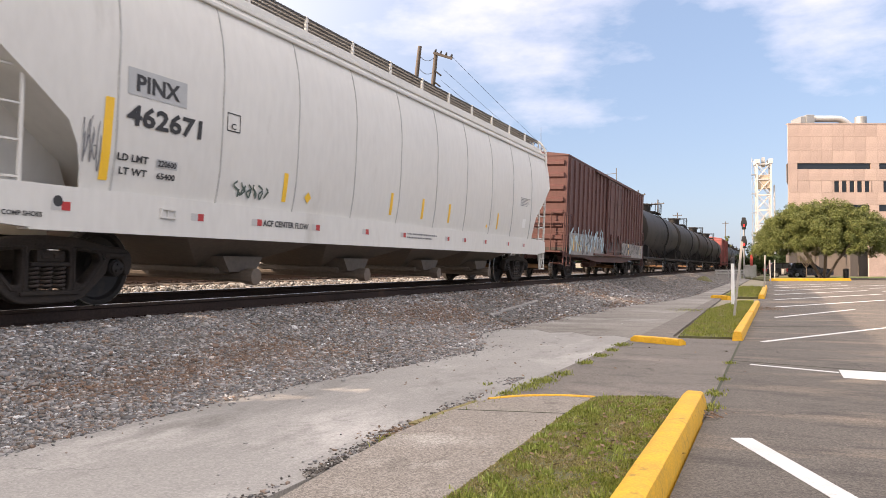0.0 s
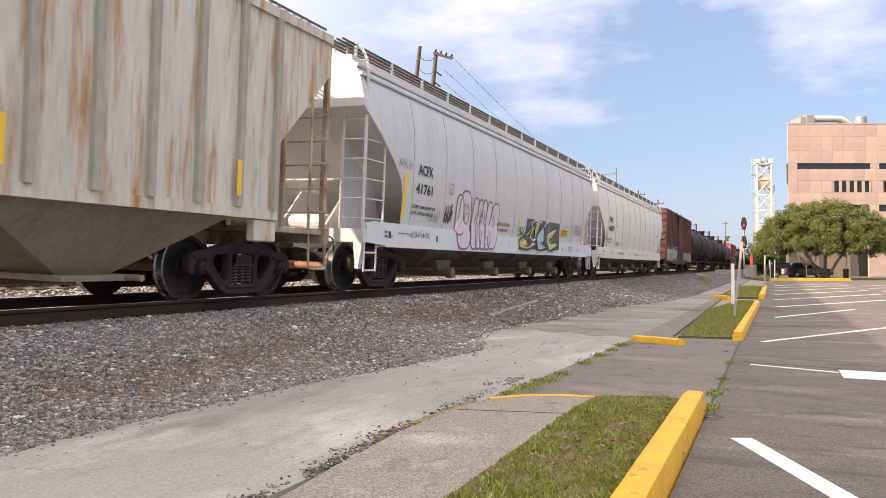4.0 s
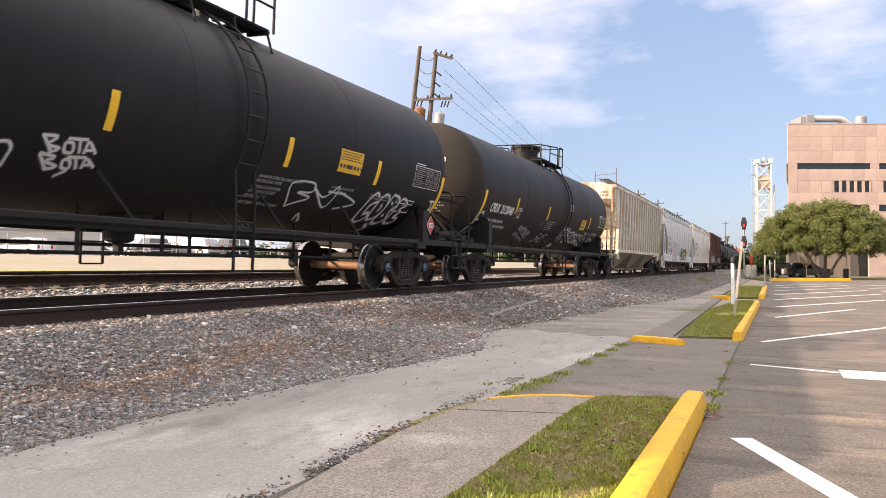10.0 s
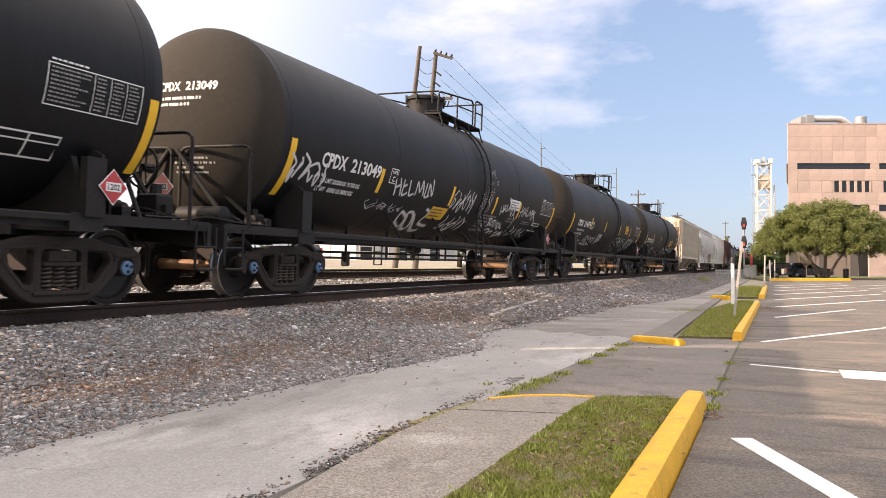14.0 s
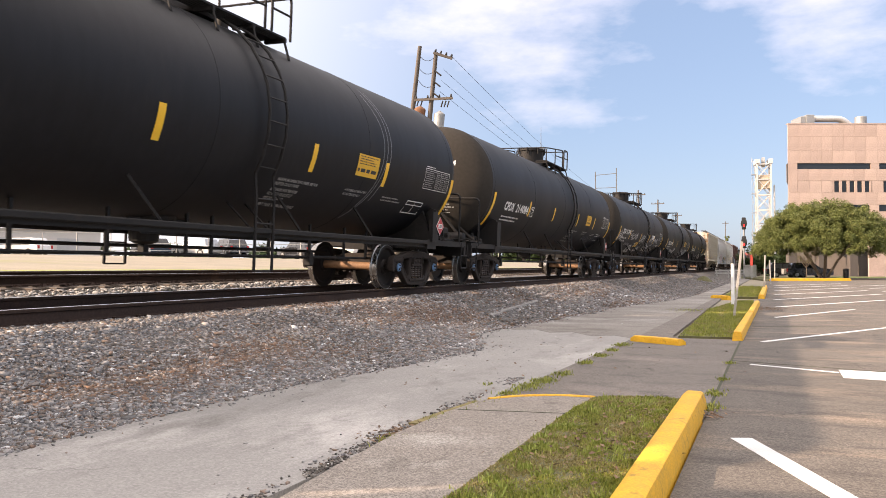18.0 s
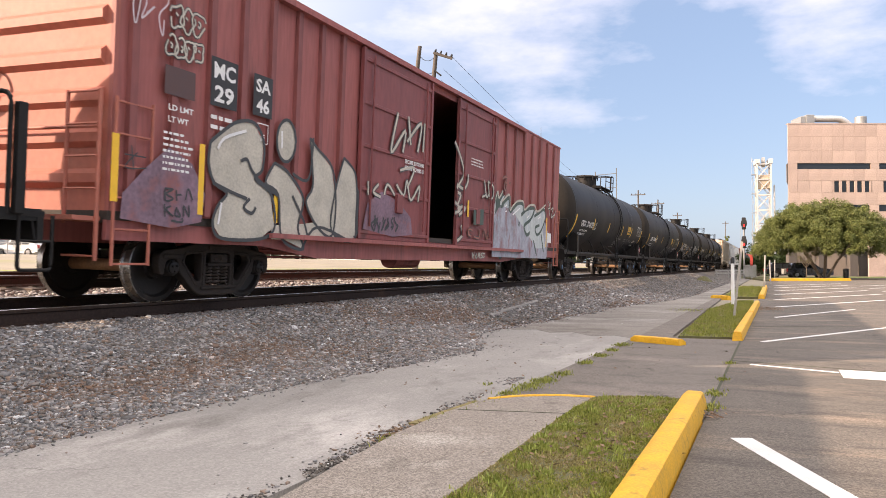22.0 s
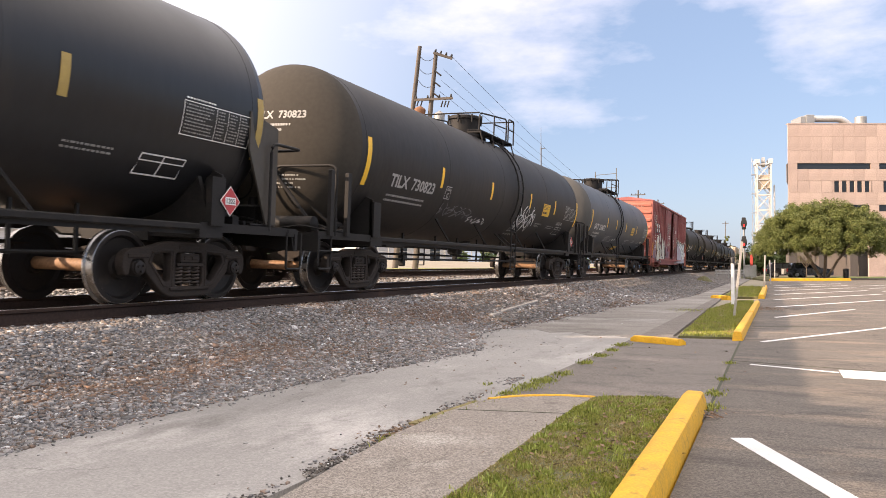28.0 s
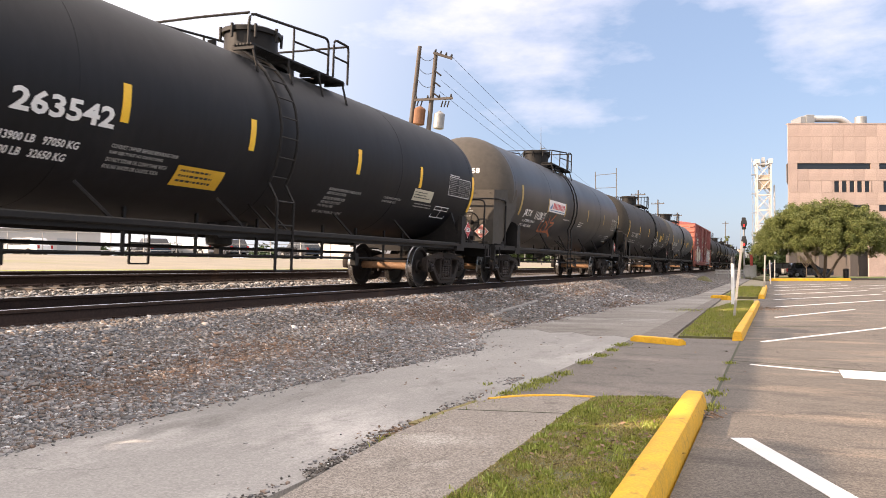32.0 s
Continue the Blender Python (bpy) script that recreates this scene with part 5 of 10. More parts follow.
    def end_frame():
        m = Mesh()
        m.box(-0.22, 0.22, -2.0, 0.5, 0.78, 0.99)
        m.box(-1.5, 1.5, -0.06, 0.08, 0.86, 1.10)
        m.box(-1.45, 1.45, -1.34, -0.061, 1.0, 1.08)
        for s in (-1, 1):
            m.box(s * 1.42 - 0.04, s * 1.42 + 0.04, -0.04, 0.04, 1.10, 4.06)
            m.box(s * 0.62 - 0.035, s * 0.62 + 0.035, -0.03, 0.03, 1.10, 3.9)
            for i in range(5):
                z = 1.36 + 0.39 * i
                m.tube([(s * 0.62, 0.07, z), (s * 1.42, 0.07, z)], 0.014, 5)
                m.tube([(s * 1.50, 0.03, z), (s * 1.50, -0.52, z)], 0.014, 5)
            m.tube([(s * 1.50, -0.52, 1.06), (s * 1.50, -0.52, 3.15)], 0.026, 6)
            m.tube(bend([(s * 1.48, 0.0, 1.0), (s * 1.50, 0.0, 0.45), (s * 1.50, -0.48, 0.45), (s * 1.48, -0.48, 1.0)], 0.06), 0.022, 6)
            m.prism([(s * 0.45 - 0.14, 1.08), (s * 0.45 + 0.14, 1.08), (s * 0.45, 1.62)], "y", -1.34, -1.22)
        for z in (2.14, 2.92):
            m.tube([(-0.62, 0.05, z), (0.62, 0.05, z)], 0.016, 6)
        m.lathe([(-0.45, 0.15), (0.45, 0.15)], "x", 12, (0, -0.5, 1.24))
        return m.data("end_frame", END_POST)
    for s in (-1, 1):
        truck(car, s * tc / 2)
        part("end_frame", once("ub_end", end_frame), None, car, "cream end posts and ladder, sunlit and rusty", at=pose(0, s * (e + 0.055), 0, 0, 0, 0 if s > 0 else 180))
    ends(car, half, BLACK_PART)
    return car, Side(car, lambda y, z: HW + 0.075), half


# ---------------------------------------------------------------- boxcars
def boxcar(label, tc, length, side, end, top=4.35, low=1.05, door_y=(-1.6, 1.6), gap=None, ribs=9, leaf=None):
    """A boxcar; door_y: the doorway, gap: the open part of it."""
    car = rig(None, label)
    h, HW = length / 2, 1.50
    half = max(h + 0.55, tc / 2 + 2.4)
    W = 0.06
    d0, d1 = door_y
    g0, g1 = gap if gap else (0, 0)
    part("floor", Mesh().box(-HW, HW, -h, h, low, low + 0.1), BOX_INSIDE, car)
    for x0, y0, y1, z0 in ((-HW, -h, h, low + 0.1), (HW - W, -h, d0, low + 0.1), (HW - W, d1, h, low + 0.1), (HW - W, d0, d1, top - 0.22)):
        part("side_wall", Mesh().box(x0, x0 + W, y0, y1, z0, top), side, car)
    part("lining", Mesh().box(-HW + W, -HW + W + 0.02, -h + W, h - W, low + 0.1, top - 0.02), BOX_INSIDE, car, "dark lining of the far wall")
    m = Mesh()
    m.prism([(-HW - 0.02, top), (HW + 0.02, top), (HW + 0.02, top + 0.05), (0, top + 0.22), (-HW - 0.02, top + 0.05)], "y", -h - 0.03, h + 0.03)
    for i in range(14):
        y = -h + 0.3 + i * (length - 0.6) / 13
        m.prism([(-HW, top + 0.06), (HW, top + 0.06), (0, top + 0.25)], "y", y - 0.04, y + 0.04)
    part("roof", m, side, car)
    for s in (-1, 1):
        m = Mesh().box(-HW, HW, min(s * h, s * (h - W)), max(s * h, s * (h - W)), low + 0.1, top)
        part("end_wall", m, end, car, "pressed steel end with horizontal ribs")
        rib = Mesh()
        nz = 7
        for i in range(nz):
            z = low + 0.45 + i * (top - low - 0.7) / (nz - 1)
            rib.prism([(s * h, z - 0.11), (s * (h + 0.07), z - 0.05), (s * (h + 0.07), z + 0.05), (s * h, z + 0.11)], "x", -HW + 0.12, HW - 0.12)
        part("end_rib", rib, end, car)
    rib = Mesh().prism([(-0.06, 0.0), (-0.055, 0.06), (0.055, 0.06), (0.06, 0.0)], "z", low + 0.12, top - 0.05).data("side_rib", BOX_RIB if side is BOX_RED else side)
    for y0, y1 in ((-h, d0), (d1, h)):
        for i in range(ribs):
            y = y0 + 0.12 + (y1 - y0 - 0.3) * (i + 0.2) / ribs
            for s in (-1, 1):
                part("side_rib", rib, None, car, at=pose(s * HW, y, 0, 0, 0, -90 if s > 0 else 90))
    panels = [(d0 - 0.1, (d0 + d1) / 2), ((d0 + d1) / 2, d1 + 0.1)] if not gap else [(d0 - 0.1, g0), (g1, d1 + 0.1)]
    for a, b in panels:
        m = Mesh().box(HW + 0.03, HW + 0.07, a, b, low - 0.02, top - 0.12)
        door = part("sliding_door", m, leaf or side, car, "sliding door with pressed ribs and locking bars")
        for i in range(5):
            z = low + 0.1 + i * (top - low - 0.4) / 4
            part("door_rib", Mesh().box(HW + 0.07, HW + 0.095, a + 0.02, b - 0.02, z - 0.035, z + 0.035, 0, 0.01), leaf or side, door)
        for y in (a + 0.04, b - 0.04):
            part("door_edge", Mesh().box(HW + 0.068, HW + 0.10, y - 0.04, y + 0.04, low - 0.02, top - 0.12), leaf or side, door)
        for y in (a + 0.35, b - 0.35):
            part("locking_bar", Mesh().tube([(HW + 0.12, y, low + 0.2), (HW + 0.12, y, top - 0.2)], 0.02, 6), leaf or side, door)
        part("lock_box", Mesh().box(HW + 0.09, HW + 0.15, (a + b) / 2 - 0.12, (a + b) / 2 + 0.12, low + 0.5, low + 0.85, 0, 0.01), leaf or side, door)
    m = Mesh().box(HW - 0.02, HW + 0.14, d0 - 2.6, d1 + 2.6, low - 0.10, low - 0.03)
    m.box(HW - 0.02, HW + 0.12, d0 - 2.6, d1 + 2.6, top - 0.10, top - 0.04)
    part("door_track", m, side, car)
    m = Mesh()
    for s in (-1, 1):
        x = s * (HW - 0.05)
        m.prism([(-h, low), (-h, low - 0.22), (-h + 2.8, low - 0.22), (d0 - 1.2, low - 0.38), (d1 + 1.2, low - 0.38), (h - 2.8, low - 0.22), (h, low - 0.22), (h, low)], "x", x - 0.03, x + 0.03)
    m.box(-0.22, 0.22, -half + 0.3, half - 0.3, 0.74, 1.05)
    for y in [(-tc / 2 + tc * i / 8) for i in range(9)]:
        m.box(-HW + 0.03, HW - 0.03, y - 0.06, y + 0.06, 0.86, 1.05)
    m.tube([(0.6, -tc / 2 + 1.3, 0.72), (0.6, tc / 2 - 1.3, 0.72)], 0.025, 6)
    m.tube([(0.9, -tc / 2 + 1.3, 0.62), (0.9, 0.5, 0.62)], 0.02, 6)
    m.lathe([(-0.9, 0.2), (0.3, 0.2)], "y", 14, (0.55, 0, 0.62))
    part("underframe", m, side, car)
    def end_rails():
        m = Mesh()
        for s in (-1, 1):
            m.tube([(s * 1.46, 0.12, 0.55), (s * 1.46, 0.12, 2.4)], 0.025, 6)
            m.tube([(s * 1.0, 0.14, 0.95), (s * 1.0, 0.14, 2.4)], 0.022, 6)
            m.tube([(s * 1.55, -0.55, 0.50), (s * 1.55, -0.55, 2.35)], 0.02, 6)
            for z in (0.52, 0.9, 1.25, 1.6, 1.95, 2.3):
                m.tube([(s * 1.0, 0.15, z + 0.08), (s * 1.46, 0.15, z + 0.08)], 0.014, 5)
                m.tube([(s * 1.55, -0.55, z), (s * 1.55, -0.02, z)], 0.014, 5)
            m.tube([(s * 1.55, -0.02, 0.50), (s * 1.55, -0.02, 2.35)], 0.02, 6)
        m.box(-1.45, 1.45, 0.06, 0.42, 0.98, 1.03)
        m.tube([(-1.46, 0.14, 2.0), (1.46, 0.14, 2.0)], 0.02, 6)
        return m.data("end_ladder", end)
    for s in (-1, 1):
        truck(car, s * tc / 2)
        part("end_ladder", once(("bx_end", end.name), end_rails), None, car, "grab irons and steps", at=pose(0, s * h, 0, 0, 0, 0 if s > 0 else 180))
    ends(car, half, BLACK_PART)
    brake_wheel(car, -0.6, -h - 0.2, 2.6, side)
    return car, Side(car, lambda y, z: HW + (0.092 if d0 - 0.15 < y < d1 + 0.15 else 0.066)), half
# ---------------------------------------------------------------- the train, front to rear
SPEED = 6.75
TRAIN = []          # (car, place of its centre along the track at the start)


def in_train(made, y):
    car, side, half = made
    y -= 3.03
    car.matrix_basis = pose(TRACK_X, y, RAIL_Z, 0, CANT, 0)
    TRAIN.append((car, y))
    return car, side


for y in (210.0, 192.8, 175.6, 158.4, 141.2):
    in_train(tank_car("black tank car far ahead in the freight train", cap=None), y)
in_train(boxcar("dark red boxcar far ahead between tank cars", 12.4, 16.6, BOX_RED, BOX_RED), 124.0)
in_train(tank_car("weathered grey-brown tank car", shell=TANK_OLD), 107.2)
for y in (90.0, 72.8, 55.6):
    in_train(tank_car("black tank car with white lettering"), y)
brown_box = in_train(boxcar("brown boxcar with ribbed sides and painted-over lower panels", 12.4, 16.9, BOX_BROWN, BOX_BROWN), 37.65)
pinx = in_train(round_hopper("white rounded covered hopper car with a grey lettering patch", HOPPER_WHITE, HOPPER_WHITE, 16.2), 17.0)
acfx = in_train(round_hopper("pale grey rounded covered hopper car with large graffiti", HOPPER_GREY, SILL_GREY, 15.4, ((0, 3.3), (0.44, 2.99), (1.05, 2.52), (1.45, 2.15), (1.57, 1.85), (1.60, 1.57), (1.62, 1.28))), -2.95)
utcx = in_train(ribbed_hopper("cream ribbed covered hopper car streaked with rust", 13.4), -21.55)
t1 = in_train(tank_car("black tank car with white scrawled graffiti", 13.6), -39.0)
t2 = in_train(tank_car("black tank car with white tags along its lower side", 13.6, cap=CAP_BLUE), -56.75)
t3 = in_train(tank_car("black tank car covered in white graffiti tags", 13.5, cap=CAP_BLUE), -74.5)
t4 = in_train(tank_car("clean black tank car with amber sticker", 13.7, cap=CAP_BLUE), -92.3)
t5 = in_train(tank_car("black tank car with white lettering and pale streak", 13.7, cap=CAP_BLUE), -110.3)
mcsa = in_train(boxcar("long red boxcar with an open door and big painted graffiti", 14.1, 18.8, BOX_RED, BOX_ORANGE, 4.40, 1.0, (-4.0, 2.7), (-1.16, 0.3), 8, BOX_DOOR), -129.85)
gatx = in_train(tank_car("dark grey tank car with white lettering", 13.1, TANK_GREY, HEAD_GREY, CAP_BLUE, plat=0.0, rungs=-1.05, stanchions=True), -148.5)
tilx = in_train(tank_car("faded black tank car with thin grey lettering", 14.3, TANK_OLD, HEAD_OLD, stanchions=True), -166.3)
jrtx = in_train(tank_car("satin black tank car with head shields and a white sign", 13.95, TANK_SATIN, HEAD_SATIN, shield=True, plat=-0.3, rungs=-0.9), -184.95)
last = in_train(tank_car("black tank car with rust along its top", 13.8, cap=None, plat=1.12, rungs=-0.15, R=1.36), -203.2)
# out of view: added to carry the train's shadow on over the ground
in_train(tank_car("unseen black tank car added behind the train for its shadow"), -220.6)
# ---------------------------------------------------------------- kerbs, lines, posts
def kerb(name, x, y0, y1, w, h, label, across=None):
    """A painted kerb with rounded shoulders; straight along y, or between two points."""
    m = Mesh()
    prof = [(-w / 2, -0.1), (-w / 2 + 0.01, h * 0.55), (-w * 0.36, h * 0.92), (-w * 0.25, h), (w * 0.25, h), (w * 0.36, h * 0.92), (w / 2 - 0.01, h * 0.5), (w / 2, -0.1)]
    n = max(2, int((y1 - y0) / 0.25))
    k = len(prof)
    for j in range(n + 1):
        y = y0 + (y1 - y0) * j / n
        sl = 0.55 if j in (0, n) else 1.0
        for i, (a, b) in enumerate(prof):
            q = 0.006 * noise.noise((a * 5 + x, y * 2.3, b * 5))
            m.v.append((a * (0.94 if sl < 1 else 1) + q, y - (0.05 if j == 0 and b < h * 0.8 else 0) + (0.05 if j == n and b < h * 0.8 else 0), b * (0.96 if sl < 1 else 1) + q))
    for j in range(n):
        for i in range(k - 1):
            m.f.append((j * k + i, j * k + i + 1, (j + 1) * k + i + 1, (j + 1) * k + i))
            m.m.append(0)
    m.f += [tuple(range(k))[::-1], tuple(n * k + i for i in range(k))]
    m.m += [0, 0]
    m.f = [f[::-1] for f in m.f]
    at = pose(x, 0, 0)
    if across:
        (xa, ya), (xb, yb) = across
        at = Matrix.Translation((xa, ya, 0)) @ Matrix.Rotation(math.atan2(-(xb - xa), yb - ya), 4, "Z")
    return thing(name, m, YELLOW, label, "kerb", "yellow kerbs", smooth=True, at=at)


kerb("kerb", -0.672, -12.0, 7.40, 0.225, 0.17, "chipped yellow-painted concrete kerb along the grass strip")
kerb("kerb", 0, 0, 6.6, 0.185, 0.165, "yellow-painted kerb beside the second grass strip", across=((-0.585, 14.45), (-0.545, 21.05)))
kerb("kerb", 0, 0, 6.7, 0.185, 0.165, "yellow-painted kerb beside the second grass strip", across=((-0.54, 21.2), (-0.50, 27.9)))
kerb("kerb", -0.44, 33.5, 50.0, 0.26, 0.18, "short yellow kerb beyond a driveway")
kerb("kerb", 0, 0, 0.92, 0.20, 0.10, "low yellow kerb block across the path", across=((-2.22, 13.74), (-1.42, 13.27)))
kerb("kerb", 0, 0, 0.95, 0.22, 0.12, "low yellow kerb block across the path", across=((-2.30, 33.9), (-1.42, 32.9)))
m = Mesh().tube(bend([(-2.52, 6.98, 0.02), (-2.30, 7.255, 0.022), (-1.97, 7.44, 0.022), (-1.60, 7.48, 0.02)], 0.3, 5), 0.024, 8)
thing("kerb", m, YELLOW, "thin rounded yellow kerb edge at the end of the footpath", "kerb", "yellow kerbs", smooth=True)


def stripe(poly, z=0.003):
    return thing("painted_line", Mesh().prism(poly, "z", -0.01, z), WHITE_LINE, "white painted parking line, slightly worn", "parking line", "parking lines")


stripe([(-0.31, 6.24), (-0.16, 6.30), (0.42, 4.93), (1.0, 3.6), (0.86, 3.55), (0.28, 4.87), (-0.14, 5.85)])
stripe([(-0.30, 10.98), (-0.28, 11.06), (0.74, 10.64), (0.72, 10.56)])
stripe([(0.745, 10.12), (0.745, 10.88), (1.6, 10.80), (1.6, 10.02)])
stripe([(-0.22, 14.46), (2.2, 18.86), (2.26, 18.74), (-0.16, 14.34)])
stripe([(0.0, 21.5), (2.22, 26.4), (2.28, 26.25), (0.06, 21.3)])
for k in range(6):
    y = 27.0 + 6.0 * k
    stripe([(0.0, y), (4.6, y + 8.4), (4.7, y + 8.2), (0.1, y - 0.2)])
    stripe([(5.2, y + 1.0), (9.8, y + 9.4), (9.9, y + 9.2), (5.3, y + 0.8)])
# the weedy joint between lot and driveway, cut as a dark groove
JOINT = mat("dark_joint", (0.05, 0.055, 0.03), 0.95, 0, 0.4, 8, 60, 0.004)
slab("joint", [(-0.565, 7.35), (-0.538, 7.35), (-0.52, 14.4), (-0.552, 14.4)], -0.05, 0.0025, JOINT, "dark weedy joint between two slabs", "joint")
slab("joint", [(-0.54, 11.35), (1.8, 10.72), (1.8, 10.76), (-0.54, 11.39)], -0.05, 0.0025, JOINT, "dark weedy joint between two slabs", "joint")
slab("joint", [(-0.4, 17.9), (6.0, 21.2), (6.0, 21.26), (-0.4, 17.96)], -0.05, 0.0025, JOINT, "dark weedy joint between two slabs", "joint")
slab("joint", [(-2.58, 6.35), (-1.64, 6.55), (-1.64, 6.565), (-2.58, 6.365)], 0.0, 0.0325, JOINT, "dark joint across the footpath", "joint")
slab("path_edge", [(-2.78, 5.75), (-2.64, 5.75), (-2.545, 6.95), (-2.66, 6.95)], -0.05, 0.012, mat("mossy_edge", (0.20, 0.165, 0.07), 0.95, 0, 0.35, 6, 60, 0.004, (0.12, 0.11, 0.05), 0.4, 4),
     "mossy broken edge of the footpath", "edge")

SIGNAL_BLACK_CAP = mat("black_plastic", (0.02, 0.02, 0.022), 0.5)
PVC = mat("white_pvc", (0.74, 0.74, 0.72), 0.45, 0, 0.05, 4, 40, 0, (0.45, 0.42, 0.38), 0.2, 4)
WEATHERED = mat("weathered_post", (0.36, 0.34, 0.31), 0.8, 0, 0.2, 4, 40, 0.001, (0.42, 0.22, 0.10), 0.25, 3)
marker = thing("marker_post", Mesh().lathe([(-0.1, 0.056), (1.40, 0.056), (1.42, 0.05)], "z", 20), PVC, "white plastic pipe marker post in the grass", "post", smooth=True, at=pose(-1.24, 27.3, 0))
part("cap", Mesh().lathe([(1.40, 0.062), (1.55, 0.062), (1.60, 0.045), (1.62, 0.02)], "z", 16), SIGNAL_BLACK_CAP, marker, "black plastic cap", smooth=True)
m = Mesh().prism([(-0.028, -0.02), (0.028, -0.02), (0.028, 0.02), (-0.028, 0.02)], "z", -0.2, 1.95)
thing("leaning_post", m, WEATHERED, "leaning weathered sign post in the grass", "post", at=pose(-0.93, 21.0, 0, 0, 6.2, 10))
for x, y, h in ((-0.46, 46.0, 1.9), (-0.18, 62.0, 1.75), (0.12, 78.0, 1.9)):
    thing("sign_post", Mesh().lathe([(-0.1, 0.045), (h, 0.045), (h + 0.02, 0.02)], "z", 10), WEATHERED, "thin grey sign post along the kerb", "post", "thin posts along the kerb", at=pose(x, y, 0, 0, 2 * math.sin(y), 0))

# ---------------------------------------------------------------- railway signal and crossing gear
SIGNAL_BLACK = mat("signal_black", (0.015, 0.015, 0.016), 0.55)
RED_LAMP = bpy.data.materials.new("red_signal_lamp")
RED_LAMP.use_nodes = True
rb_ = RED_LAMP.node_tree.nodes["Principled BSDF"]
rb_.inputs["Base Color"].default_value, rb_.inputs["Emission Color"].default_value, rb_.inputs["Emission Strength"].default_value = (0.5, 0.02, 0.02, 1), (1.0, 0.05, 0.04, 1), 1.0
sig = tagged(new("railway_signal"), "tall railway signal mast with two black heads showing red", "railway signal")
sig.matrix_basis = pose(-2.9, 90, 0, 0, 0, 5)
part("mast", Mesh().lathe([(0, 0.16), (0.3, 0.10), (6.2, 0.07)], "z", 12), GALV, sig)
part("ladder", Mesh().tube([(-0.3, 0.3, 0), (-0.3, 0.3, 5.8)], 0.02, 5).tube([(0.1, 0.3, 0), (0.1, 0.3, 5.8)], 0.02, 5), GALV, sig)
for z in (6.0, 3.95):
    hd = part("signal_head", Mesh().lathe([(-0.05, 0.02), (-0.05, 0.44), (0.0, 0.45), (0.04, 0.42), (0.04, 0.02)], "y", 24).box(-0.3, 0.3, 0.04, 0.4, -0.6, 0.6, 0, 0.08), SIGNAL_BLACK, sig, "black oval signal head", smooth=True, at=pose(0, -0.2, z, 0, 0, 0) @ Matrix.Diagonal((0.72, 1, 1.1, 1)))
    part("lamp", Mesh().lathe([(-0.075, 0.02), (-0.075, 0.11), (-0.055, 0.13)], "y", 16), RED_LAMP, hd, "glowing red lamp", at=pose(0, 0, -0.22))
    part("hood", Mesh().prism([(-0.2, 0.0), (-0.18, 0.14), (0.0, 0.22), (0.18, 0.14), (0.2, 0.0), (0.17, 0.0), (0.0, 0.19), (-0.17, 0.0)], "y", -0.3, -0.05), SIGNAL_BLACK, hd, at=pose(0, 0, -0.2))
m = Mesh().box(-5.6, -1.9, 84.98, 85.02, 0.80, 0.98).box(-5.6, -1.9, 84.96, 85.0, 0.55, 0.68)
gr = thing("guardrail", m, GALV, "low galvanised guardrail before the road crossing", "guardrail")
for i in range(4):
    part("post", Mesh().box(-5.5 + 1.15 * i, -5.35 + 1.15 * i, 85.021, 85.12, -0.05, 0.98), GALV, gr)
m = Mesh().box(-0.14, 0.14, -0.02, 0.02, 1.4, 2.6)
sgn = thing("crossing_sign", m, mat("sign_red", (0.42, 0.06, 0.05), 0.5, 0, 0.1), "faded red sign on a post near the crossing", "sign", at=pose(-2.2, 92, 0))
part("post", Mesh().lathe([(0, 0.04), (3.0, 0.04)], "z", 8), GALV, sgn, at=pose(0, 0.07, 0))
cab = thing("relay_cabinet", Mesh().box(-0.6, 0.6, -0.4, 0.4, 0.1, 1.5, 0, 0.03).box(-0.7, 0.7, -0.5, 0.5, 0.0, 0.1), GALV, "grey metal relay cabinet beside the crossing", "cabinet", at=pose(-2.4, 97, 0))
part("cabinet_door", Mesh().box(-0.5, 0.5, -0.42, -0.4, 0.2, 1.4), GALV, cab)
strip = Mesh()
for k in range(12):
    y, x = 16.3 + 4.4 * k / 11, -5.85 - 0.21 * k / 11
    for dx, dz in ((-0.05, -0.05), (-0.05, 0.022), (0.05, 0.012), (0.05, -0.05)):
        strip.v.append((x + dx, y, bed_top(x, y) + dz + 0.01))
for k in range(11):
    strip.f += [tuple(4 * k + q for q in (i, (i + 1) % 4, 4 + (i + 1) % 4, 4 + i)) for i in range(4)]
strip.f += [(3, 2, 1, 0), (44, 45, 46, 47)]
strip.m = [0] * len(strip.f)
thing("concrete_strip", strip, CONCRETE, "pale concrete strip half buried in the ballast", "strip")
thing("concrete_block", Mesh().box(-0.3, 0.3, -0.2, 0.2, -0.1, 0.17, 0, 0.05), mat("pinkish_block", (0.45, 0.33, 0.28), 0.9, 0, 0.15, 3, 30, 0.003), "pinkish concrete block at the edge of the ballast", "block", at=pose(-5.1, 38.0, 0, 0, 0, 20))
thing("earth_mound", Mesh().lathe([(0.0, 0.8), (0.25, 0.6), (0.5, 0.3), (0.6, 0.05)], "z", 9), SOIL, "small mound of earth by the ballast", "mound", at=pose(-4.9, 62.0, -0.02))

# ---------------------------------------------------------------- utility poles left of the tracks
POLE = mat("pole_wood", (0.10, 0.085, 0.073), 0.9, 0, 0.25, 3, 30, 0.003, (0.10, 0.08, 0.06), 0.4, 2, (1, 1, 0.2))


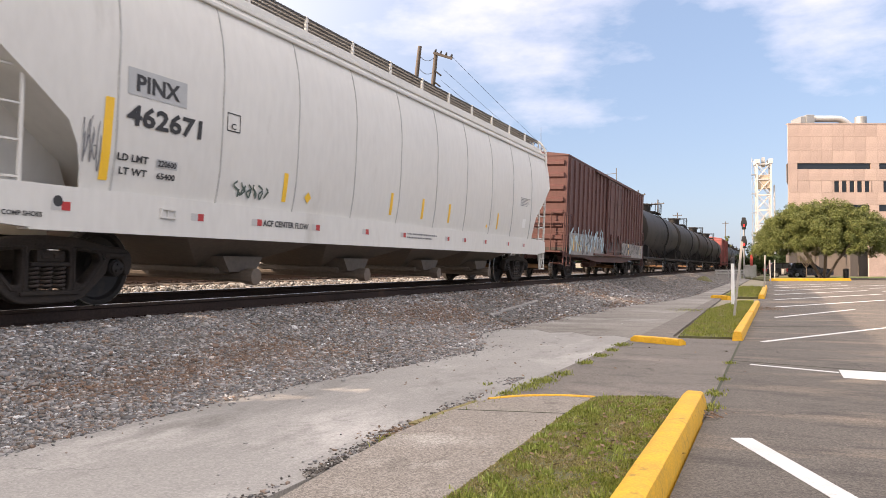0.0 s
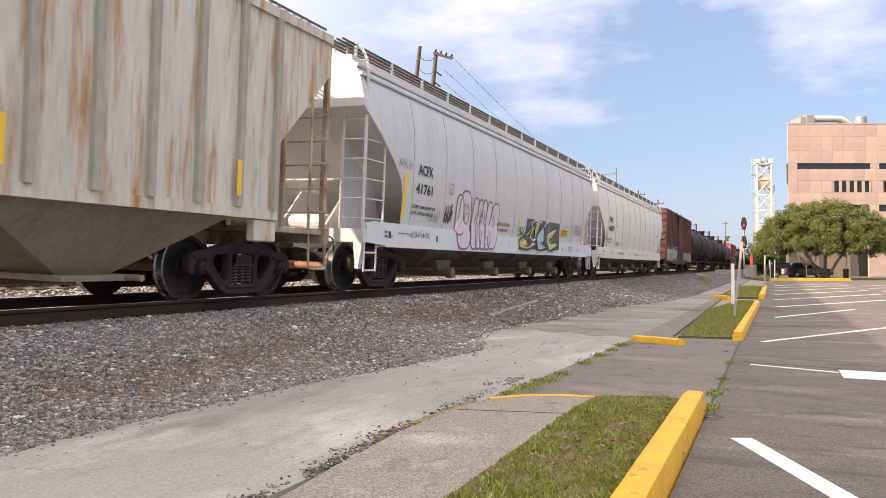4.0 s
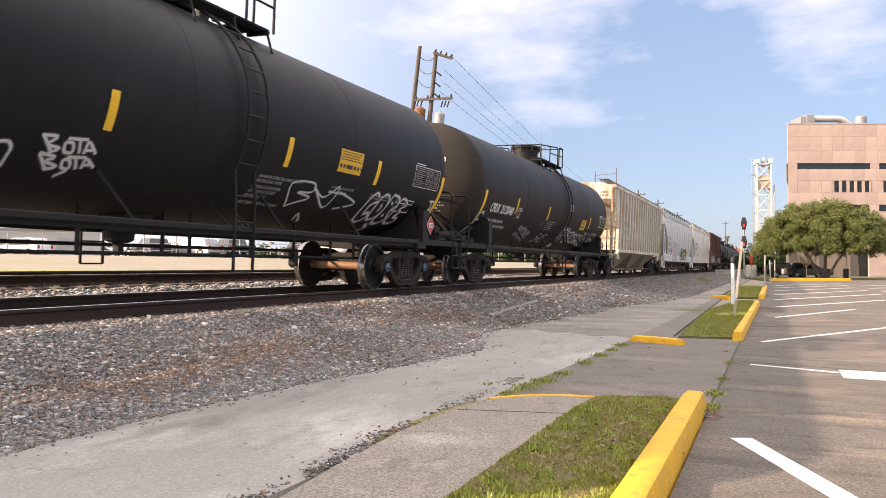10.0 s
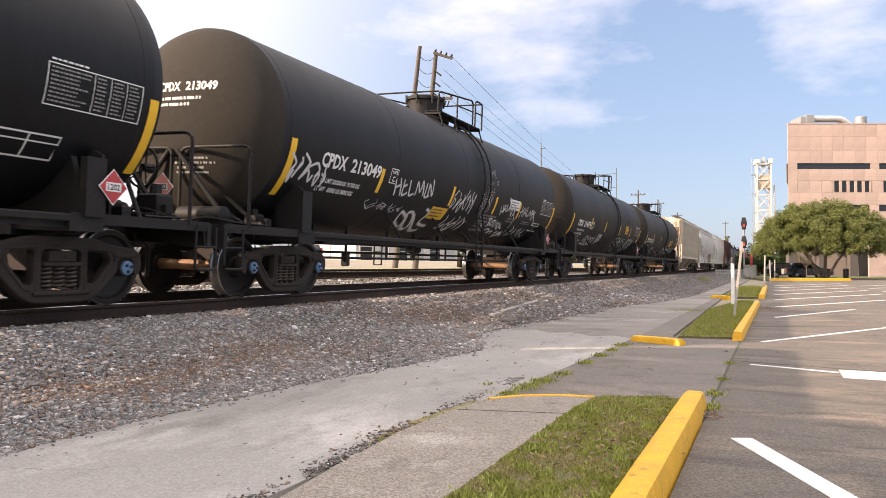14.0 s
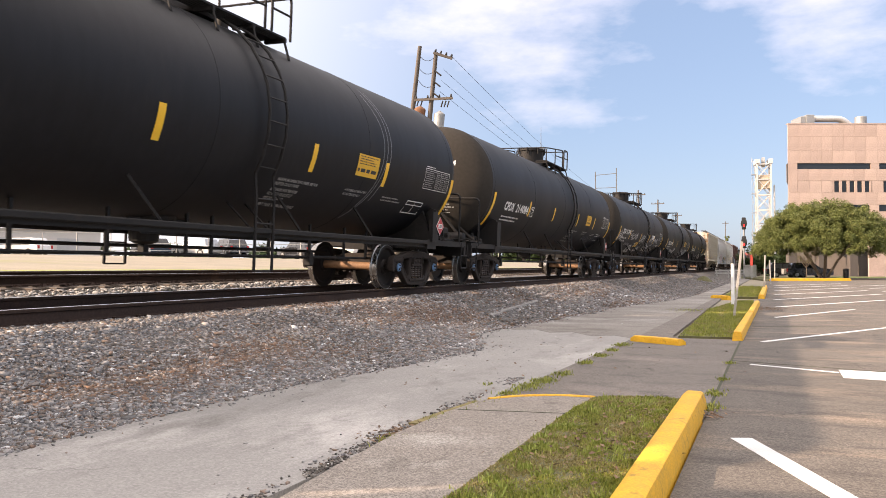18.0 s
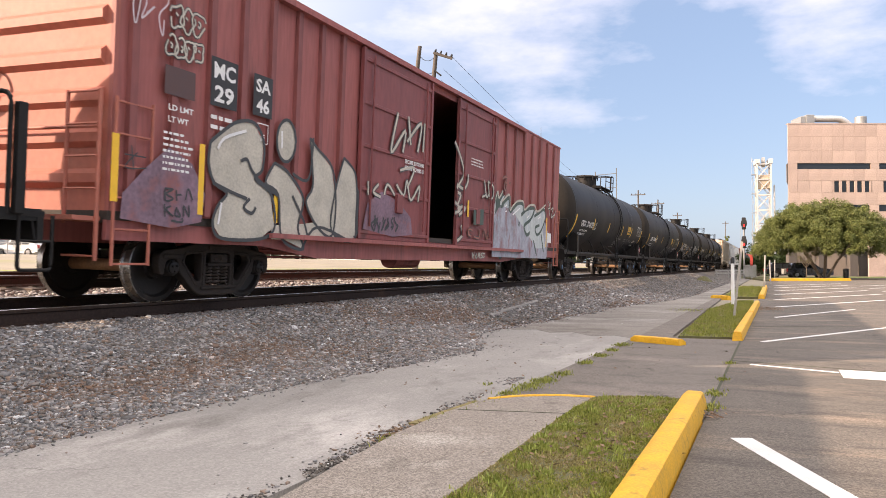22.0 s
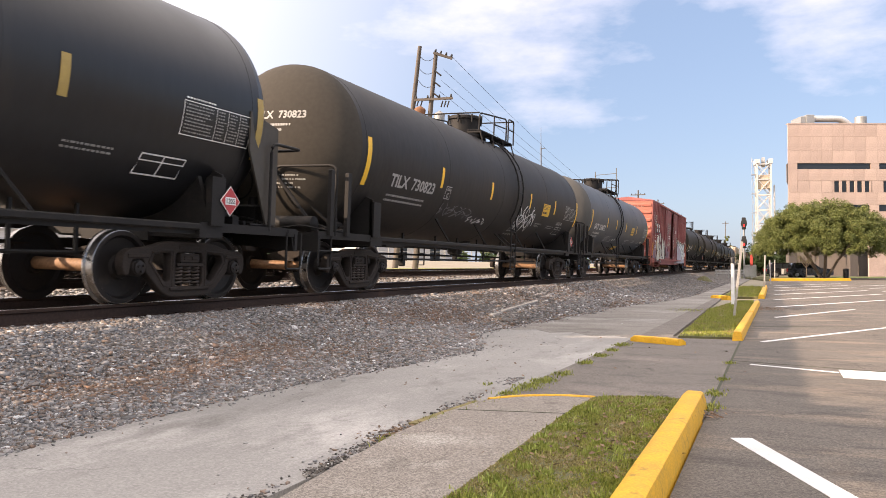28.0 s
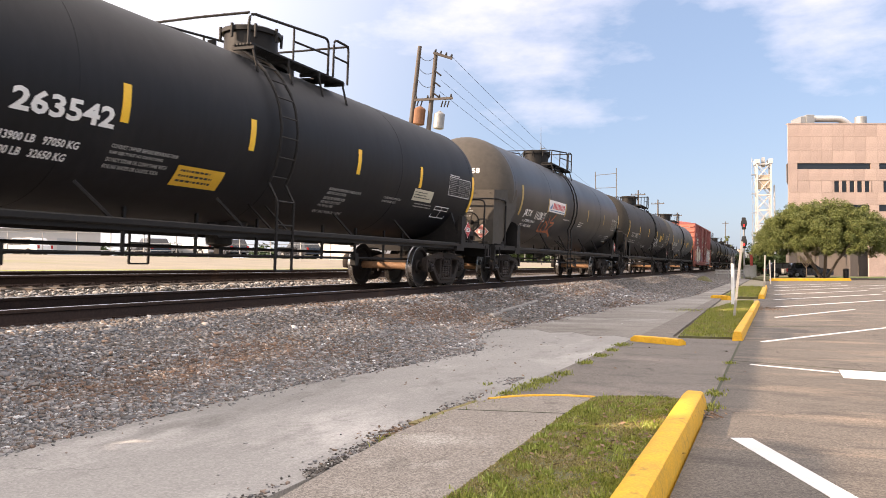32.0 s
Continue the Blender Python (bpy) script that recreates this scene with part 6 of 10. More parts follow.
def utility_pole(x, y, z, h, lean, label, arms=()):
    p = tagged(new("utility_pole"), label, "utility pole", "utility poles")
    p.matrix_basis = pose(x, y, z, 0, lean, 0)
    part("pole", Mesh().lathe([(-0.5, 0.19), (h * 0.5, 0.16), (h, 0.12)], "z", 12), POLE, p, smooth=True)
    for zz, x0, x1, dy, tilt in arms:
        a = part("crossarm", Mesh().box(x0, x1, -0.24, -0.12, -0.07, 0.07), POLE, p, "weathered wooden crossarm", at=pose(0, 0, zz, 0, tilt, dy))
        for i in range(4):
            xx = x0 + 0.1 + (x1 - x0 - 0.2) * i / 3
            part("insulator", Mesh().lathe([(0.07, 0.05), (0.12, 0.07), (0.2, 0.05), (0.26, 0.03)], "z", 8, (xx, -0.18, 0)), BLACK_PART, a)
    return p


utility_pole(-21.2, 42.0, 1.5, 13.26, 7.1, "leaning bare wooden utility pole")
pole2 = utility_pole(-19.84, 42.0, 1.5, 12.74, 6.1, "leaning wooden utility pole with crossarms and transformers", ((12.62, -0.15, 1.05, 20, 12), (9.88, -1.0, 1.35, 10, -6)))
part("transformer", Mesh().lathe([(8.3, 0.22), (8.35, 0.34), (9.25, 0.34), (9.32, 0.28), (9.45, 0.05)], "z", 16, (-0.6, -0.2, 0)), RUST, pole2, "rusty round transformer can", smooth=True)
part("transformer", Mesh().lathe([(8.1, 0.2), (8.15, 0.32), (9.0, 0.32), (9.06, 0.24), (9.2, 0.05)], "z", 16, (0.72, -0.2, 0)), GALV, pole2, "pale grey transformer can", smooth=True)
for z in (11.6, 10.95, 10.3):
    part("standoff", Mesh().tube([(0.1, -0.1, z), (0.55, -0.15, z - 0.3)], 0.05, 6), BLACK_PART, pole2)
for x in (-0.75, -0.5, 0.85, 1.05, 1.25):
    part("cutout", Mesh().tube([(x, -0.2, 9.8), (x - 0.08, -0.22, 9.42)], 0.045, 6), BLACK_PART, pole2, "small black fuse cutout")
wires = []
for k, (z0, x0) in enumerate(((13.9, -17.55), (13.1, -18.0), (12.4, -18.1), (11.75, -18.2))):
    a, b = Vector((x0, 41.9, z0)), Vector((-26.6 + 0.4 * k, 152, z0 - 0.9))
    wires.append(("wire", [a.lerp(b, i / 14) - Vector((0, 0, 1.3 * 4 * (i / 14) * (1 - i / 14))) for i in range(15)], 0.013))
for z in (14.2, 13.4, 12.6):
    a, b = Vector((-19.65, 41.9, z)), Vector((-18.6, 41.9, z - 0.4))
    wires.append(("jumper", [a.lerp(b, i / 6) - Vector((0, 0, 0.3 * 4 * (i / 6) * (1 - i / 6))) for i in range(7)], 0.016))
for nm, w, r in wires:
    part(nm, Mesh().tube(w, r, 4), BLACK_PART, pole2, "thin black overhead cable", at=pole2.matrix_basis.inverted())
utility_pole(-26.6, 152.0, 1.0, 12.5, 0, "distant wooden utility pole", ((11.8, -1.1, 1.1, 0, 0),))
MAST_GREY = mat("mast_grey", (0.12, 0.12, 0.12), 0.6, 0.2, 0.2, 4, 40)
thing("antenna_mast", Mesh().lathe([(0, 0.07), (12.2, 0.06), (12.3, 0.035), (14.2, 0.02)], "z", 8).tube([(0, 0, 12.0), (0.45, 0, 12.05)], 0.035, 5), MAST_GREY, "thin metal antenna mast", "mast", at=pose(-22.0, 77, 1.5))
m = Mesh().tube([(-1.1, 0, 0), (-1.1, 0, 11.0)], 0.05, 6).tube([(1.3, 0, 0), (1.3, 0, 11.3)], 0.05, 6).tube([(-1.1, 0, 10.6), (1.3, 0, 10.7)], 0.04, 6).tube([(-1.1, 0, 9.1), (1.3, 0, 9.1)], 0.035, 6)
thing("pipe_gantry", m, MAST_GREY, "thin pipe gantry frame behind the tracks", "gantry", at=pose(-17.6, 88, 1.2))
for x, y, h in ((-20.5, 130.0, 13.5), (-20.0, 150.0, 13.5), (-17.5, 330.0, 19.0), (-23.0, 210.0, 15)):
    utility_pole(x, y, 0.5, h, 0, "distant wooden utility pole", ((h - 0.8, -1.2, 1.2, 0, 0),))
# ---------------------------------------------------------------- the far side: raised lot, sheds, parked cars
SAND = mat("pale_lot", (0.23, 0.20, 0.15), 0.95, 0, 0.2, 0.5, 12, 0.002, (0.20, 0.20, 0.075), 0.4, 0.16)
m = Mesh()
xs = [(-15.6, 0.90), (-17.5, 0.98), (-24, 1.35), (-34, 1.85), (-48, 2.15), (-140, 2.2)]
ys = [-120, -40, 0, 20, 40, 70, 110, 200, 400]
for y in ys:
    for x, z in xs:
        m.v.append((x, y, z if y < 300 else z * 0.3))
for j in range(len(ys) - 1):
    for i in range(len(xs) - 1):
        m.f.append((j * 6 + i, (j + 1) * 6 + i, (j + 1) * 6 + i + 1, j * 6 + i + 1))
        m.m.append(0)
thing("raised_lot", m, SAND, "pale sunlit gravel lot rising behind the tracks", "ground", kind="structure")
SHED = mat("white_metal", (0.46, 0.45, 0.43), 0.6, 0, 0.05, 1, 12, 0.001, (0.45, 0.42, 0.38), 0.2, 1)
SHED_ROOF = mat("grey_roof", (0.36, 0.37, 0.38), 0.6, 0.2, 0.1, 1, 12)
GLASS_DARK = mat("dark_glass", (0.02, 0.024, 0.028), 0.12, 0, 0.1, 2, 20, 0, None, 0, 1, (1, 1, 1), 0.6)


def shed(x, y, w, d, h, turn, label):
    s = tagged(new("shed"), label, "building", "sheds behind the tracks")
    s.matrix_basis = pose(x, y, 2.1, 0, 0, turn)
    part("wall", Mesh().prism([(-d / 2, -0.2), (d / 2, -0.2), (d / 2, h), (0, h + 1.0), (-d / 2, h)], "x", -w / 2, w / 2), SHED, s)
    m = Mesh()
    for q in (-1, 1):
        m.add([(-w / 2 - 0.3, 0, h + 1.06), (w / 2 + 0.3, 0, h + 1.06), (w / 2 + 0.3, q * (d / 2 + 0.3), h - 0.02), (-w / 2 - 0.3, q * (d / 2 + 0.3), h - 0.02),
               (-w / 2 - 0.3, 0, h + 1.14), (w / 2 + 0.3, 0, h + 1.14), (w / 2 + 0.3, q * (d / 2 + 0.3), h + 0.06), (-w / 2 - 0.3, q * (d / 2 + 0.3), h + 0.06)],
              [(0, 1, 2, 3), (7, 6, 5, 4), (0, 4, 5, 1), (1, 5, 6, 2), (2, 6, 7, 3), (3, 7, 4, 0)])
    part("roof", m, SHED_ROOF, s)
    for i in range(int(w / 4)):
        part("roller_door", Mesh().box(-w / 2 + 1 + 4 * i, -w / 2 + 3.4 + 4 * i, -d / 2 - 0.05, -d / 2 - 0.003, 0, 2.6), SHED_ROOF if i % 2 else GLASS_DARK, s)
    return s


shed(-88, 62, 26, 12, 3.6, 64, "long white metal shed with roller doors")
shed(-98, 14, 22, 12, 3.4, 64, "white metal shed with roller doors")
shed(-66, 128, 24, 12, 4.2, 66, "white metal shed with roller doors")
shed(-98, -40, 24, 12, 3.4, 66, "white metal shed with roller doors")

TYRE = mat("tyre", (0.02, 0.02, 0.02), 0.85, 0, 0.2, 8, 60)
RIM = mat("rim", (0.30, 0.30, 0.30), 0.35, 0.8, 0.1, 8, 60)
HEADLIGHT = mat("headlight", (0.62, 0.62, 0.60), 0.15, 0, 0.05)
TAILLIGHT = mat("taillight", (0.35, 0.02, 0.02), 0.2, 0, 0.05)


def suv(x, y, z, turn, paint, door_paint, label, long=4.9, tall=1.72):
    """A parked sport utility vehicle; its nose points to its own +y."""
    c = tagged(new("parked_suv"), label, "car", "parked cars")
    c.matrix_basis = pose(x, y, z, 0, 0, turn)
    L = long / 2
    prof = [(-L, 0.45), (-L + 0.05, 1.0), (-L + 0.35, 1.05), (-L + 0.62, tall - 0.06), (-L + 0.9, tall), (0.35, tall), (1.15, 1.12), (L - 0.25, 1.0), (L, 0.78), (L, 0.4), (1.9, 0.32), (-1.9, 0.32)]
    m = Mesh()
    n = len(prof)
    for s in (-1, 1):
        m.v += [(s * (0.95 if z_ < 1.06 else 0.78), y_, z_) for y_, z_ in prof]
    m.f += [tuple(range(n)), tuple(range(n, 2 * n))[::-1]] + [(i, n + i, n + (i + 1) % n, (i + 1) % n) for i in range(n)]
    m.m += [0] * len(m.f)
    part("body", m, paint, c, smooth=True)
    for s in (-1, 1):
        for a, b in ((-1.55, -0.75), (-0.68, 0.1), (0.16, 0.78)):
            q = 0.0 if b < 0.5 else 0.42
            part("side_window", Mesh().add([(s * 0.945, a, 1.10), (s * 0.945, b, 1.10), (s * 0.80, b - q, tall - 0.1), (s * 0.80, a, tall - 0.1)], [(0, 1, 2, 3)]), GLASS_DARK, c)
        for a, b in ((-0.85, 0.1), (0.14, 1.1)):
            part("door", Mesh().box(min(s * 0.952, s * 0.965), max(s * 0.952, s * 0.965), a, b, 0.42, 1.05), door_paint, c)
        for yy in (-1.45, 1.45):
            w = part("wheel", Mesh().lathe([(-0.12, 0.2), (-0.12, 0.36), (-0.08, 0.38), (0.08, 0.38), (0.12, 0.36), (0.12, 0.2)], "x", 20), TYRE, c, at=pose(s * 0.87, yy, 0.38))
            part("rim", Mesh().lathe([(-0.03, 0.22), (0.125, 0.22), (0.14, 0.08)], "x", 14), RIM, w, at=pose(0, 0, 0, 0, 0, 0 if s > 0 else 180))
        part("headlight", Mesh().box(s * 0.72 - 0.16, s * 0.72 + 0.16, L - 0.16, L + 0.01, 0.72, 0.88), HEADLIGHT, c)
        part("taillight", Mesh().box(s * 0.8 - 0.1, s * 0.8 + 0.1, -L - 0.01, -L + 0.1, 0.75, 1.05), TAILLIGHT, c)
    part("windscreen", Mesh().add([(-0.76, 1.13, 1.16), (0.76, 1.13, 1.16), (0.66, 0.47, tall - 0.06), (-0.66, 0.47, tall - 0.06)], [(0, 1, 2, 3)]), GLASS_DARK, c)
    return c


CAR_BLACK = mat("car_black", (0.012, 0.012, 0.014), 0.25, 0, 0.1, 2, 20, coat=0.6)
CAR_WHITE = mat("car_white", (0.68, 0.68, 0.67), 0.3, 0, 0.05, 2, 20, coat=0.6)
CAR_SILVER = mat("car_silver", (0.36, 0.37, 0.38), 0.3, 0.4, 0.05, 2, 20, coat=0.6)
R23 = radians(23.24)


def seen(right, ahead):
    """A place given across and along the line of sight of the standing viewer."""
    return right * math.cos(R23) - ahead * math.sin(R23), right * math.sin(R23) + ahead * math.cos(R23)


for right, ahead, turn, p, q, lb in ((39.4, 88.0, -100, CAR_BLACK, CAR_WHITE, "black and white patrol sport utility vehicle"), (41.0, 86.5, -96, CAR_BLACK, CAR_BLACK, "black sport utility vehicle")):
    x, y = seen(right, ahead)
    suv(x, y, 0, turn + 23, p, q, lb + " parked beyond the lot")
rc = random.Random(8)
for i, (right, ahead) in enumerate(((-42, 68), (-38.0, 69.5), (-27.0, 71), (-23.2, 72), (-20.5, 73.5), (-14.0, 75), (-46, 66))):
    x, y = seen(right, ahead)
    p = (CAR_BLACK, CAR_WHITE, CAR_BLACK, CAR_SILVER, CAR_BLACK, CAR_BLACK, CAR_SILVER)[i]
    suv(x, y, 2.16 if x < -44 else 2.05, 60 + 40 * rc.random(), p, p, "dark car parked on the raised lot behind the tracks")
m = Mesh()
vy = [-60 + 10 * i for i in range(22)]
for y in vy:
    for x, z in ((-16.4, 0.955), (-17.5, 0.99), (-19.6, 1.115), (-20.8, 1.185)):
        m.v.append((x + 0.5 * math.sin(y * 0.31), y, z + 0.012))
for j in range(len(vy) - 1):
    for i in range(3):
        m.f.append((j * 4 + i, (j + 1) * 4 + i, (j + 1) * 4 + i + 1, j * 4 + i + 1))
        m.m.append(0)
thing("track_verge", m, mat("dry_verge", (0.23, 0.235, 0.05), 0.95, 0, 0.35, 1.2, 30, 0.01, (0.27, 0.23, 0.14), 0.45, 0.6), "yellowing grass verge behind the far track", "ground", kind="structure")
fence = tagged(new("chain_fence"), "low chain-link fence behind the raised lot", "fence")
for i in range(26):
    x, y = seen(-36 + 1.9 * i, 44.5 + 0.45 * i)
    part("post", Mesh().lathe([(1.7, 0.035), (3.45, 0.035)], "z", 6), GALV, fence, at=pose(x, y, 0))
a, b = seen(-36, 44.5), seen(-36 + 1.9 * 25, 44.5 + 0.45 * 25)
for z in (2.3, 2.75, 3.4):
    part("wire", Mesh().tube([(*a, z), (*b, z)], 0.018, 4), GALV, fence)

# ---------------------------------------------------------------- lift-bridge tower
TOWER_WHITE = mat("tower_white", (0.46, 0.46, 0.455), 0.6, 0, 0.08, 1, 12, 0, (0.38, 0.33, 0.27), 0.25, 0.6)
tow = tagged(new("lift_tower"), "white steel lattice lift tower in the distance", "tower")
tow.matrix_basis = pose(-2.6, 260, 0, 0, 0, 8)
W, Ht = 2.0, 33.3
for sx in (-1, 1):
    for sy in (-1, 1):
        part("leg", Mesh().box(sx * W - 0.22, sx * W + 0.22, sy * W - 0.22, sy * W + 0.22, 0, Ht), TOWER_WHITE, tow)
for lev in range(7):
    z0, z1 = lev * Ht / 7, (lev + 1) * Ht / 7
    for s in (-1, 1):
        for p, q in (((-W, s * W, z0), (W, s * W, z1)), ((W, s * W, z0), (-W, s * W, z1)), ((s * W, -W, z0), (s * W, W, z1)), ((s * W, W, z0), (s * W, -W, z1))):
            part("brace", Mesh().tube([p, q], 0.12, 4), TOWER_WHITE, tow)
        part("girt", Mesh().box(-W, W, s * W - 0.2, s * W + 0.2, z1 - 0.3, z1), TOWER_WHITE, tow)
        part("girt", Mesh().box(s * W - 0.2, s * W + 0.2, -W, W, z1 - 0.3, z1), TOWER_WHITE, tow)
part("counterweight", Mesh().box(-1.8, 1.8, -1.7, 1.7, 25.6, 29.8), mat("counterweight", (0.40, 0.33, 0.25), 0.85, 0, 0.2, 1, 10), tow, "brown concrete counterweight")
part("machine_house", Mesh().box(-2.5, -1.3, -2.5, 2.5, Ht, Ht + 1.4).box(1.3, 2.5, -2.5, 2.5, Ht, Ht + 1.4), TOWER_WHITE, tow)
part("sheave", Mesh().lathe([(-0.4, 0.3), (-0.4, 1.6), (0.4, 1.6), (0.4, 0.3)], "x", 24, (0, 0, Ht + 0.6)), GALV, tow, "large sheave wheel")
m = Mesh()
for i in range(5):
    z = 6 + 6 * i
    m.box(-W - 1.5, -W, -1.0, 1.0, z, z + 0.15)
    m.tube([(-W - 1.4, -0.9, z), (-W - 1.4, -0.9, z + 5.6)], 0.06, 4).tube([(-W - 0.4, -0.9, z), (-W - 1.4, -0.9, z + 5.6)], 0.06, 4)
part("stair", m, GALV, tow, "caged stair on the tower's side")
part("mast_pipe", Mesh().lathe([(0, 0.3), (Ht * 0.8, 0.25)], "z", 8, (W + 1.2, 0, 0)), TOWER_WHITE, tow)

# ---------------------------------------------------------------- the pink panel building
PANEL = mat("pink_panel", (0.47, 0.355, 0.305), 0.8, 0, 0.20, 0.5, 8, 0.002, (0.33, 0.245, 0.21), 0.35, 0.35, rnd=0.08)
# dark tone paints the shade behind and under the panels, columns included
RECESS_SHADE = mat("recess_shade", (0.10, 0.085, 0.075), 0.8, 0, 0.15, 1, 10)
bld = tagged(new("office_building"), "pink stone-panelled office block with few windows and a roof duct", "building")
bx_, by_ = seen(45.2, 100.0)
bld.matrix_basis = pose(bx_, by_, 0, 0, 0, 23.24)
BW = 38.0
SC = 100.0 / 1360
zz = lambda v: 1.3 + (472 - v) * SC
xx = lambda u: (u - 1398.5) * SC
part("core", Mesh().prism([(0.3, 0.62), (BW, 0.62), (BW, 26), (13.5, 26)], "z", 7.2, zz(219)), RECESS_SHADE, bld)
part("core", Mesh().box(11.5, BW, 0.62, 26, 0, 7.2), RECESS_SHADE, bld, "ground-floor core")
pan = [Mesh().box(0.006, 1.13, 0, 0.10, 0.006, h - 0.006, 0, 0.012).data("panel", PANEL) for h in (1.0,)]


def panels(u0, u1, v0, v1, deep=0.0):
    """A row of stone panels between two edges of the face, each its own slab."""
    x0, x1, z0, z1 = xx(u0), xx(u1), zz(v1), zz(v0)
    n = max(1, round((x1 - x0) / 1.45))
    w = (x1 - x0) / n
    me = once(("panel", round(w, 3), round(z1 - z0, 3)), lambda: Mesh().box(0.007, w - 0.007, 0, 0.12, 0.007, z1 - z0 - 0.007, 0, 0.008).data("panel", PANEL))
    for i in range(n):
        part("panel", me, None, bld, at=pose(x0 + i * w, 0.40 + deep, z0))


END = 1398.5 + BW / SC
for v0, v1 in ((218, 240), (240, 266), (266, 288), (340, 362)):
    panels(1398.5, END, v0, v1)
panels(1398.5, 1415, 288, 340)
panels(1415, END, 298.5, 319)
panels(1415, 1479, 319, 340)
panels(1546, 1568, 319, 340), panels(1635, END, 319, 340)
for u0 in (1546, 1690, 1830):
    panels(u0, u0 + 15, 288, 298.5)
panels(1398.5, 1498, 362, 374), panels(1543, 1560, 362, 374), panels(1700, END, 362, 374)
panels(1398.5, END, 374, 392)
for i in range(6):
    u0 = 1479 + 13.6 * i
    panels(u0 - 3.2, u0 + 1.6, 319, 340)
for i in range(5):
    for base in (1480.6, 1568.0):
        u0 = base + 13.6 * i if base < 1500 else 1569 + 13.4 * i
        part("window", Mesh().box(xx(u0 + 1.5), xx(u0 + 9), 0.56, 0.60, zz(338.5), zz(320.5)), GLASS_DARK, bld, "narrow dark window")
for u0, u1, v0, v1 in ((1415, 1546, 288.5, 298), (1561, 1690, 288.5, 298), (1498, 1543, 362.5, 373.5), (1560, 1700, 362.5, 373.5)):
    part("window_strip", Mesh().box(xx(u0), xx(u1), 0.57, 0.61, zz(v1), zz(v0)), GLASS_DARK, bld, "recessed dark window strip")
part("overhang", Mesh().prism([(0.0, zz(288)), (0.0, zz(326)), (-0.14, zz(322)), (-0.16, zz(290))], "y", 0.42, 0.6), RECESS_SHADE, bld)
part("ceiling_slab", Mesh().prism([(0.2, 0.5), (BW, 0.5), (BW, 26), (13.4, 26)], "z", zz(392) - 0.35, zz(392)), RECESS_SHADE, bld)
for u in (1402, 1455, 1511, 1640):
    part("column", Mesh().box(xx(u), xx(u) + 1.0, 0.9, 1.9, 0, zz(392)), RECESS_SHADE, bld, "dark square column")
part("ground_wall", Mesh().box(xx(1540), BW, 0.30, 0.6, 0, zz(392)), PANEL, bld)
part("roof_edge", Mesh().box(-0.05, BW, 0.36, 0.9, zz(218), zz(216.5)), PANEL, bld)
xd = lambda u, d: (u - 784) / 1360 * (100.0 + d) - 45.2
zd = lambda v, d: 1.3 + (472 - v) * (100.0 + d) / 1360
part("roof_unit", Mesh().box(xd(1420, 2), xd(1432, 2), 2, 5, zz(219), zd(205, 2), 0, 0.05), GALV, bld)
part("roof_unit", Mesh().box(xd(1430, 1.8), xd(1444, 1.8), 1.8, 5.2, zz(219), zd(202, 1.8), 0, 0.05), GALV, bld)
part("duct", Mesh().tube(bend([(xd(1444, 3), 3, zd(210, 3)), (xd(1492, 3), 3, zd(210, 3)), (xd(1506, 3), 3, zd(222, 3))], 1.2, 5), 0.45, 16), mat("duct_metal", (0.62, 0.60, 0.56), 0.4, 0.6, 0.1, 1, 8), bld, "round silver roof duct", smooth=True)
part("roof_drum", Mesh().lathe([(zz(219), 0.75), (zd(207, 3), 0.75), (zd(206, 3), 0.6)], "z", 18, (xd(1526, 3), 3, 0)), GALV, bld, smooth=True)

# ---------------------------------------------------------------- island kerb, trees
x0, y0 = seen(29.2, 68.6)
x1, y1 = seen(36.6, 69.2)
kerb("kerb", 0, 0, math.hypot(x1 - x0, y1 - y0), 0.3, 0.24, "yellow kerb round the tree island", across=((x0, y0), (x1, y1)))
isl = [seen(29.2, 68.7), seen(36.6, 69.3), seen(43, 84), seen(33, 84)]
slab("tree_island", isl, -0.1, 0.12, SOIL, "earth and leaf litter of the tree island", "ground")
slab("far_verge", [seen(28.0, 84.5), seen(90, 84.5), seen(90, 98), seen(28, 98)], -0.1, 0.02, mat("verge_grass", (0.10, 0.13, 0.035), 0.95, 0, 0.3, 2, 30, 0.01), "grass verge before the building", "ground")

BARK = mat("bark", (0.16, 0.125, 0.095), 0.95, 0, 0.3, 4, 30, 0.01)


def leaf_mat(name, a, b):
    m = bpy.data.materials.new(name)
    m.use_nodes = True
    n, l = m.node_tree.nodes, m.node_tree.links
    geo_, ramp, bs = n.new("ShaderNodeNewGeometry"), n.new("ShaderNodeMix"), n["Principled BSDF"]
    ramp.data_type = "RGBA"
    ramp.inputs[6].default_value, ramp.inputs[7].default_value = (*a, 1), (*b, 1)
    l.new(geo_.outputs["Random Per Island"], ramp.inputs[0]), l.new(ramp.outputs[2], bs.inputs["Base Color"])
    bs.inputs["Roughness"].default_value, bs.inputs["Specular IOR Level"].default_value = 0.6, 0.3
    bs.inputs["Transmission Weight"].default_value = 0.0
    return m


LEAF = leaf_mat("leaf_green", (0.070, 0.095, 0.024), (0.19, 0.205, 0.062))
LEAF_DARK = leaf_mat("leaf_dark", (0.02, 0.04, 0.012), (0.06, 0.09, 0.025))


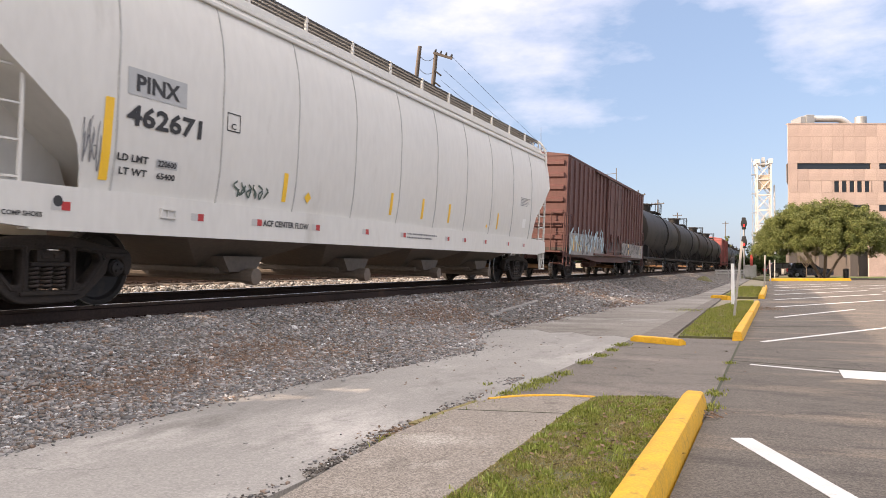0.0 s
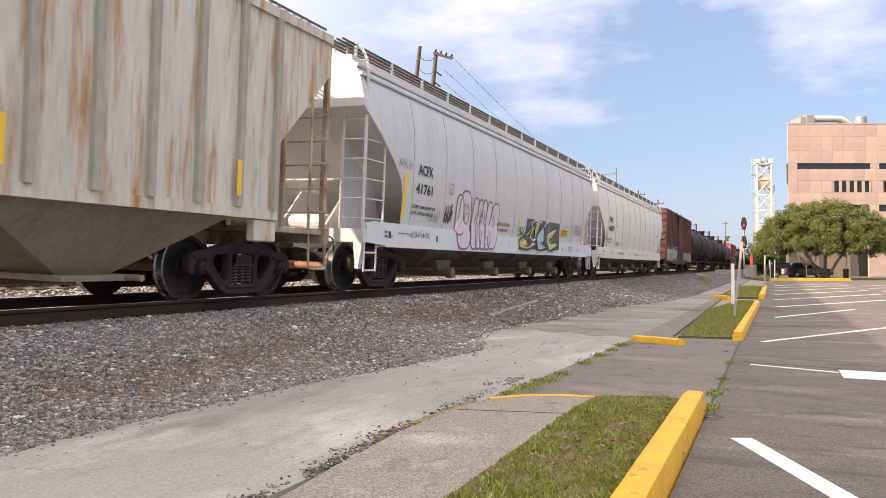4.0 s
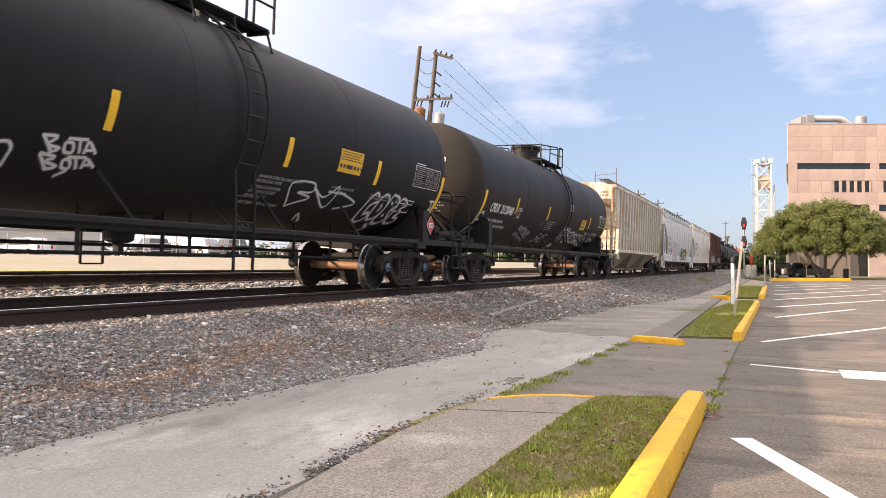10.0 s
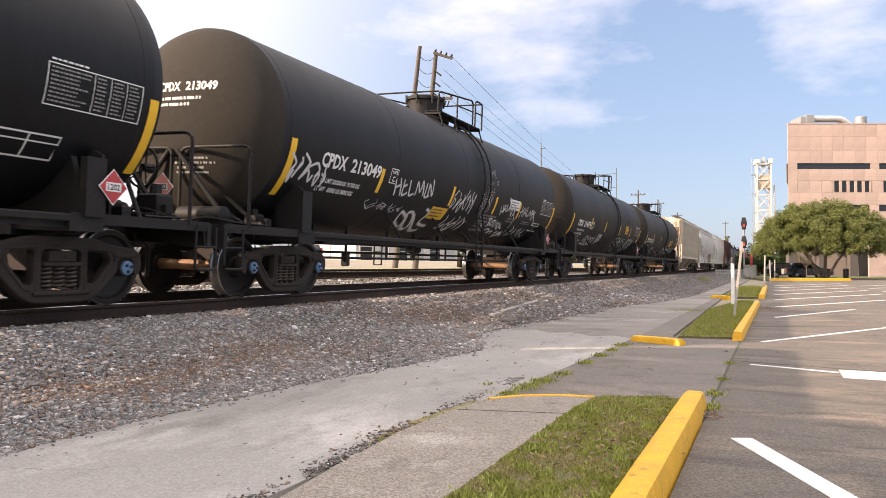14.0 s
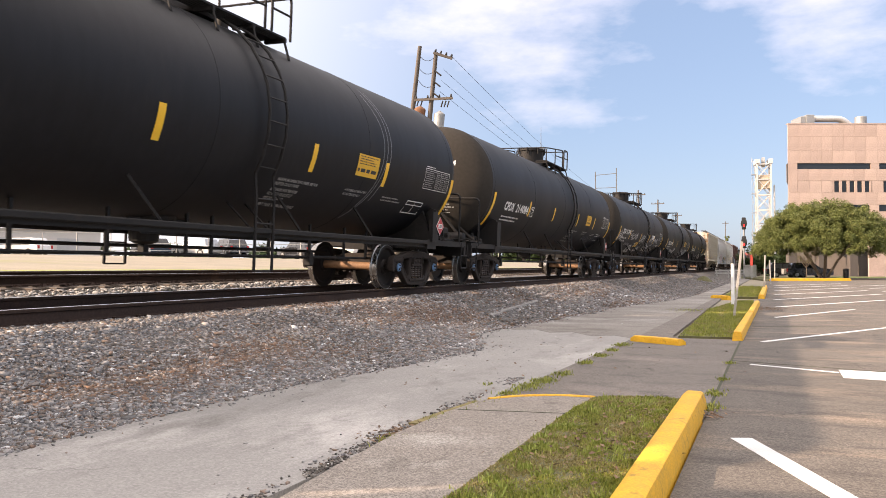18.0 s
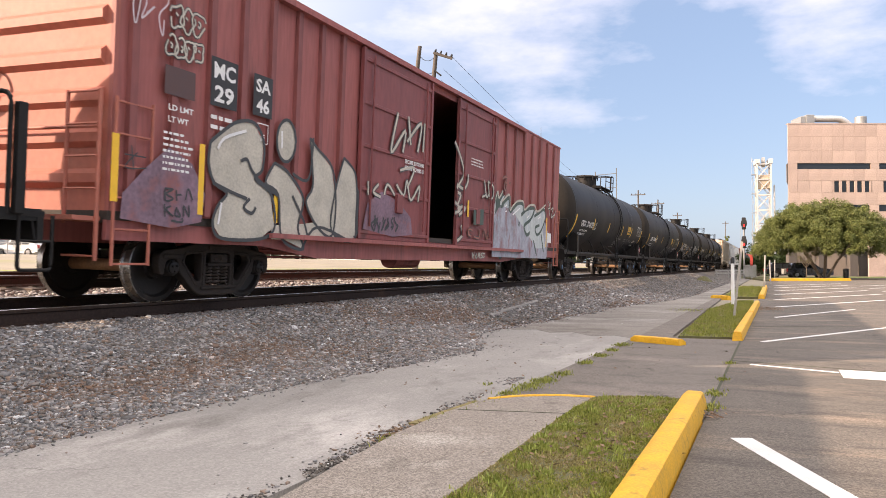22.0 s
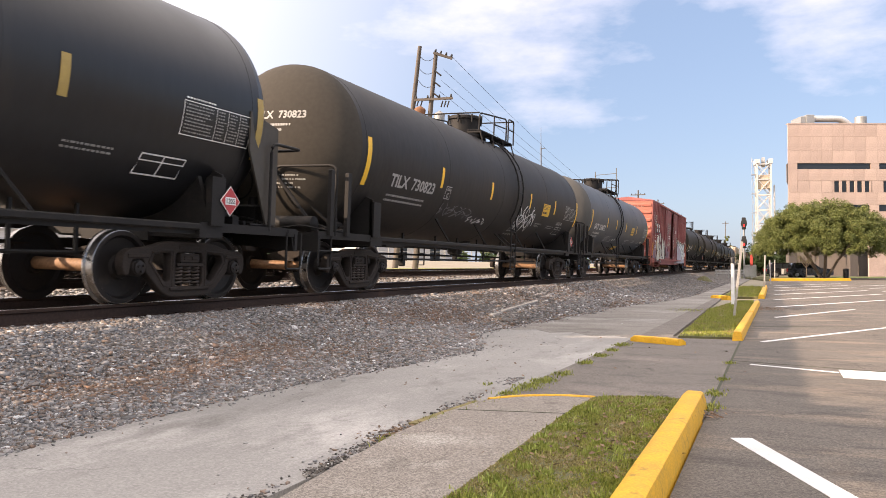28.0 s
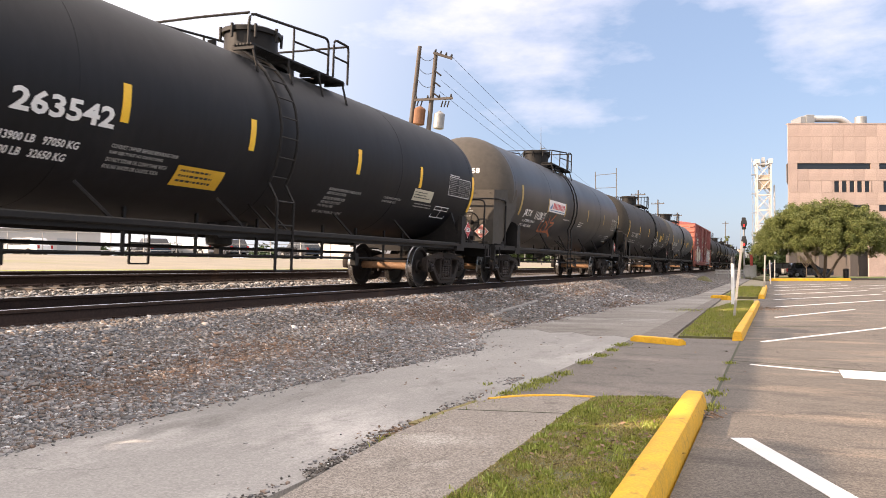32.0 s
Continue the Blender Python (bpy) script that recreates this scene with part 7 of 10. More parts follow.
def leaf_cloud(spots, count, size, rng):
    """Small folded leaf sprays scattered round the given spots (place, radius)."""
    m = Mesh()
    for _ in range(count):
        c, r = spots[rng.randrange(len(spots))]
        while True:
            d = Vector((rng.uniform(-1, 1), rng.uniform(-1, 1), rng.uniform(-1, 1)))
            if d.length < 1:
                break
        p = Vector(c) + d * r * (0.55 + 0.45 * d.length)
        s = size * rng.uniform(0.6, 1.5)
        u = Vector((rng.gauss(0, 1), rng.gauss(0, 1), rng.gauss(0, 0.6))).normalized()
        v = u.cross(Vector((rng.gauss(0, 0.5), rng.gauss(0, 0.5), 1))).normalized()
        w = u.cross(v)
        o = len(m.v)
        m.v += [tuple(p - u * s), tuple(p + v * s * 0.45 + w * s * 0.2), tuple(p + u * s), tuple(p - v * s * 0.45 + w * s * 0.2)]
        m.f += [(o, o + 1, o + 2), (o, o + 2, o + 3)]
        m.m += [0, 0]
    return m


def limb(m, a, b, r0, r1, rng, sag=0.3):
    a, b = Vector(a), Vector(b)
    pts = [a.lerp(b, i / 5) + Vector((rng.uniform(-1, 1), rng.uniform(-1, 1), 0)) * sag * 0.3 + Vector((0, 0, sag * math.sin(math.pi * i / 5))) for i in range(6)]
    pts[0] = a
    m.tube(pts, r0, 7, r_end=r1)
    return pts


def spreading_tree(x, y, z, w, h, low, count, label, leaf=LEAF, size=0.092, seed=3):
    rng = random.Random(seed)
    t = tagged(new("tree"), label, "tree", "trees")
    t.matrix_basis = pose(x, y, z)
    wood, spots = Mesh(), []
    for k in range(5):
        a = 1.257 * k + rng.uniform(-0.3, 0.3)
        base = (0.25 * math.cos(a), 0.25 * math.sin(a), -0.1)
        mid = (0.22 * w * math.cos(a), 0.22 * w * math.sin(a), h * 0.52)
        limb(wood, base, mid, 0.15, 0.09, rng, 0.2)
        for j in range(4):
            b = a + rng.uniform(-0.7, 0.7)
            rr = rng.uniform(0.32, 0.46) * w
            tip = (rr * math.cos(b), rr * math.sin(b), h * rng.uniform(0.5, 0.78))
            limb(wood, mid, tip, 0.08, 0.025, rng, 0.3)
    for _ in range(1000):
        a, rr = rng.uniform(0, 6.283), math.sqrt(rng.random())
        top = low + (h - low) * math.sqrt(max(0.0, 1 - rr ** 2.4)) * rng.uniform(0.78, 1.0)
        bot = low + 0.9 - 1.1 * rr ** 2 + 0.4 * rng.random()
        zz_ = bot + (top - bot) * (1 - 0.75 * rng.random() ** 1.6)
        spots.append(((0.5 * w * rr * math.cos(a), 0.5 * w * rr * math.sin(a), zz_), rng.uniform(0.35, 0.62) * w / 13))
    part("trunk", wood, BARK, t, "several leaning grey-brown stems", smooth=True)
    part("crown", leaf_cloud(spots, count, size, rng), leaf, t, "broad rounded crown of small leaves")
    return t


x, y = seen(39.6, 80.0)
spreading_tree(x, y, 0.1, 13.6, 8.0, 2.5, 210000, "broad spreading tree with several stems in a kerbed island")
rng = random.Random(12)
x, y = seen(36.6, 77.5)
sap = tagged(new("sapling"), "small nearly bare tree with thin twigs", "tree", "trees")
sap.matrix_basis = pose(x, y, 0.1)
m = Mesh().tube([(0, 0, 0), (0.05, 0, 0.9), (0, 0.05, 1.7)], 0.05, 7, r_end=0.04)
for k in range(26):
    a, h0 = rng.uniform(0, 6.28), rng.uniform(1.0, 1.7)
    l0 = rng.uniform(0.8, 2.0)
    m.tube([(0, 0, h0), (0.45 * l0 * math.cos(a), 0.45 * l0 * math.sin(a), h0 + 0.5 * l0), (0.75 * l0 * math.cos(a + 0.2), 0.75 * l0 * math.sin(a + 0.2), h0 + 1.1 * l0)], 0.025, 4, r_end=0.006)
part("trunk", m, BARK, sap)
part("crown", leaf_cloud([((0, 0, 2.6), 1.5)], 420, 0.07, rng), LEAF, sap, "sparse yellowish leaves")


def bush(x, y, z, w, h, count, label, seed, leaf=LEAF_DARK, size=0.2):
    rng = random.Random(seed)
    b = tagged(new("bush"), label, "bush", "bushes")
    b.matrix_basis = pose(x, y, z)
    spots = []
    for _ in range(26):
        a, rr = rng.uniform(0, 6.28), math.sqrt(rng.random())
        spots.append(((0.5 * w * rr * math.cos(a), 0.3 * w * rr * math.sin(a), h * (0.15 + 0.7 * rng.random() * math.sqrt(1 - 0.6 * rr * rr))), 0.17 * w * rng.uniform(0.6, 1.1)))
    m = Mesh()
    for k in range(6):
        m.tube([(0.1 * k - 0.25, 0, -0.1), (0.25 * w * math.cos(k), 0.2 * w * math.sin(k), h * 0.6)], 0.06, 5, r_end=0.02)
    part("trunk", m, BARK, b)
    part("crown", leaf_cloud(spots, count, size, rng), leaf, b)
    return b


for i, (right, ahead, w, h) in enumerate(((45.8, 112, 5.0, 4.8), (48.6, 118, 6, 4.2), (52.0, 122, 7, 4.2), (56, 125, 7, 4), (62, 128, 9, 5), (69, 130, 10, 5.5), (76, 132, 10, 6))):
    x, y = seen(right, ahead)
    bush(x, y, 0, w, h, 3500, "dark green shrub behind the signal", 40 + i)
x, y = -15.4, 300.0
bush(x, y, 0, 3.2, 15.5, 2500, "vine-covered pole far along the tracks", 77, LEAF, 0.3)
for i in range(16):
    a = radians(-62 + 9.0 * i)
    bush(330 * math.sin(a) * (1.0), 40 + 330 * math.cos(a) * 0.9 if abs(a) > 0.2 else 420, 0, 46, rc.uniform(7, 11), 2600, "distant line of trees on the horizon", 100 + i, LEAF_DARK, 1.5)
can = tagged(new("litter_bin"), "dark cylindrical litter bin beside the tree", "litter bin")
x, y = seen(41.4, 79)
can.matrix_basis = pose(x, y, 0.1)
part("body", Mesh().lathe([(0, 0.25), (0.8, 0.28)], "z", 14), SIGNAL_BLACK, can)
part("lid", Mesh().lathe([(0.8, 0.3), (0.9, 0.3), (1.0, 0.12)], "z", 14), SIGNAL_BLACK, can)
# ---------------------------------------------------------------- ballast stones, grass, litter (countless small things)
CHIP_V = [(-1, -1, -1), (1, -1, -1), (1, 1, -1), (-1, 1, -1), (-1, -1, 1), (1, -1, 1), (1, 1, 1), (-1, 1, 1)]
CHIP_F = [(0, 2, 1), (0, 3, 2), (4, 5, 6), (4, 6, 7), (0, 1, 5), (0, 5, 4), (1, 2, 6), (1, 6, 5), (2, 3, 7), (2, 7, 6), (3, 0, 4), (3, 4, 7)]


def stones(name, xy, zs, size, m, label, seed):
    """Many crushed stones in one mesh: jagged, flattened, turned at random."""
    g = np.random.default_rng(seed)
    n = len(xy)
    v = 0.72 * np.array(CHIP_V)[None] + g.uniform(-0.42, 0.42, (n, 8, 3))
    size = np.zeros(n) + size
    s = size[:, None, None] * g.lognormal(0, 0.36, (n, 1, 1)) * np.stack([g.uniform(0.8, 1.5, n), g.uniform(0.6, 1.0, n), g.uniform(0.32, 0.62, n)], 1)[:, None]
    v = v * s
    a, b = g.uniform(0, 2 * np.pi, n), g.normal(0, 0.45, n)
    y, z = v[..., 1] * np.cos(b)[:, None] - v[..., 2] * np.sin(b)[:, None], v[..., 1] * np.sin(b)[:, None] + v[..., 2] * np.cos(b)[:, None]
    x = v[..., 0] * np.cos(a)[:, None] - y * np.sin(a)[:, None]
    y = v[..., 0] * np.sin(a)[:, None] + y * np.cos(a)[:, None]
    v = np.stack([x + xy[:, :1], y + xy[:, 1:2], z + (zs + 0.4 * size * g.uniform(0, 2, n))[:, None]], -1).reshape(-1, 3)
    f = (np.array(CHIP_F)[None] + 8 * np.arange(n)[:, None, None]).reshape(-1, 3)
    me = bpy.data.meshes.new(name)
    me.vertices.add(len(v)), me.loops.add(f.size), me.polygons.add(len(f))
    me.vertices.foreach_set("co", v.astype(np.float32).ravel())
    me.loops.foreach_set("vertex_index", f.astype(np.int32).ravel())
    me.polygons.foreach_set("loop_start", np.arange(0, f.size, 3, dtype=np.int32))
    me.materials.append(m)
    me.update(calc_edges=True)
    return tagged(new(name, me), label, "ballast stones", kind="stuff")


def stone_mat(name, cols):
    m = bpy.data.materials.new(name)
    m.use_nodes = True
    n, l = m.node_tree.nodes, m.node_tree.links
    geo_, ramp, bs = n.new("ShaderNodeNewGeometry"), n.new("ShaderNodeValToRGB"), n["Principled BSDF"]
    ramp.color_ramp.interpolation = "CONSTANT"
    while len(ramp.color_ramp.elements) < len(cols):
        ramp.color_ramp.elements.new(0.5)
    for i, (p, c) in enumerate(cols):
        ramp.color_ramp.elements[i].position, ramp.color_ramp.elements[i].color = p, (*c, 1)
    nz, mu, mr = n.new("ShaderNodeTexNoise"), n.new("ShaderNodeMix"), n.new("ShaderNodeMapRange")
    nz.inputs["Scale"].default_value = 45
    mr.inputs[3].default_value, mr.inputs[4].default_value = 0.6, 1.35
    sc = n.new("ShaderNodeVectorMath")
    sc.operation = "SCALE"
    co = n.new("ShaderNodeTexCoord")
    l.new(co.outputs["Object"], nz.inputs["Vector"]), l.new(nz.outputs[0], mr.inputs[0])
    l.new(geo_.outputs["Random Per Island"], ramp.inputs[0]), l.new(ramp.outputs[0], sc.inputs[0]), l.new(mr.outputs[0], sc.inputs["Scale"])
    l.new(sc.outputs[0], bs.inputs["Base Color"])
    bs.inputs["Roughness"].default_value = 0.85
    return m


GREY_STONES = stone_mat("grey_stones", [(0.0, (0.131, 0.129, 0.129)), (0.2, (0.213, 0.209, 0.209)), (0.42, (0.308, 0.297, 0.287)), (0.6, (0.176, 0.146, 0.125)), (0.74, (0.366, 0.351, 0.337)), (0.86, (0.250, 0.184, 0.144)), (0.965, (0.620, 0.620, 0.620))])
BROWN_STONES = stone_mat("brown_stones", [(0.0, (0.139, 0.101, 0.078)), (0.25, (0.195, 0.132, 0.100)), (0.45, (0.165, 0.152, 0.146)), (0.62, (0.215, 0.132, 0.088)), (0.8, (0.267, 0.235, 0.209)), (0.95, (0.513, 0.452, 0.408))])
PALE_STONES = stone_mat("pale_stones", [(0.0, (0.216, 0.209, 0.202)), (0.3, (0.302, 0.288, 0.274)), (0.6, (0.173, 0.144, 0.122)), (0.8, (0.396, 0.382, 0.360))])
g_ = np.random.default_rng(21)


def scatter(n, x0, x1, y0, y1, power=1.0):
    x = g_.uniform(x0, x1, n)
    return np.stack([x, y0 + (y1 - y0) * g_.uniform(0, 1, n) ** power], 1)


def edge_at(y):
    return np.array([bed_edge(q) for q in y])


bed_z = np.vectorize(z_bed)
heap_z = np.vectorize(bed_top)
pts = np.concatenate([scatter(88000, -7.2, -4.2, 2.6, 8.5), scatter(52000, -7.2, -4.0, 8.5, 16), scatter(30000, -7.2, -3.2, 16, 34, 0.9)])
pts = pts[pts[:, 1] > -0.72 * pts[:, 0] - 0.2]
pts = pts[pts[:, 0] < edge_at(pts[:, 1]) + np.abs(g_.normal(0, 0.035, len(pts)))]
rusty = np.array([noise.noise((p[0] * 1.3, p[1] * 0.4, 7.7)) for p in pts]) * 0.8 + 0.50 * np.exp(-((pts[:, 0] + 6.2) / 0.4) ** 2 - ((pts[:, 1] - 12.5) / 4.5) ** 2) + g_.normal(0, 0.26, len(pts)) > 0.36
for sel, m, nm in ((~rusty, GREY_STONES, "grey"), (rusty, BROWN_STONES, "rust-brown")):
    stones("ballast_stone", pts[sel], heap_z(pts[sel][:, 0], pts[sel][:, 1]), 0.0138 + 0.0115 * np.clip((pts[sel][:, 1] - 8) / 16, 0, 1), m, "loose %s crushed ballast stones beside the rail" % nm, 5)
FAR_STONES = stone_mat("far_stones", [(0.0, (0.10, 0.098, 0.098)), (0.25, (0.165, 0.158, 0.155)), (0.5, (0.225, 0.21, 0.198)), (0.68, (0.15, 0.115, 0.092)), (0.85, (0.28, 0.265, 0.25))])
pts = scatter(42000, -7.35, -3.2, 30, 75, 1.2)
pts = pts[pts[:, 0] < edge_at(pts[:, 1]) + np.abs(g_.normal(0, 0.15, len(pts)))]
stones("ballast_stone", pts, heap_z(pts[:, 0], pts[:, 1]), 0.024, FAR_STONES, "loose grey ballast stones farther along the track", 6)
pts = scatter(17000, -11.2, -9.4, 3, 32, 1.1)
stones("ballast_stone", pts, bed_z(pts[:, 0]), 0.026, PALE_STONES, "pale sunlit ballast stones between the two tracks", 7)
pts = scatter(2000, -8.8, -7.5, 3, 20)
stones("ballast_stone", pts, bed_z(pts[:, 0]), 0.03, BROWN_STONES, "ballast stones between the rails", 8)
yy_ = g_.uniform(2.5, 30, 700)
pts = np.stack([edge_at(yy_) + np.abs(g_.normal(0, 0.16, 700)), yy_], 1)
yy_ = 3.2 + 5.5 * g_.random(1500) ** 0.8
clump = np.array([noise.noise((1.7, q * 1.6, 0.2)) for q in yy_]) + g_.normal(0, 0.15, len(yy_)) > -0.02
side = np.stack([-2.70 - np.abs(g_.normal(0, 0.08, len(yy_))), yy_], 1)[clump]
pts = np.concatenate([pts, side, scatter(100, -4.7, -2.8, 3.6, 24), np.stack([g_.normal(-3.9, 0.5, 30), g_.uniform(9.5, 13, 30)], 1)])
stones("loose_grit", pts, np.full(len(pts), -0.012), 0.010, GREY_STONES, "loose grit and chips scattered on the concrete", 9)
DARK_CHIPS = stone_mat("dark_chips", [(0.0, (0.076, 0.068, 0.061)), (0.4, (0.136, 0.122, 0.109)), (0.75, (0.221, 0.196, 0.170)), (0.92, (0.330, 0.308, 0.275))])
yy_ = 3.2 + 3.6 * g_.random(1300)
clump = np.array([noise.noise((4.7, q * 2.3, 0.2)) for q in yy_]) + g_.normal(0, 0.12, len(yy_)) > 0.0
pts = np.stack([-2.66 - np.abs(g_.normal(0, 0.06, len(yy_))), yy_], 1)[clump]
stones("broken_chip", pts, np.full(len(pts), -0.008), 0.009, DARK_CHIPS, "dark broken chips along the footpath's edge", 19)


def blades(name, spots, height, m, label, seed, lean=0.5):
    """Grass blades in one mesh, each a bent tapering strip."""
    g = np.random.default_rng(seed)
    n = len(spots)
    h = height * g.lognormal(0, 0.35, n)
    a, w = g.uniform(0, 2 * np.pi, n), 0.0035 + 0.0035 * g.random(n)
    la, le = g.uniform(0, 2 * np.pi, n), lean * g.random(n)
    d, s = np.stack([np.cos(la), np.sin(la)], 1), np.stack([np.cos(a), np.sin(a)], 1)
    p = spots[:, :2]
    rows = []
    for f, k in ((0, 1.0), (0.55, 0.8), (1.0, 0.06)):
        c = p + d * (le * h * f ** 1.6)[:, None]
        for q in (-1, 1):
            rows.append(np.concatenate([c + q * s * (w * k)[:, None], (spots[:, 2] + h * f * (1 - 0.3 * le * f))[:, None]], 1))
    v = np.stack(rows, 1).reshape(-1, 3)
    f = (np.array([(0, 1, 3, 2), (2, 3, 5, 4)])[None] + 6 * np.arange(n)[:, None, None]).reshape(-1, 4)
    me = bpy.data.meshes.new(name)
    me.vertices.add(len(v)), me.loops.add(f.size), me.polygons.add(len(f))
    me.vertices.foreach_set("co", v.astype(np.float32).ravel())
    me.loops.foreach_set("vertex_index", f.astype(np.int32).ravel())
    me.polygons.foreach_set("loop_start", np.arange(0, f.size, 4, dtype=np.int32))
    me.materials.append(m)
    me.update(calc_edges=True)
    return tagged(new(name, me), label, "grass", kind="stuff")


def in_poly(pts, poly):
    ok = np.zeros(len(pts), bool)
    for (xa, ya), (xb, yb) in zip(poly, poly[1:] + poly[:1]):
        if ya != yb:
            ok ^= ((pts[:, 1] < ya) != (pts[:, 1] < yb)) & (pts[:, 0] < xa + (pts[:, 1] - ya) * (xb - xa) / (yb - ya))
    return ok


LAWN = leaf_mat("lawn", (0.105, 0.138, 0.020), (0.36, 0.37, 0.085))
STRAW = leaf_mat("straw", (0.38, 0.32, 0.15), (0.20, 0.165, 0.055))
for poly, n, hh, y_lo, y_hi in ((GRASS_SOIL_1, 210000, 0.017, 3.3, 8.0), (GRASS_SOIL_2, 90000, 0.035, 14, 31), (GRASS_SOIL_3, 26000, 0.07, 34, 52)):
    q = scatter(n, -2.1, -0.3, y_lo, y_hi)
    q = q[in_poly(q, poly)]
    dens = np.array([noise.noise((p[0] * 6.5, p[1] * 6.5, 0.5)) for p in q])
    q = q[dens + g_.normal(0, 0.30, len(q)) > -0.40]
    q = np.concatenate([q, np.full((len(q), 1), 0.03)], 1)
    dry = np.array([noise.noise((p[0] * 3.2, p[1] * 2.6, 4.4)) for p in q]) + g_.normal(0, 0.34, len(q)) > (0.17 if y_lo < 10 else 0.42)
    tall = hh * (0.75 + 1.1 * np.clip(np.array([noise.noise((p[0] * 4.5, p[1] * 4.5, 8.1)) for p in q]), -0.3, 0.9))
    blades("grass", q[~dry], tall[~dry], LAWN, "short patchy green grass beside the kerb", 3)
    blades("grass", q[dry], hh * 0.7, STRAW, "dry straw-coloured blades among the grass", 4, 0.9)
q = []
for _ in range(46):
    cx, cy, n = g_.uniform(-1.58, -0.86), g_.uniform(3.6, 7.5), int(g_.integers(30, 90))
    q.append(np.stack([g_.normal(cx, 0.035, n), g_.normal(cy, 0.05, n), np.full(n, 0.03)], 1))
blades("grass_tuft", np.concatenate(q), 0.036, leaf_mat("fresh_grass", (0.16, 0.21, 0.03), (0.38, 0.42, 0.11)), "longer fresh green tufts in the grass strip", 12, 0.8)
q = []
for cx, cy, r, n in ((-2.45, 8.0, 0.08, 300), (-2.40, 8.5, 0.07, 340), (-2.34, 9.1, 0.06, 160), (-2.50, 7.5, 0.06, 160), (-2.33, 10.3, 0.05, 180), (-2.32, 11.2, 0.06, 240), (-2.31, 12.0, 0.05, 200), (-2.30, 12.9, 0.07, 260), (-2.9, 8.0, 0.03, 24),
                     (-0.55, 8.3, 0.05, 130), (-0.55, 7.5, 0.05, 160), (-0.545, 9.4, 0.03, 90), (-0.54, 11.0, 0.03, 90), (-2.62, 5.2, 0.05, 160), (-2.58, 6.0, 0.05, 200), (-2.52, 6.7, 0.06, 200), (-2.3, 24.0, 0.3, 300)):
    q.append(np.stack([g_.normal(cx, r, n), g_.normal(cy, r * 1.8, n), np.full(n, 0.0)], 1))
blades("weed_tuft", np.concatenate(q), 0.027, LAWN, "weeds growing out of joints in the concrete", 11, 0.9)
DEAD_LEAF = leaf_mat("dead_leaf", (0.10, 0.06, 0.035), (0.24, 0.15, 0.09))
lit = Mesh()
rl = random.Random(31)
for cx, cy, r, n, z in ((-1.15, 5.4, 0.22, 170, 0.045), (-1.1, 6.7, 0.2, 90, 0.045), (-0.50, 7.05, 0.05, 40, 0.01), (-0.2, 25.5, 0.35, 500, 0.01), (-2.9, 9.0, 0.8, 40, -0.01), (-2.66, 5.4, 0.14, 160, 0.0), (-3.2, 12.5, 0.9, 40, -0.01), (-1.2, 11.0, 0.6, 14, 0.0)):
    for _ in range(n):
        p = Vector((rl.gauss(cx, r), rl.gauss(cy, r * 1.7), z + rl.random() * 0.02))
        s, a = rl.uniform(0.012, 0.03), rl.uniform(0, 6.28)
        u, v = Vector((math.cos(a), math.sin(a), rl.uniform(-0.4, 0.4))), Vector((-math.sin(a), math.cos(a), rl.uniform(-0.4, 0.4)))
        lit.add([p - u * s, p + v * s * 0.5, p + u * s, p - v * s * 0.5 + Vector((0, 0, 0.006))], [(0, 1, 2), (0, 2, 3)])
thing("leaf_litter", lit, DEAD_LEAF, "dry brown leaves blown onto the concrete", "leaf litter", kind="stuff")
# ---------------------------------------------------------------- lettering, stripes and graffiti on the cars
TAG_WHITE = mat("spray_white", (0.62, 0.62, 0.62), 0.7, 0, 0.15, 6, 40)
TAG_GREY = mat("spray_grey", (0.16, 0.16, 0.17), 0.7, 0, 0.15, 6, 40)
TAG_DARK = mat("spray_dark", (0.05, 0.055, 0.06), 0.7, 0, 0.15, 6, 40)
TAG_PINK = mat("spray_pink", (0.60, 0.52, 0.55), 0.7, 0, 0.08, 6, 40)
TAG_YELLOW = mat("spray_yellow", (0.48, 0.43, 0.13), 0.7, 0, 0.15, 6, 40)
TAG_BLUE = mat("spray_blue", (0.33, 0.46, 0.52), 0.7, 0, 0.15, 6, 40)
TAG_CREAM = mat("spray_cream", (0.48, 0.45, 0.38), 0.7, 0, 0.2, 3, 30)
TAG_PALE = mat("spray_pale", (0.50, 0.54, 0.53), 0.7, 0, 0.2, 3, 30, 0, (0.24, 0.34, 0.42), 0.42, 1.6, (1, 2.0, 0.5))
TAG_GREEN = mat("spray_green", (0.07, 0.10, 0.085), 0.7, 0, 0.2, 6, 40)
TAG_ORANGE = mat("spray_orange", (0.42, 0.13, 0.05), 0.7, 0, 0.2, 6, 40)
TAG_VIOLET = mat("spray_violet", (0.20, 0.13, 0.17), 0.8, 0, 0.3, 2, 20, 0, (0.27, 0.095, 0.085), 0.6, 2.5)
WORN_PRINT = mat("worn_print", (0.30, 0.30, 0.29), 0.6, 0, 0.1, 8, 60)
DARK_GROUND = mat("dark_sprayed_ground", (0.09, 0.095, 0.10), 0.75, 0, 0.35, 2, 20, 0, (0.26, 0.26, 0.26), 0.35, 1.2)
OVERSPRAY = mat("overspray", (0.085, 0.085, 0.088), 0.75, 0, 0.35, 10, 60)
TAG_FADED = mat("spray_faded", (0.33, 0.13, 0.10), 0.7, 0, 0.2, 6, 40)
SIGN_WHITE = mat("sign_white", (0.74, 0.74, 0.73), 0.4, 0, 0.04)
SIGN_RED = mat("sign_red_letters", (0.55, 0.04, 0.06), 0.4, 0, 0.04)
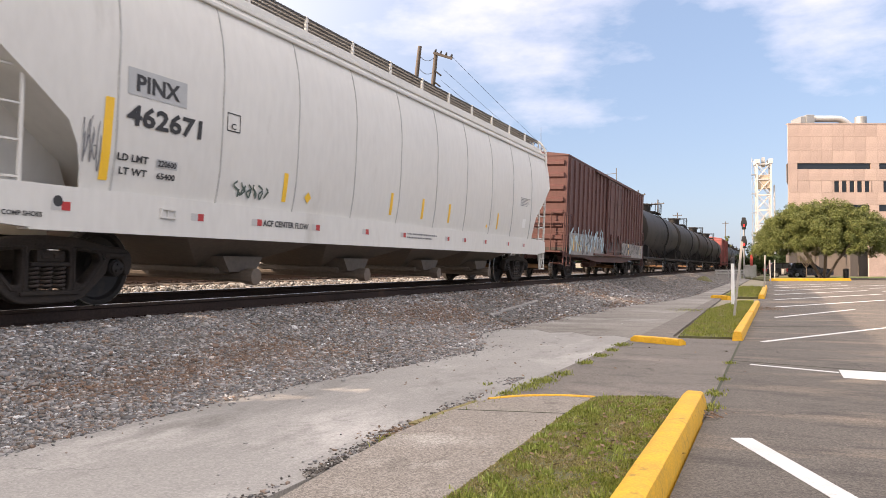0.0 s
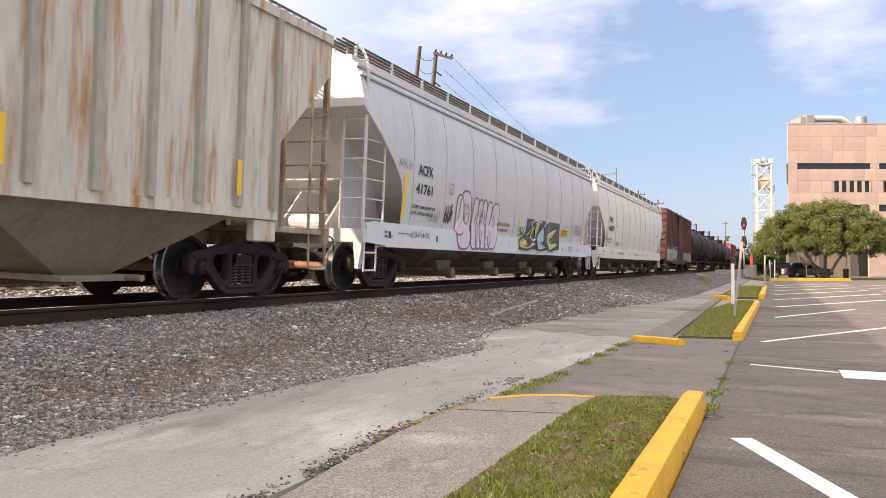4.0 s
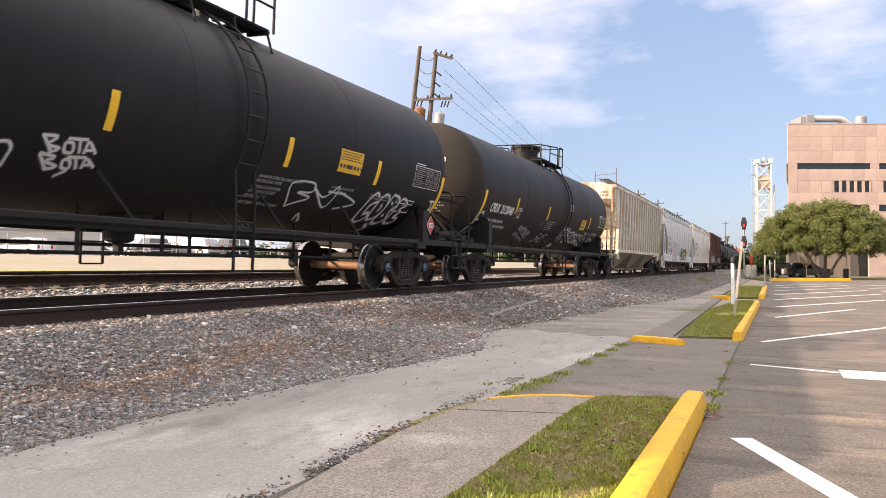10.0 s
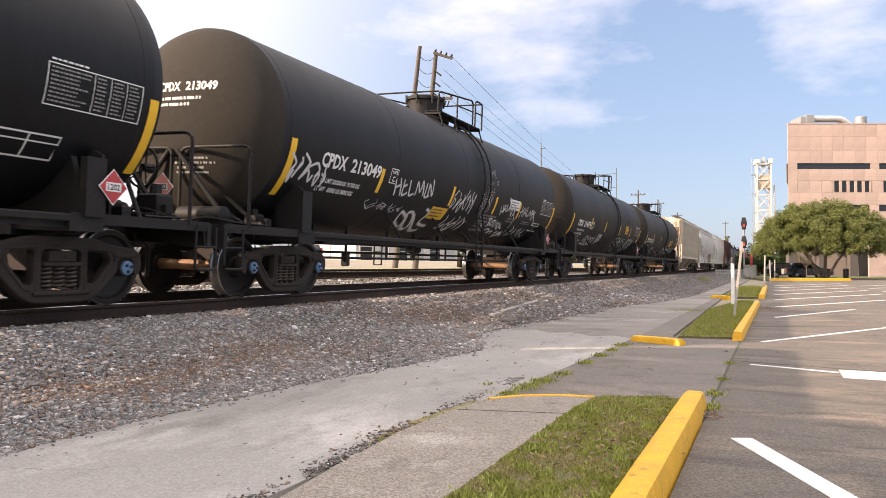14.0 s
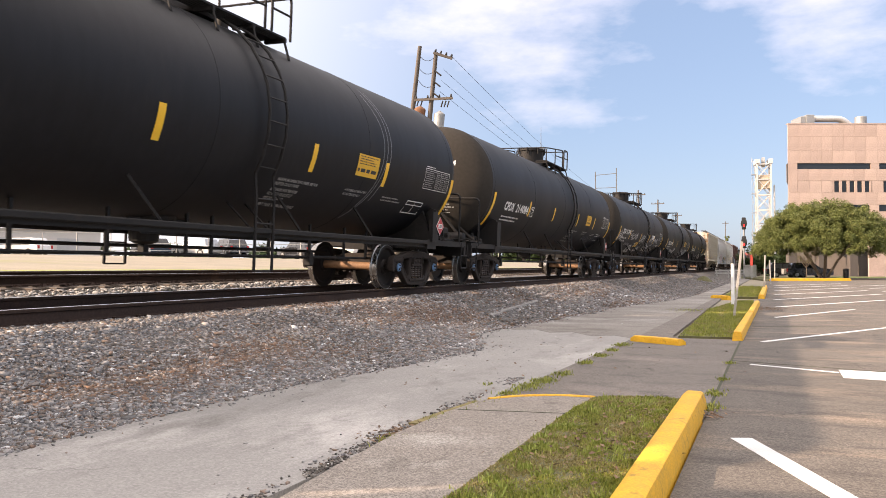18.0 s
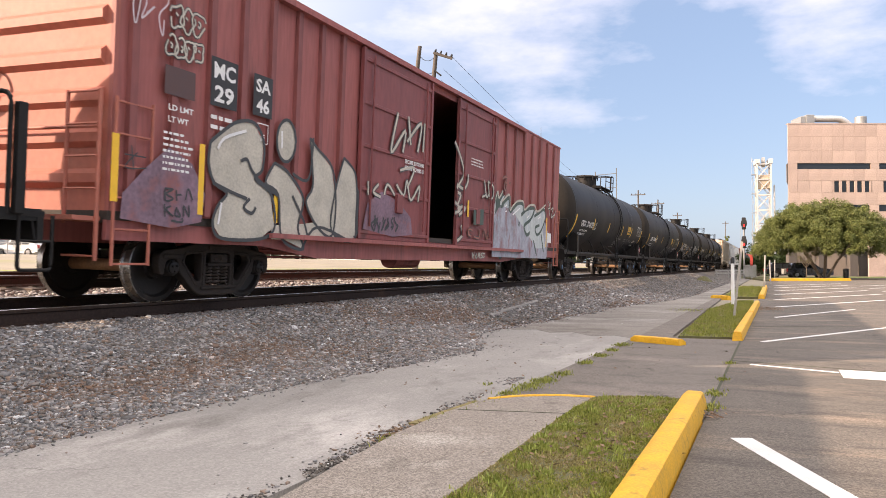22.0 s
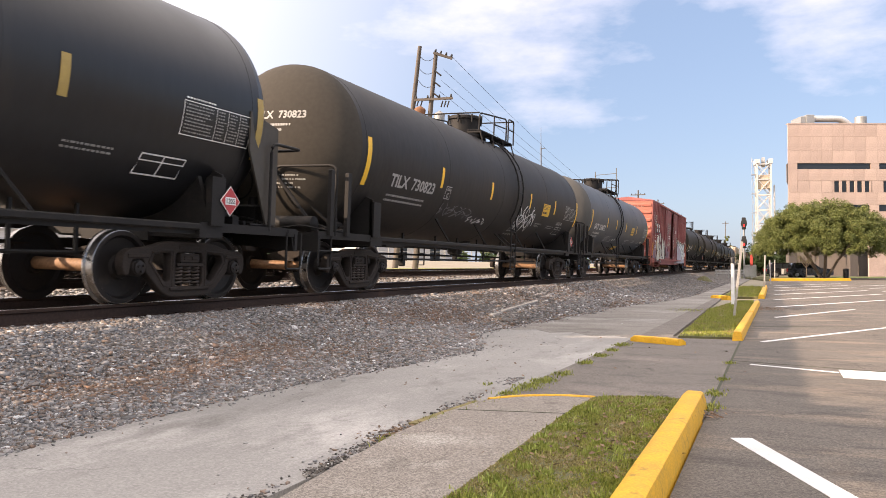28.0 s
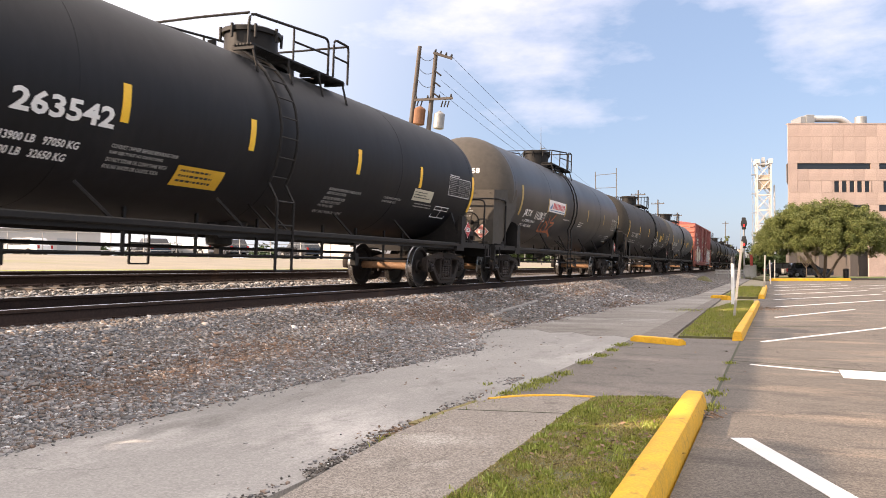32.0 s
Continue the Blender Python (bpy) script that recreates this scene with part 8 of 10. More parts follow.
SIGN_BLUE = mat("sign_blue", (0.08, 0.22, 0.42), 0.4, 0, 0.04)


def stripe_on(s, y, z0, z1, mt=REFLECT, w=0.12):
    s.patch(y - w / 2, y + w / 2, z0, z1, mt)


def table_on(s, y0, y1, z0, z1, mt=WHITE_LETTER, seed=1):
    for e0, e1, f0, f1 in ((y0, y1, z0 - 0.012, z0), (y0, y1, z1, z1 + 0.012), (y0 - 0.012, y0, z0 - 0.012, z1 + 0.012), (y1, y1 + 0.012, z0 - 0.012, z1 + 0.012)):
        s.patch(e0, e1, f0, f1, mt, "data_table", n=4)
    s.bars(y0 + 0.02, y0 + (y1 - y0) * 0.45, z1 + 0.02, z1 + 0.07, 1, mt, "data_table", seed + 7)
    cuts = (0.0, 0.46, 0.64, 0.82, 1.0)
    for k in range(4):
        a, b = y0 + (y1 - y0) * cuts[k], y0 + (y1 - y0) * cuts[k + 1]
        if k:
            s.patch(a - 0.004, a + 0.004, z0, z1, mt, "data_table", n=3)
        s.bars(a + 0.03, b - 0.03, z0 + 0.015, z1 - 0.015, 9, WORN_PRINT, "data_table", seed + k)


def cells_on(s, y0, y1, z0, z1, mt=WHITE_LETTER):
    s.frame_box(y0, y1, z0, z1, 0.018, mt)
    s.patch((y0 + y1) / 2 - 0.01, (y0 + y1) / 2 + 0.01, z0, z1, mt, "stencil_box")
    s.patch(y0, y1, z1 - 0.09, z1 - 0.075, mt, "stencil_box")


def placard(car, x, y, z, turn, pale=False):
    """A hazard placard diamond on its holder, facing +x before it is turned."""
    at = pose(x, y, z, 0, 0, turn)
    d = lambda r, o: Mesh().prism([(-r, 0), (0, -r), (r, 0), (0, r)], "x", o, o + 0.004)
    p = part("placard", d(0.20, 0.0), WHITE_LETTER, car, "red and white hazard placard on the car", at=at)
    part("placard_field", d(0.185, 0.005), mat_once("placard_pale", (0.62, 0.22, 0.18)) if pale else PLACARD_RED, p)
    v, f = once(("text", "1202"), lambda: glyphs("1202"))
    part("placard_band", Mesh().box(0.010, 0.012, -0.105, 0.105, -0.05, 0.05), WHITE_LETTER, p)
    part("placard_number", Mesh().add([(0.0145, -0.085 + 0.17 * a, -0.035 + 0.07 * b) for a, b in v], f), BLACK_LETTER, p)


def mat_once(name, c):
    return once(("mat", name), lambda: mat(name, c, 0.5, 0, 0.08, 8, 60))


def head_depth(tc, R):
    cyl, ht = tc / 2 + HEAD_CYL, tc / 2 + HEAD_TIP
    def f(x, z):
        r = min(0.999, math.hypot(x, z - TANK_Z + TANK_R - R) / R)
        return -(cyl + (ht - cyl) * math.sin(math.acos(r ** (1 / 0.9)))) - 0.005
    return f


def tank_marks(made, tc, number, hi=0.0, mt=WHITE_LETTER, refl=REFLECT, stk=3.7, seed=1, plate=True, num_y=(-6.45, -4.2), st=(-4.2, -1.45, 1.9, 4.7), small=None, stz=0.0, advice=True, nz=2.02, lz=1.845, split=None, sz=0.0, near=-7.33, box=-4.05, shielded=False, R=TANK_R):
    car, s = made
    o = tc / 2 - 6.8
    stripe_on(s, near - o, 1.57 + hi * 1.7, 2.42 + hi * 1.7, refl, 0.15)
    stripe_on(s, 7.62 + o, 1.57 + hi * 1.7, 2.42 + hi * 1.7, refl, 0.13)
    for y in st:
        stripe_on(s, y, 1.98 + hi + sz, 2.42 + hi + sz, refl)
    a, b = num_y
    word, num = number.split()
    cut = a + (b - a) * 0.40
    w_end, n_start = split or (cut - 0.08, max(cut + 0.08, b - 0.12 - 0.27 * breadth(num)))
    s.text(word, a, w_end, nz, nz + 0.24, mt, "reporting_mark")
    s.text(num, n_start, b - 0.12, nz, nz + 0.24, mt, "car_number")
    if small is not None:
        for k, words in enumerate(small):
            s.line(words, a + 0.16 - 0.05 * k, lz - 0.135 * k, 0.078, mt, 0.70)
    else:
        s.bars(a + 0.05, b - 0.35, 1.72, 1.90, 2, mt, seed=seed)
    if plate:
        s.frame_box(box, box + 0.30, nz - 0.03, nz + 0.25, 0.018, mt)
        s.text("PLATE", box + 0.05, box + 0.25, nz + 0.15, nz + 0.21, mt)
        s.text("C", box + 0.10, box + 0.20, nz, nz + 0.11, mt)
    if stk < 20:
        s.patch(stk - 0.38, stk + 0.38, 2.08 + stz, 2.46 + stz, ORANGE_STICKER, "sticker", "amber emergency sticker")
        s.bars(stk - 0.34, stk + 0.34, 2.27 + stz, 2.44 + stz, 4, BLACK_LETTER, "sticker_print", seed + 2, 0.009)
        s.bars(stk - 0.34, stk + 0.36, 2.10 + stz, 2.25 + stz, 1, BLACK_LETTER, "sticker_print", seed + 2, 0.009)
    if advice:
        for k, words in enumerate(("MAXIMUM OPERATING PRESSURE FOR", "HEATER COILS 150 PSI", "EXTERIOR HEATER PIPES", "NO INLET OR OUTLET", "PIPE CAPS REQUIRED", "VENT TANK WHEN UNLOADING")):
            s.line(words, 1.42 - 0.012 * k, 1.78 - 0.066 * k - (0.02 if k > 1 else 0) - (0.03 if k > 4 else 0), 0.046, WORN_PRINT, 0.75)
        s.line("4 IN FIBERGLASS INSULATION", 3.36, 1.80, 0.042, WORN_PRINT, 0.72), s.line("DO NOT EXCEED 450 F", 3.36, 1.73, 0.042, WORN_PRINT, 0.72)
    s.bars(4.75, 5.7, 1.72, 1.83, 2, WORN_PRINT, seed=seed + 5)
    table_on(s, 6.22 + o * 0.5, 7.42 + o, 2.12, 2.52, mt, seed + 6)
    cells_on(s, 5.85, 6.6, 1.58, 1.83, mt)
    s.text("2 INCH HF COMP SHOES", -tc / 2 - 0.1, -tc / 2 + 0.75, 1.0, 1.05, mt)
    h = head_depth(tc, R)
    end_text(car, word, -0.35, 0.05, 3.02, 3.16, h, mt)
    end_text(car, num, 0.15, 0.68, 3.02, 3.16, h, mt)
    rw = random.Random(seed)
    for z0, x, end, hh in ((2.89, -0.33, 0.42, 0.042), (2.80, -0.33, 0.22, 0.042), (2.02, 0.0, 0.55, 0.03), (1.95, -0.02, 0.66, 0.03), (1.88, 0.02, 0.48, 0.03), (1.81, 0.0, 0.55, 0.03)):
        v, f = [], []
        while x < end:
            w = rw.choice((0.022, 0.022, 0.03, 0.045))
            n = len(v)
            v += [(q, -tc / 2 - 1.645 if shielded and z0 < 2.5 else h(q, z), z) for q, z in ((x, z0), (x + w, z0), (x + w, z0 + hh), (x, z0 + hh))]
            f.append((n, n + 1, n + 2, n + 3))
            x += w + rw.choice((0.008, 0.008, 0.03))
        tagged(part("fine_print", Mesh().add(v, f), mt if z0 > 2.5 else GREY_LETTER, car), kind="stuff")
    placard(car, 1.475, tc / 2 + 0.28, 1.36, 0)
    placard(car, 0.92 if shielded else 0.35, -tc / 2 - (1.645 if shielded else 2.0), 1.41 if shielded else 1.55, -90, True)


tank_marks(t1, 13.6, "CPDX 212040", seed=10, num_y=(-6.75, -4.77), split=(-6.04, -5.93), nz=1.91, lz=1.67, box=-4.46, st=(-4.66, -1.38, 1.47, 4.63), stz=-0.20, advice=False, small=("LD LMT 203700 LB  92 350 KG", "LT WT   82300 LB  37 350 KG NEW 10-12"))
for k, words in enumerate(("WATER CAPY", "238272 LBS", "108080 KGS")):
    t1[1].line(words, 1.27, 2.62 - 0.085 * k, 0.06, WHITE_LETTER, 0.68)
t1[1].line("MAXIMUM OPERATING PRESSURE", 1.24, 1.83, 0.05, WHITE_LETTER), t1[1].line("FOR HTR COILS 150 PSI", 1.24, 1.76, 0.05, WHITE_LETTER)
TAG_LETTERS = {"B": [[(0, 0), (0.1, 1)], [(0.1, 1), (0.7, 0.85), (0.15, 0.55), (0.8, 0.3), (0, 0)]], "O": [[(0.5, 1), (0.05, 0.5), (0.4, 0), (0.85, 0.5), (0.5, 1)]], "T": [[(0, 0.9), (1, 1)], [(0.55, 0.98), (0.4, 0)]],
               "J": [[(0.3, 1), (1, 0.95)], [(0.7, 0.95), (0.65, 0.2), (0.3, -0.1), (0.0, 0.15)]], "A": [[(0, 0), (0.45, 0.9), (0.75, 0)], [(0.05, 0.35), (0.9, 0.4)]], "C": [[(0.9, 0.8), (0.4, 0.9), (0.1, 0.4), (0.5, 0), (0.95, 0.15)]],
               "K": [[(0.1, 1), (0.15, 0)], [(0.8, 0.9), (0.15, 0.45), (1.3, -0.15)]], "S": [[(0.9, 0.9), (0.4, 1), (0.2, 0.7), (0.7, 0.4), (0.5, 0.02), (-0.1, 0.1)]], "M": [[(0, 0), (0.2, 0.9), (0.45, 0.3), (0.75, 0.95), (0.9, 0)]]}


def tag_word(side, word, y, z, wide, tall, w, drop=0.0):
    paths = [[(y + wide * (k + 0.9 * a), z + drop * k + tall * b) for a, b in path] for k, c in enumerate(word) for path in TAG_LETTERS[c]]
    side.spray(paths, w, TAG_WHITE, "white sprayed tag")


tag_word(t1[1], "BOTJACK", -3.55, 1.42, 0.20, 0.27, 0.016, -0.020), tag_word(t1[1], "SMS", -1.2, 1.29, 0.36, 0.27, 0.015)
t1[1].bars(-1.16, -0.22, 1.66, 1.98, 5, WORN_PRINT, seed=15), t1[1].scrawl(-1.9, -1.5, 1.75, 1.90, TAG_GREY, 0.008, 3, 16)
t1[1].spray([[(-7.30, 1.86), (-7.42, 1.5), (-7.48, 1.3)], [(-7.30, 1.84), (-7.1, 1.88), (-7.02, 1.80)], [(-7.36, 1.66), (-7.15, 1.68)], [(-7.38, 1.5), (-7.34, 1.28), (-7.2, 1.25), (-7.12, 1.5)], [(-7.08, 1.3), (-6.95, 1.55), (-6.85, 1.72)]], 0.02, TAG_WHITE, "white hazy sprayed letters")
tank_marks(t2, 13.6, "CPDX 214074", seed=20, small=("LD LMT 202900 LB 92000 KG", "LT WT  83100 LB 37700 KG"))
t2[1].bubble(-6.5, -5.45, 1.36, 1.66, 4, 0.015, 22), t2[1].scrawl(-5.3, -4.65, 1.42, 1.58, TAG_WHITE, 0.011, 4, 21, label="white sprayed tag")
t2[1].bubble(-4.15, -2.45, 1.36, 1.70, 6, 0.016, 23)
tank_marks(t3, 13.5, "CPDX 213049", seed=30, small=("LD LMT 202200 LB  91700 KG", "LT WT   83800 LB 38000 KG"), stk=30, st=(-4.36, -0.9, 2.02, 4.08), num_y=(-6.45, -4.32), nz=2.10, lz=1.86, sz=-0.12)
t3[1].patch(-1.64, -0.80, 1.54, 1.80, ORANGE_STICKER, "sticker", "amber emergency sticker"), t3[1].bars(-1.58, -0.86, 1.57, 1.77, 3, BLACK_LETTER, "sticker_print", 8, 0.009)
t3[1].patch(3.15, 4.03, 2.07, 2.34, WHITE_LETTER, "sticker", "white emergency sticker")
t3[1].bars(3.22, 3.96, 2.1, 2.3, 3, BLACK_LETTER, "sticker_print", 9, 0.009)
for a, b, z0, z1, n, k, w in ((-7.3, -6.2, 1.75, 2.25, 6, 1, 0.022), (-0.8, 0.5, 1.75, 2.3, 6, 4, 0.016), (-0.6, 0.7, 1.3, 1.7, 5, 5, 0.018),
                              (4.3, 5.8, 1.33, 1.66, 5, 9, 0.013), (-4.6, -3.0, 1.55, 1.75, 7, 10, 0.007), (0.9, 1.7, 1.7, 2.5, 6, 11, 0.006)):
    t3[1].scrawl(a, b, z0, z1, TAG_WHITE, w, n, 40 + k, label="white sprayed tag")
tank_marks(t4, 13.7, "CPDX 214084", seed=40)
t4[1].scrawl(3.8, 5.8, 1.45, 1.72, TAG_GREY, 0.012, 7, 61)
tank_marks(t5, 13.7, "CPDX 214159", seed=50, small=("LD LMT 202500 LB  91800 KG", "LT WT   83500 LB  37900 KG"), stk=3.85, st=(-4.2, -1.2, 2.12, 4.55))
t5[1].spray([[(4.15, 3.75), (4.45, 3.2), (4.5, 2.5), (4.25, 1.8), (3.9, 1.35)], [(4.3, 3.7), (4.6, 3.1), (4.62, 2.4), (4.35, 1.7)], [(4.05, 3.6), (4.36, 2.9), (4.3, 2.1), (4.0, 1.5)]], 0.012, TAG_GREY, "pale scraped streaks over the shell", False, 0.004)
tank_marks(gatx, 13.1, "GATX 230672", 0.2, mat_once("pale_letters", (0.56, 0.56, 0.55)), small=("LD LMT 211000 LB 95700 KG", "LT WT  75000 LB 34000 KG"), stk=2.6, seed=60, plate=False, num_y=(-6.4, -4.15), st=(-3.95, -1.85, 0.6, 3.7))
gatx[1].bars(-3.5, -1.75, 1.6, 1.85, 5, GREY_LETTER, seed=64)
gatx[1].text("UL   50", -1.66, -1.05, 1.68, 1.77, WHITE_LETTER)
gatx[1].patch(0.05, 0.95, 1.28, 1.46, ORANGE_STICKER, "sticker", "yellow sticker")
tilx[1].line("AAR ST-470", 5.72, 1.88, 0.11, GREY_LETTER, 0.68)
tank_marks(tilx, 14.3, "TILX 730823", 0.22, GREY_LETTER, seed=70, stk=4.05, num_y=(-6.7, -4.55), st=(-4.35, -1.15, 2.25, 5.0))
tilx[1].scrawl(1.3, 2.9, 1.5, 2.3, TAG_WHITE, 0.016, 5, 71), tilx[1].scrawl(-2.15, -0.85, 1.56, 1.72, TAG_WHITE, 0.012, 5, 72), tilx[1].scrawl(-4.1, -2.1, 1.62, 1.92, TAG_GREY, 0.01, 7, 73)
tilx[1].scrawl(1.4, 3.1, 1.6, 2.35, TAG_WHITE, 0.02, 4, 74)
tank_marks(jrtx, 13.95, "JRTX 11158", 0.24, WHITE_LETTER, REFLECT_DIM, small=("LD LMT 209800LB  95150KG", "LT WT   76200LB  34550KG"), advice=False, seed=80, stk=30, num_y=(-6.48, -4.47), split=(-5.68, -5.28), nz=1.94, lz=1.82, near=-6.76, box=-4.49, shielded=True, st=(-4.12, -1.95, 1.56, 4.58))
jrtx[1].line("LIFT HERE", -7.12, 1.70, 0.045, WHITE_LETTER, 0.7), jrtx[1].line("VENT TANK WHEN UNLOADING", -2.05, 2.09, 0.05, WHITE_LETTER, 0.66)
jrtx[1].bars(0.3, 1.1, 1.95, 2.16, 3, WHITE_LETTER, seed=83), jrtx[1].bars(-0.45, 0.25, 1.22, 1.42, 5, WORN_PRINT, seed=84)
jrtx[1].patch(-4.08, -2.05, 2.26, 2.64, SIGN_WHITE, "sign_panel", "white sign panel with red and blue shapes", 0.010)
for k in range(9):
    y = -3.62 + 0.165 * k
    jrtx[1].put("sign_shape", [(y, 2.37), (y + 0.11, 2.37), (y + 0.145, 2.56), (y + 0.035, 2.56)], [(0, 1, 2, 3)], SIGN_RED, lift=0.014)
jrtx[1].put("sign_shape", [(-4.02, 2.36), (-3.72, 2.36), (-3.70, 2.54)], [(0, 1, 2)], SIGN_BLUE, "blue triangle on the sign", 0.014)
jrtx[1].patch(-4.02, -2.1, 2.30, 2.325, SIGN_BLUE, "sign_shape", "", 0.014, 1)
for k, words in enumerate(("CONSULT OWNER BEFORE REPAIRING TANK", "SHARP OBJECTS MUST NOT CONTACT LINING", "DO NOT STEAM OR CLEAN TANK WITH", "BOILING WATER OR CAUSTIC SODA")):
    last[1].line(words, -3.28, 1.83 - 0.075 * k, 0.046, WORN_PRINT, 0.62)
last[1].line("213900 LB   97050 KG", -4.70, 1.74, 0.085, WHITE_LETTER, 0.70), last[1].line(" 71900 LB   32650 KG", -4.74, 1.60, 0.085, WHITE_LETTER, 0.70)
tank_marks(last, 13.8, "CPDX 263542", 0.14, WHITE_LETTER, seed=90, small=(), stk=30, plate=False, num_y=(-5.9, -3.22), split=(-4.95, -4.62), st=(-3.21, -0.9, 2.14, 4.74), R=1.36)
last[1].patch(-2.15, -1.25, 1.52, 1.77, ORANGE_STICKER, "sticker", "amber emergency sticker"), last[1].bars(-2.08, -1.32, 1.55, 1.74, 3, BLACK_LETTER, "sticker_print", 4, 0.009)
last[1].patch(4.55, 5.5, 1.86, 2.1, mat_once("cream_sticker", (0.55, 0.52, 0.40)), "sticker", "cream emergency sticker"), last[1].bars(4.6, 5.4, 1.9, 2.06, 3, BLACK_LETTER, "sticker_print", 4, 0.009)

# the white rounded hopper
car, s = pinx
s.patch(-7.62, -6.7, 2.40, 2.70, GREY_PATCH, "number_patch", "grey patch under the lettering")
s.text("PINX", -7.50, -6.82, 2.45, 2.64, BLACK_LETTER, "reporting_mark", 0.010)
s.text("462671", -7.62, -6.42, 2.06, 2.30, BLACK_LETTER, "car_number", 0.010)
s.frame_box(-5.95, -5.68, 2.26, 2.5, 0.014, BLACK_LETTER), s.text("C", -5.87, -5.77, 2.29, 2.37, BLACK_LETTER)
s.text("LD LMT", -7.70, -7.25, 1.66, 1.74, BLACK_LETTER), s.text("LT WT", -7.66, -7.25, 1.51, 1.59, BLACK_LETTER)
s.patch(-7.12, -6.78, 1.64, 1.74, GREY_PATCH, "number_patch"), s.text("220600", -7.1, -6.8, 1.655, 1.73, BLACK_LETTER, lift=0.01), s.text("65400", -7.1, -6.8, 1.51, 1.585, BLACK_LETTER, lift=0.01)
stripe_on(s, -7.86, 1.42, 2.31), stripe_on(s, -4.55, 1.44, 1.86, w=0.1)
for y in (-1.14, 0.26, 1.66, 4.89):
    stripe_on(s, y, 1.46, 1.87, w=0.1)
s.diamond(-3.94, 1.55, 0.09, REFLECT), s.diamond(4.1, 1.5, 0.06, REFLECT)
s.scrawl(-5.73, -4.95, 1.42, 1.64, TAG_GREEN, 0.014, 6, 91), s.scrawl(-8.2, -7.95, 1.5, 2.1, TAG_GREY, 0.006, 5, 92)
s.bars(6.7, 7.6, 2.2, 2.45, 6, TAG_GREY, seed=93), s.patch(7.0, 7.3, 1.6, 1.85, WHITE_LETTER, "label_card")
s.text("ACF CENTER FLOW", -5.05, -3.90, 1.06, 1.15, BLACK_LETTER)
for y in (-8.4, -6.4, -5.2, -3.7, -2.1, -0.6, 1.6, 2.6, 4.0, 5.8, 7.2):
    s.patch(y - 0.1, y + 0.02, 1.06, 1.15, REFLECT_SILVER, "reflector", n=1), s.patch(y + 0.022, y + 0.13, 1.06, 1.15, REFLECT_RED, "reflector", "red reflector", n=1)
part("jacking_slot", Mesh().lathe([(1.537, 0.06), (1.542, 0.055)], "x", 14, (0, -8.42, 1.15)), BLACK_LETTER, car)
part("sill_bracket", Mesh().box(1.536, 1.56, -7.02, -6.76, 1.06, 1.08).box(1.536, 1.56, -7.02, -6.76, 1.16, 1.18).box(1.536, 1.556, -7.02, -6.99, 1.06, 1.18).box(1.536, 1.556, -6.79, -6.76, 1.06, 1.18).box(1.536, 1.55, -6.91, -6.88, 1.06, 1.18), HOPPER_WHITE, car, "small framed card holder")
s.bars(-0.4, 1.3, 1.03, 1.17, 2, TAG_GREY, seed=94), s.text("2 INCH HF COMP SHOES", -9.4, -8.6, 0.98, 1.03, BLACK_LETTER)

# the grey rounded hopper
car, s = acfx
s.text("ACFX", -7.13, -6.43, 2.33, 2.55, BLACK_LETTER, "reporting_mark"), s.text("41761", -7.20, -6.40, 1.95, 2.17, BLACK_LETTER, "car_number")
s.line("LD LMT 195300 LBS 88600 KGS", -7.28, 1.66, 0.068, BLACK_LETTER, 0.66), s.line("LT WT  67700 LBS 30700 KGS", -7.30, 1.53, 0.068, BLACK_LETTER, 0.66)
s.frame_box(-5.52, -5.27, 2.08, 2.32, 0.014, TAG_GREY), s.text("C", -5.44, -5.35, 2.11, 2.19, TAG_GREY)
stripe_on(s, -7.68, 1.43, 2.3)
for k, (y0, y1, z0, z1, lean) in enumerate(((-5.02, -4.55, 1.22, 2.12, -0.04), (-4.86, -4.08, 0.90, 2.24, 0.0), (-4.02, -3.62, 0.91, 2.14, 0.02), (-3.70, -3.34, 0.92, 2.12, 0.03), (-3.42, -3.04, 0.92, 2.13, 0.03), (-3.10, -2.70, 0.92, 2.12, 0.05), (-2.80, -2.16, 0.94, 2.10, 0.12))):
    cy, cz, a, b = (y0 + y1) / 2, (z0 + z1) / 2, (y1 - y0) / 2, (z1 - z0) / 2
    ring = []
    for i in range(32):
        q = 2 * math.pi * i / 32
        c, d = math.cos(q), math.sin(q)
        yy, zz_ = math.copysign(abs(c) ** 0.62, c), math.copysign(abs(d) ** 0.62, d)
        ring.append((cy + a * yy * (1 - 0.16 * zz_) + lean * zz_, cz + b * zz_))
    s.put("graffiti_fill", [(cy, cz)] + ring, [(0, 1 + i, 1 + (i + 1) % 32) for i in range(32)], TAG_PINK, "pink bubble letter", 0.010 + 0.0014 * k)
    lp, lf = [], []
    s.stroke(ring + ring[:1], 0.021, lp, lf)
    s.put("graffiti_outline", lp, lf, TAG_GREY, "dark grey outline of a bubble letter", 0.0114 + 0.0014 * k)
s.spray([[(-4.55, 1.95), (-4.5, 1.55), (-4.3, 1.5), (-4.28, 1.8), (-4.45, 1.95)], [(-4.42, 1.72), (-4.36, 1.72)], [(-3.82, 1.75), (-3.8, 1.5)], [(-3.5, 1.9), (-3.5, 1.45)], [(-3.2, 1.85), (-3.22, 1.5)], [(-2.6, 1.8), (-2.45, 1.6), (-2.6, 1.45)]], 0.015, TAG_GREY, "dark inner strokes of bubble letters", False, 0.026)
stripe_on(s, -5.0, 1.41, 1.86, w=0.1), stripe_on(s, -2.62, 1.44, 1.86, w=0.1), stripe_on(s, -0.3, 1.44, 1.86, w=0.1), stripe_on(s, 3.9, 1.44, 1.86, w=0.1)
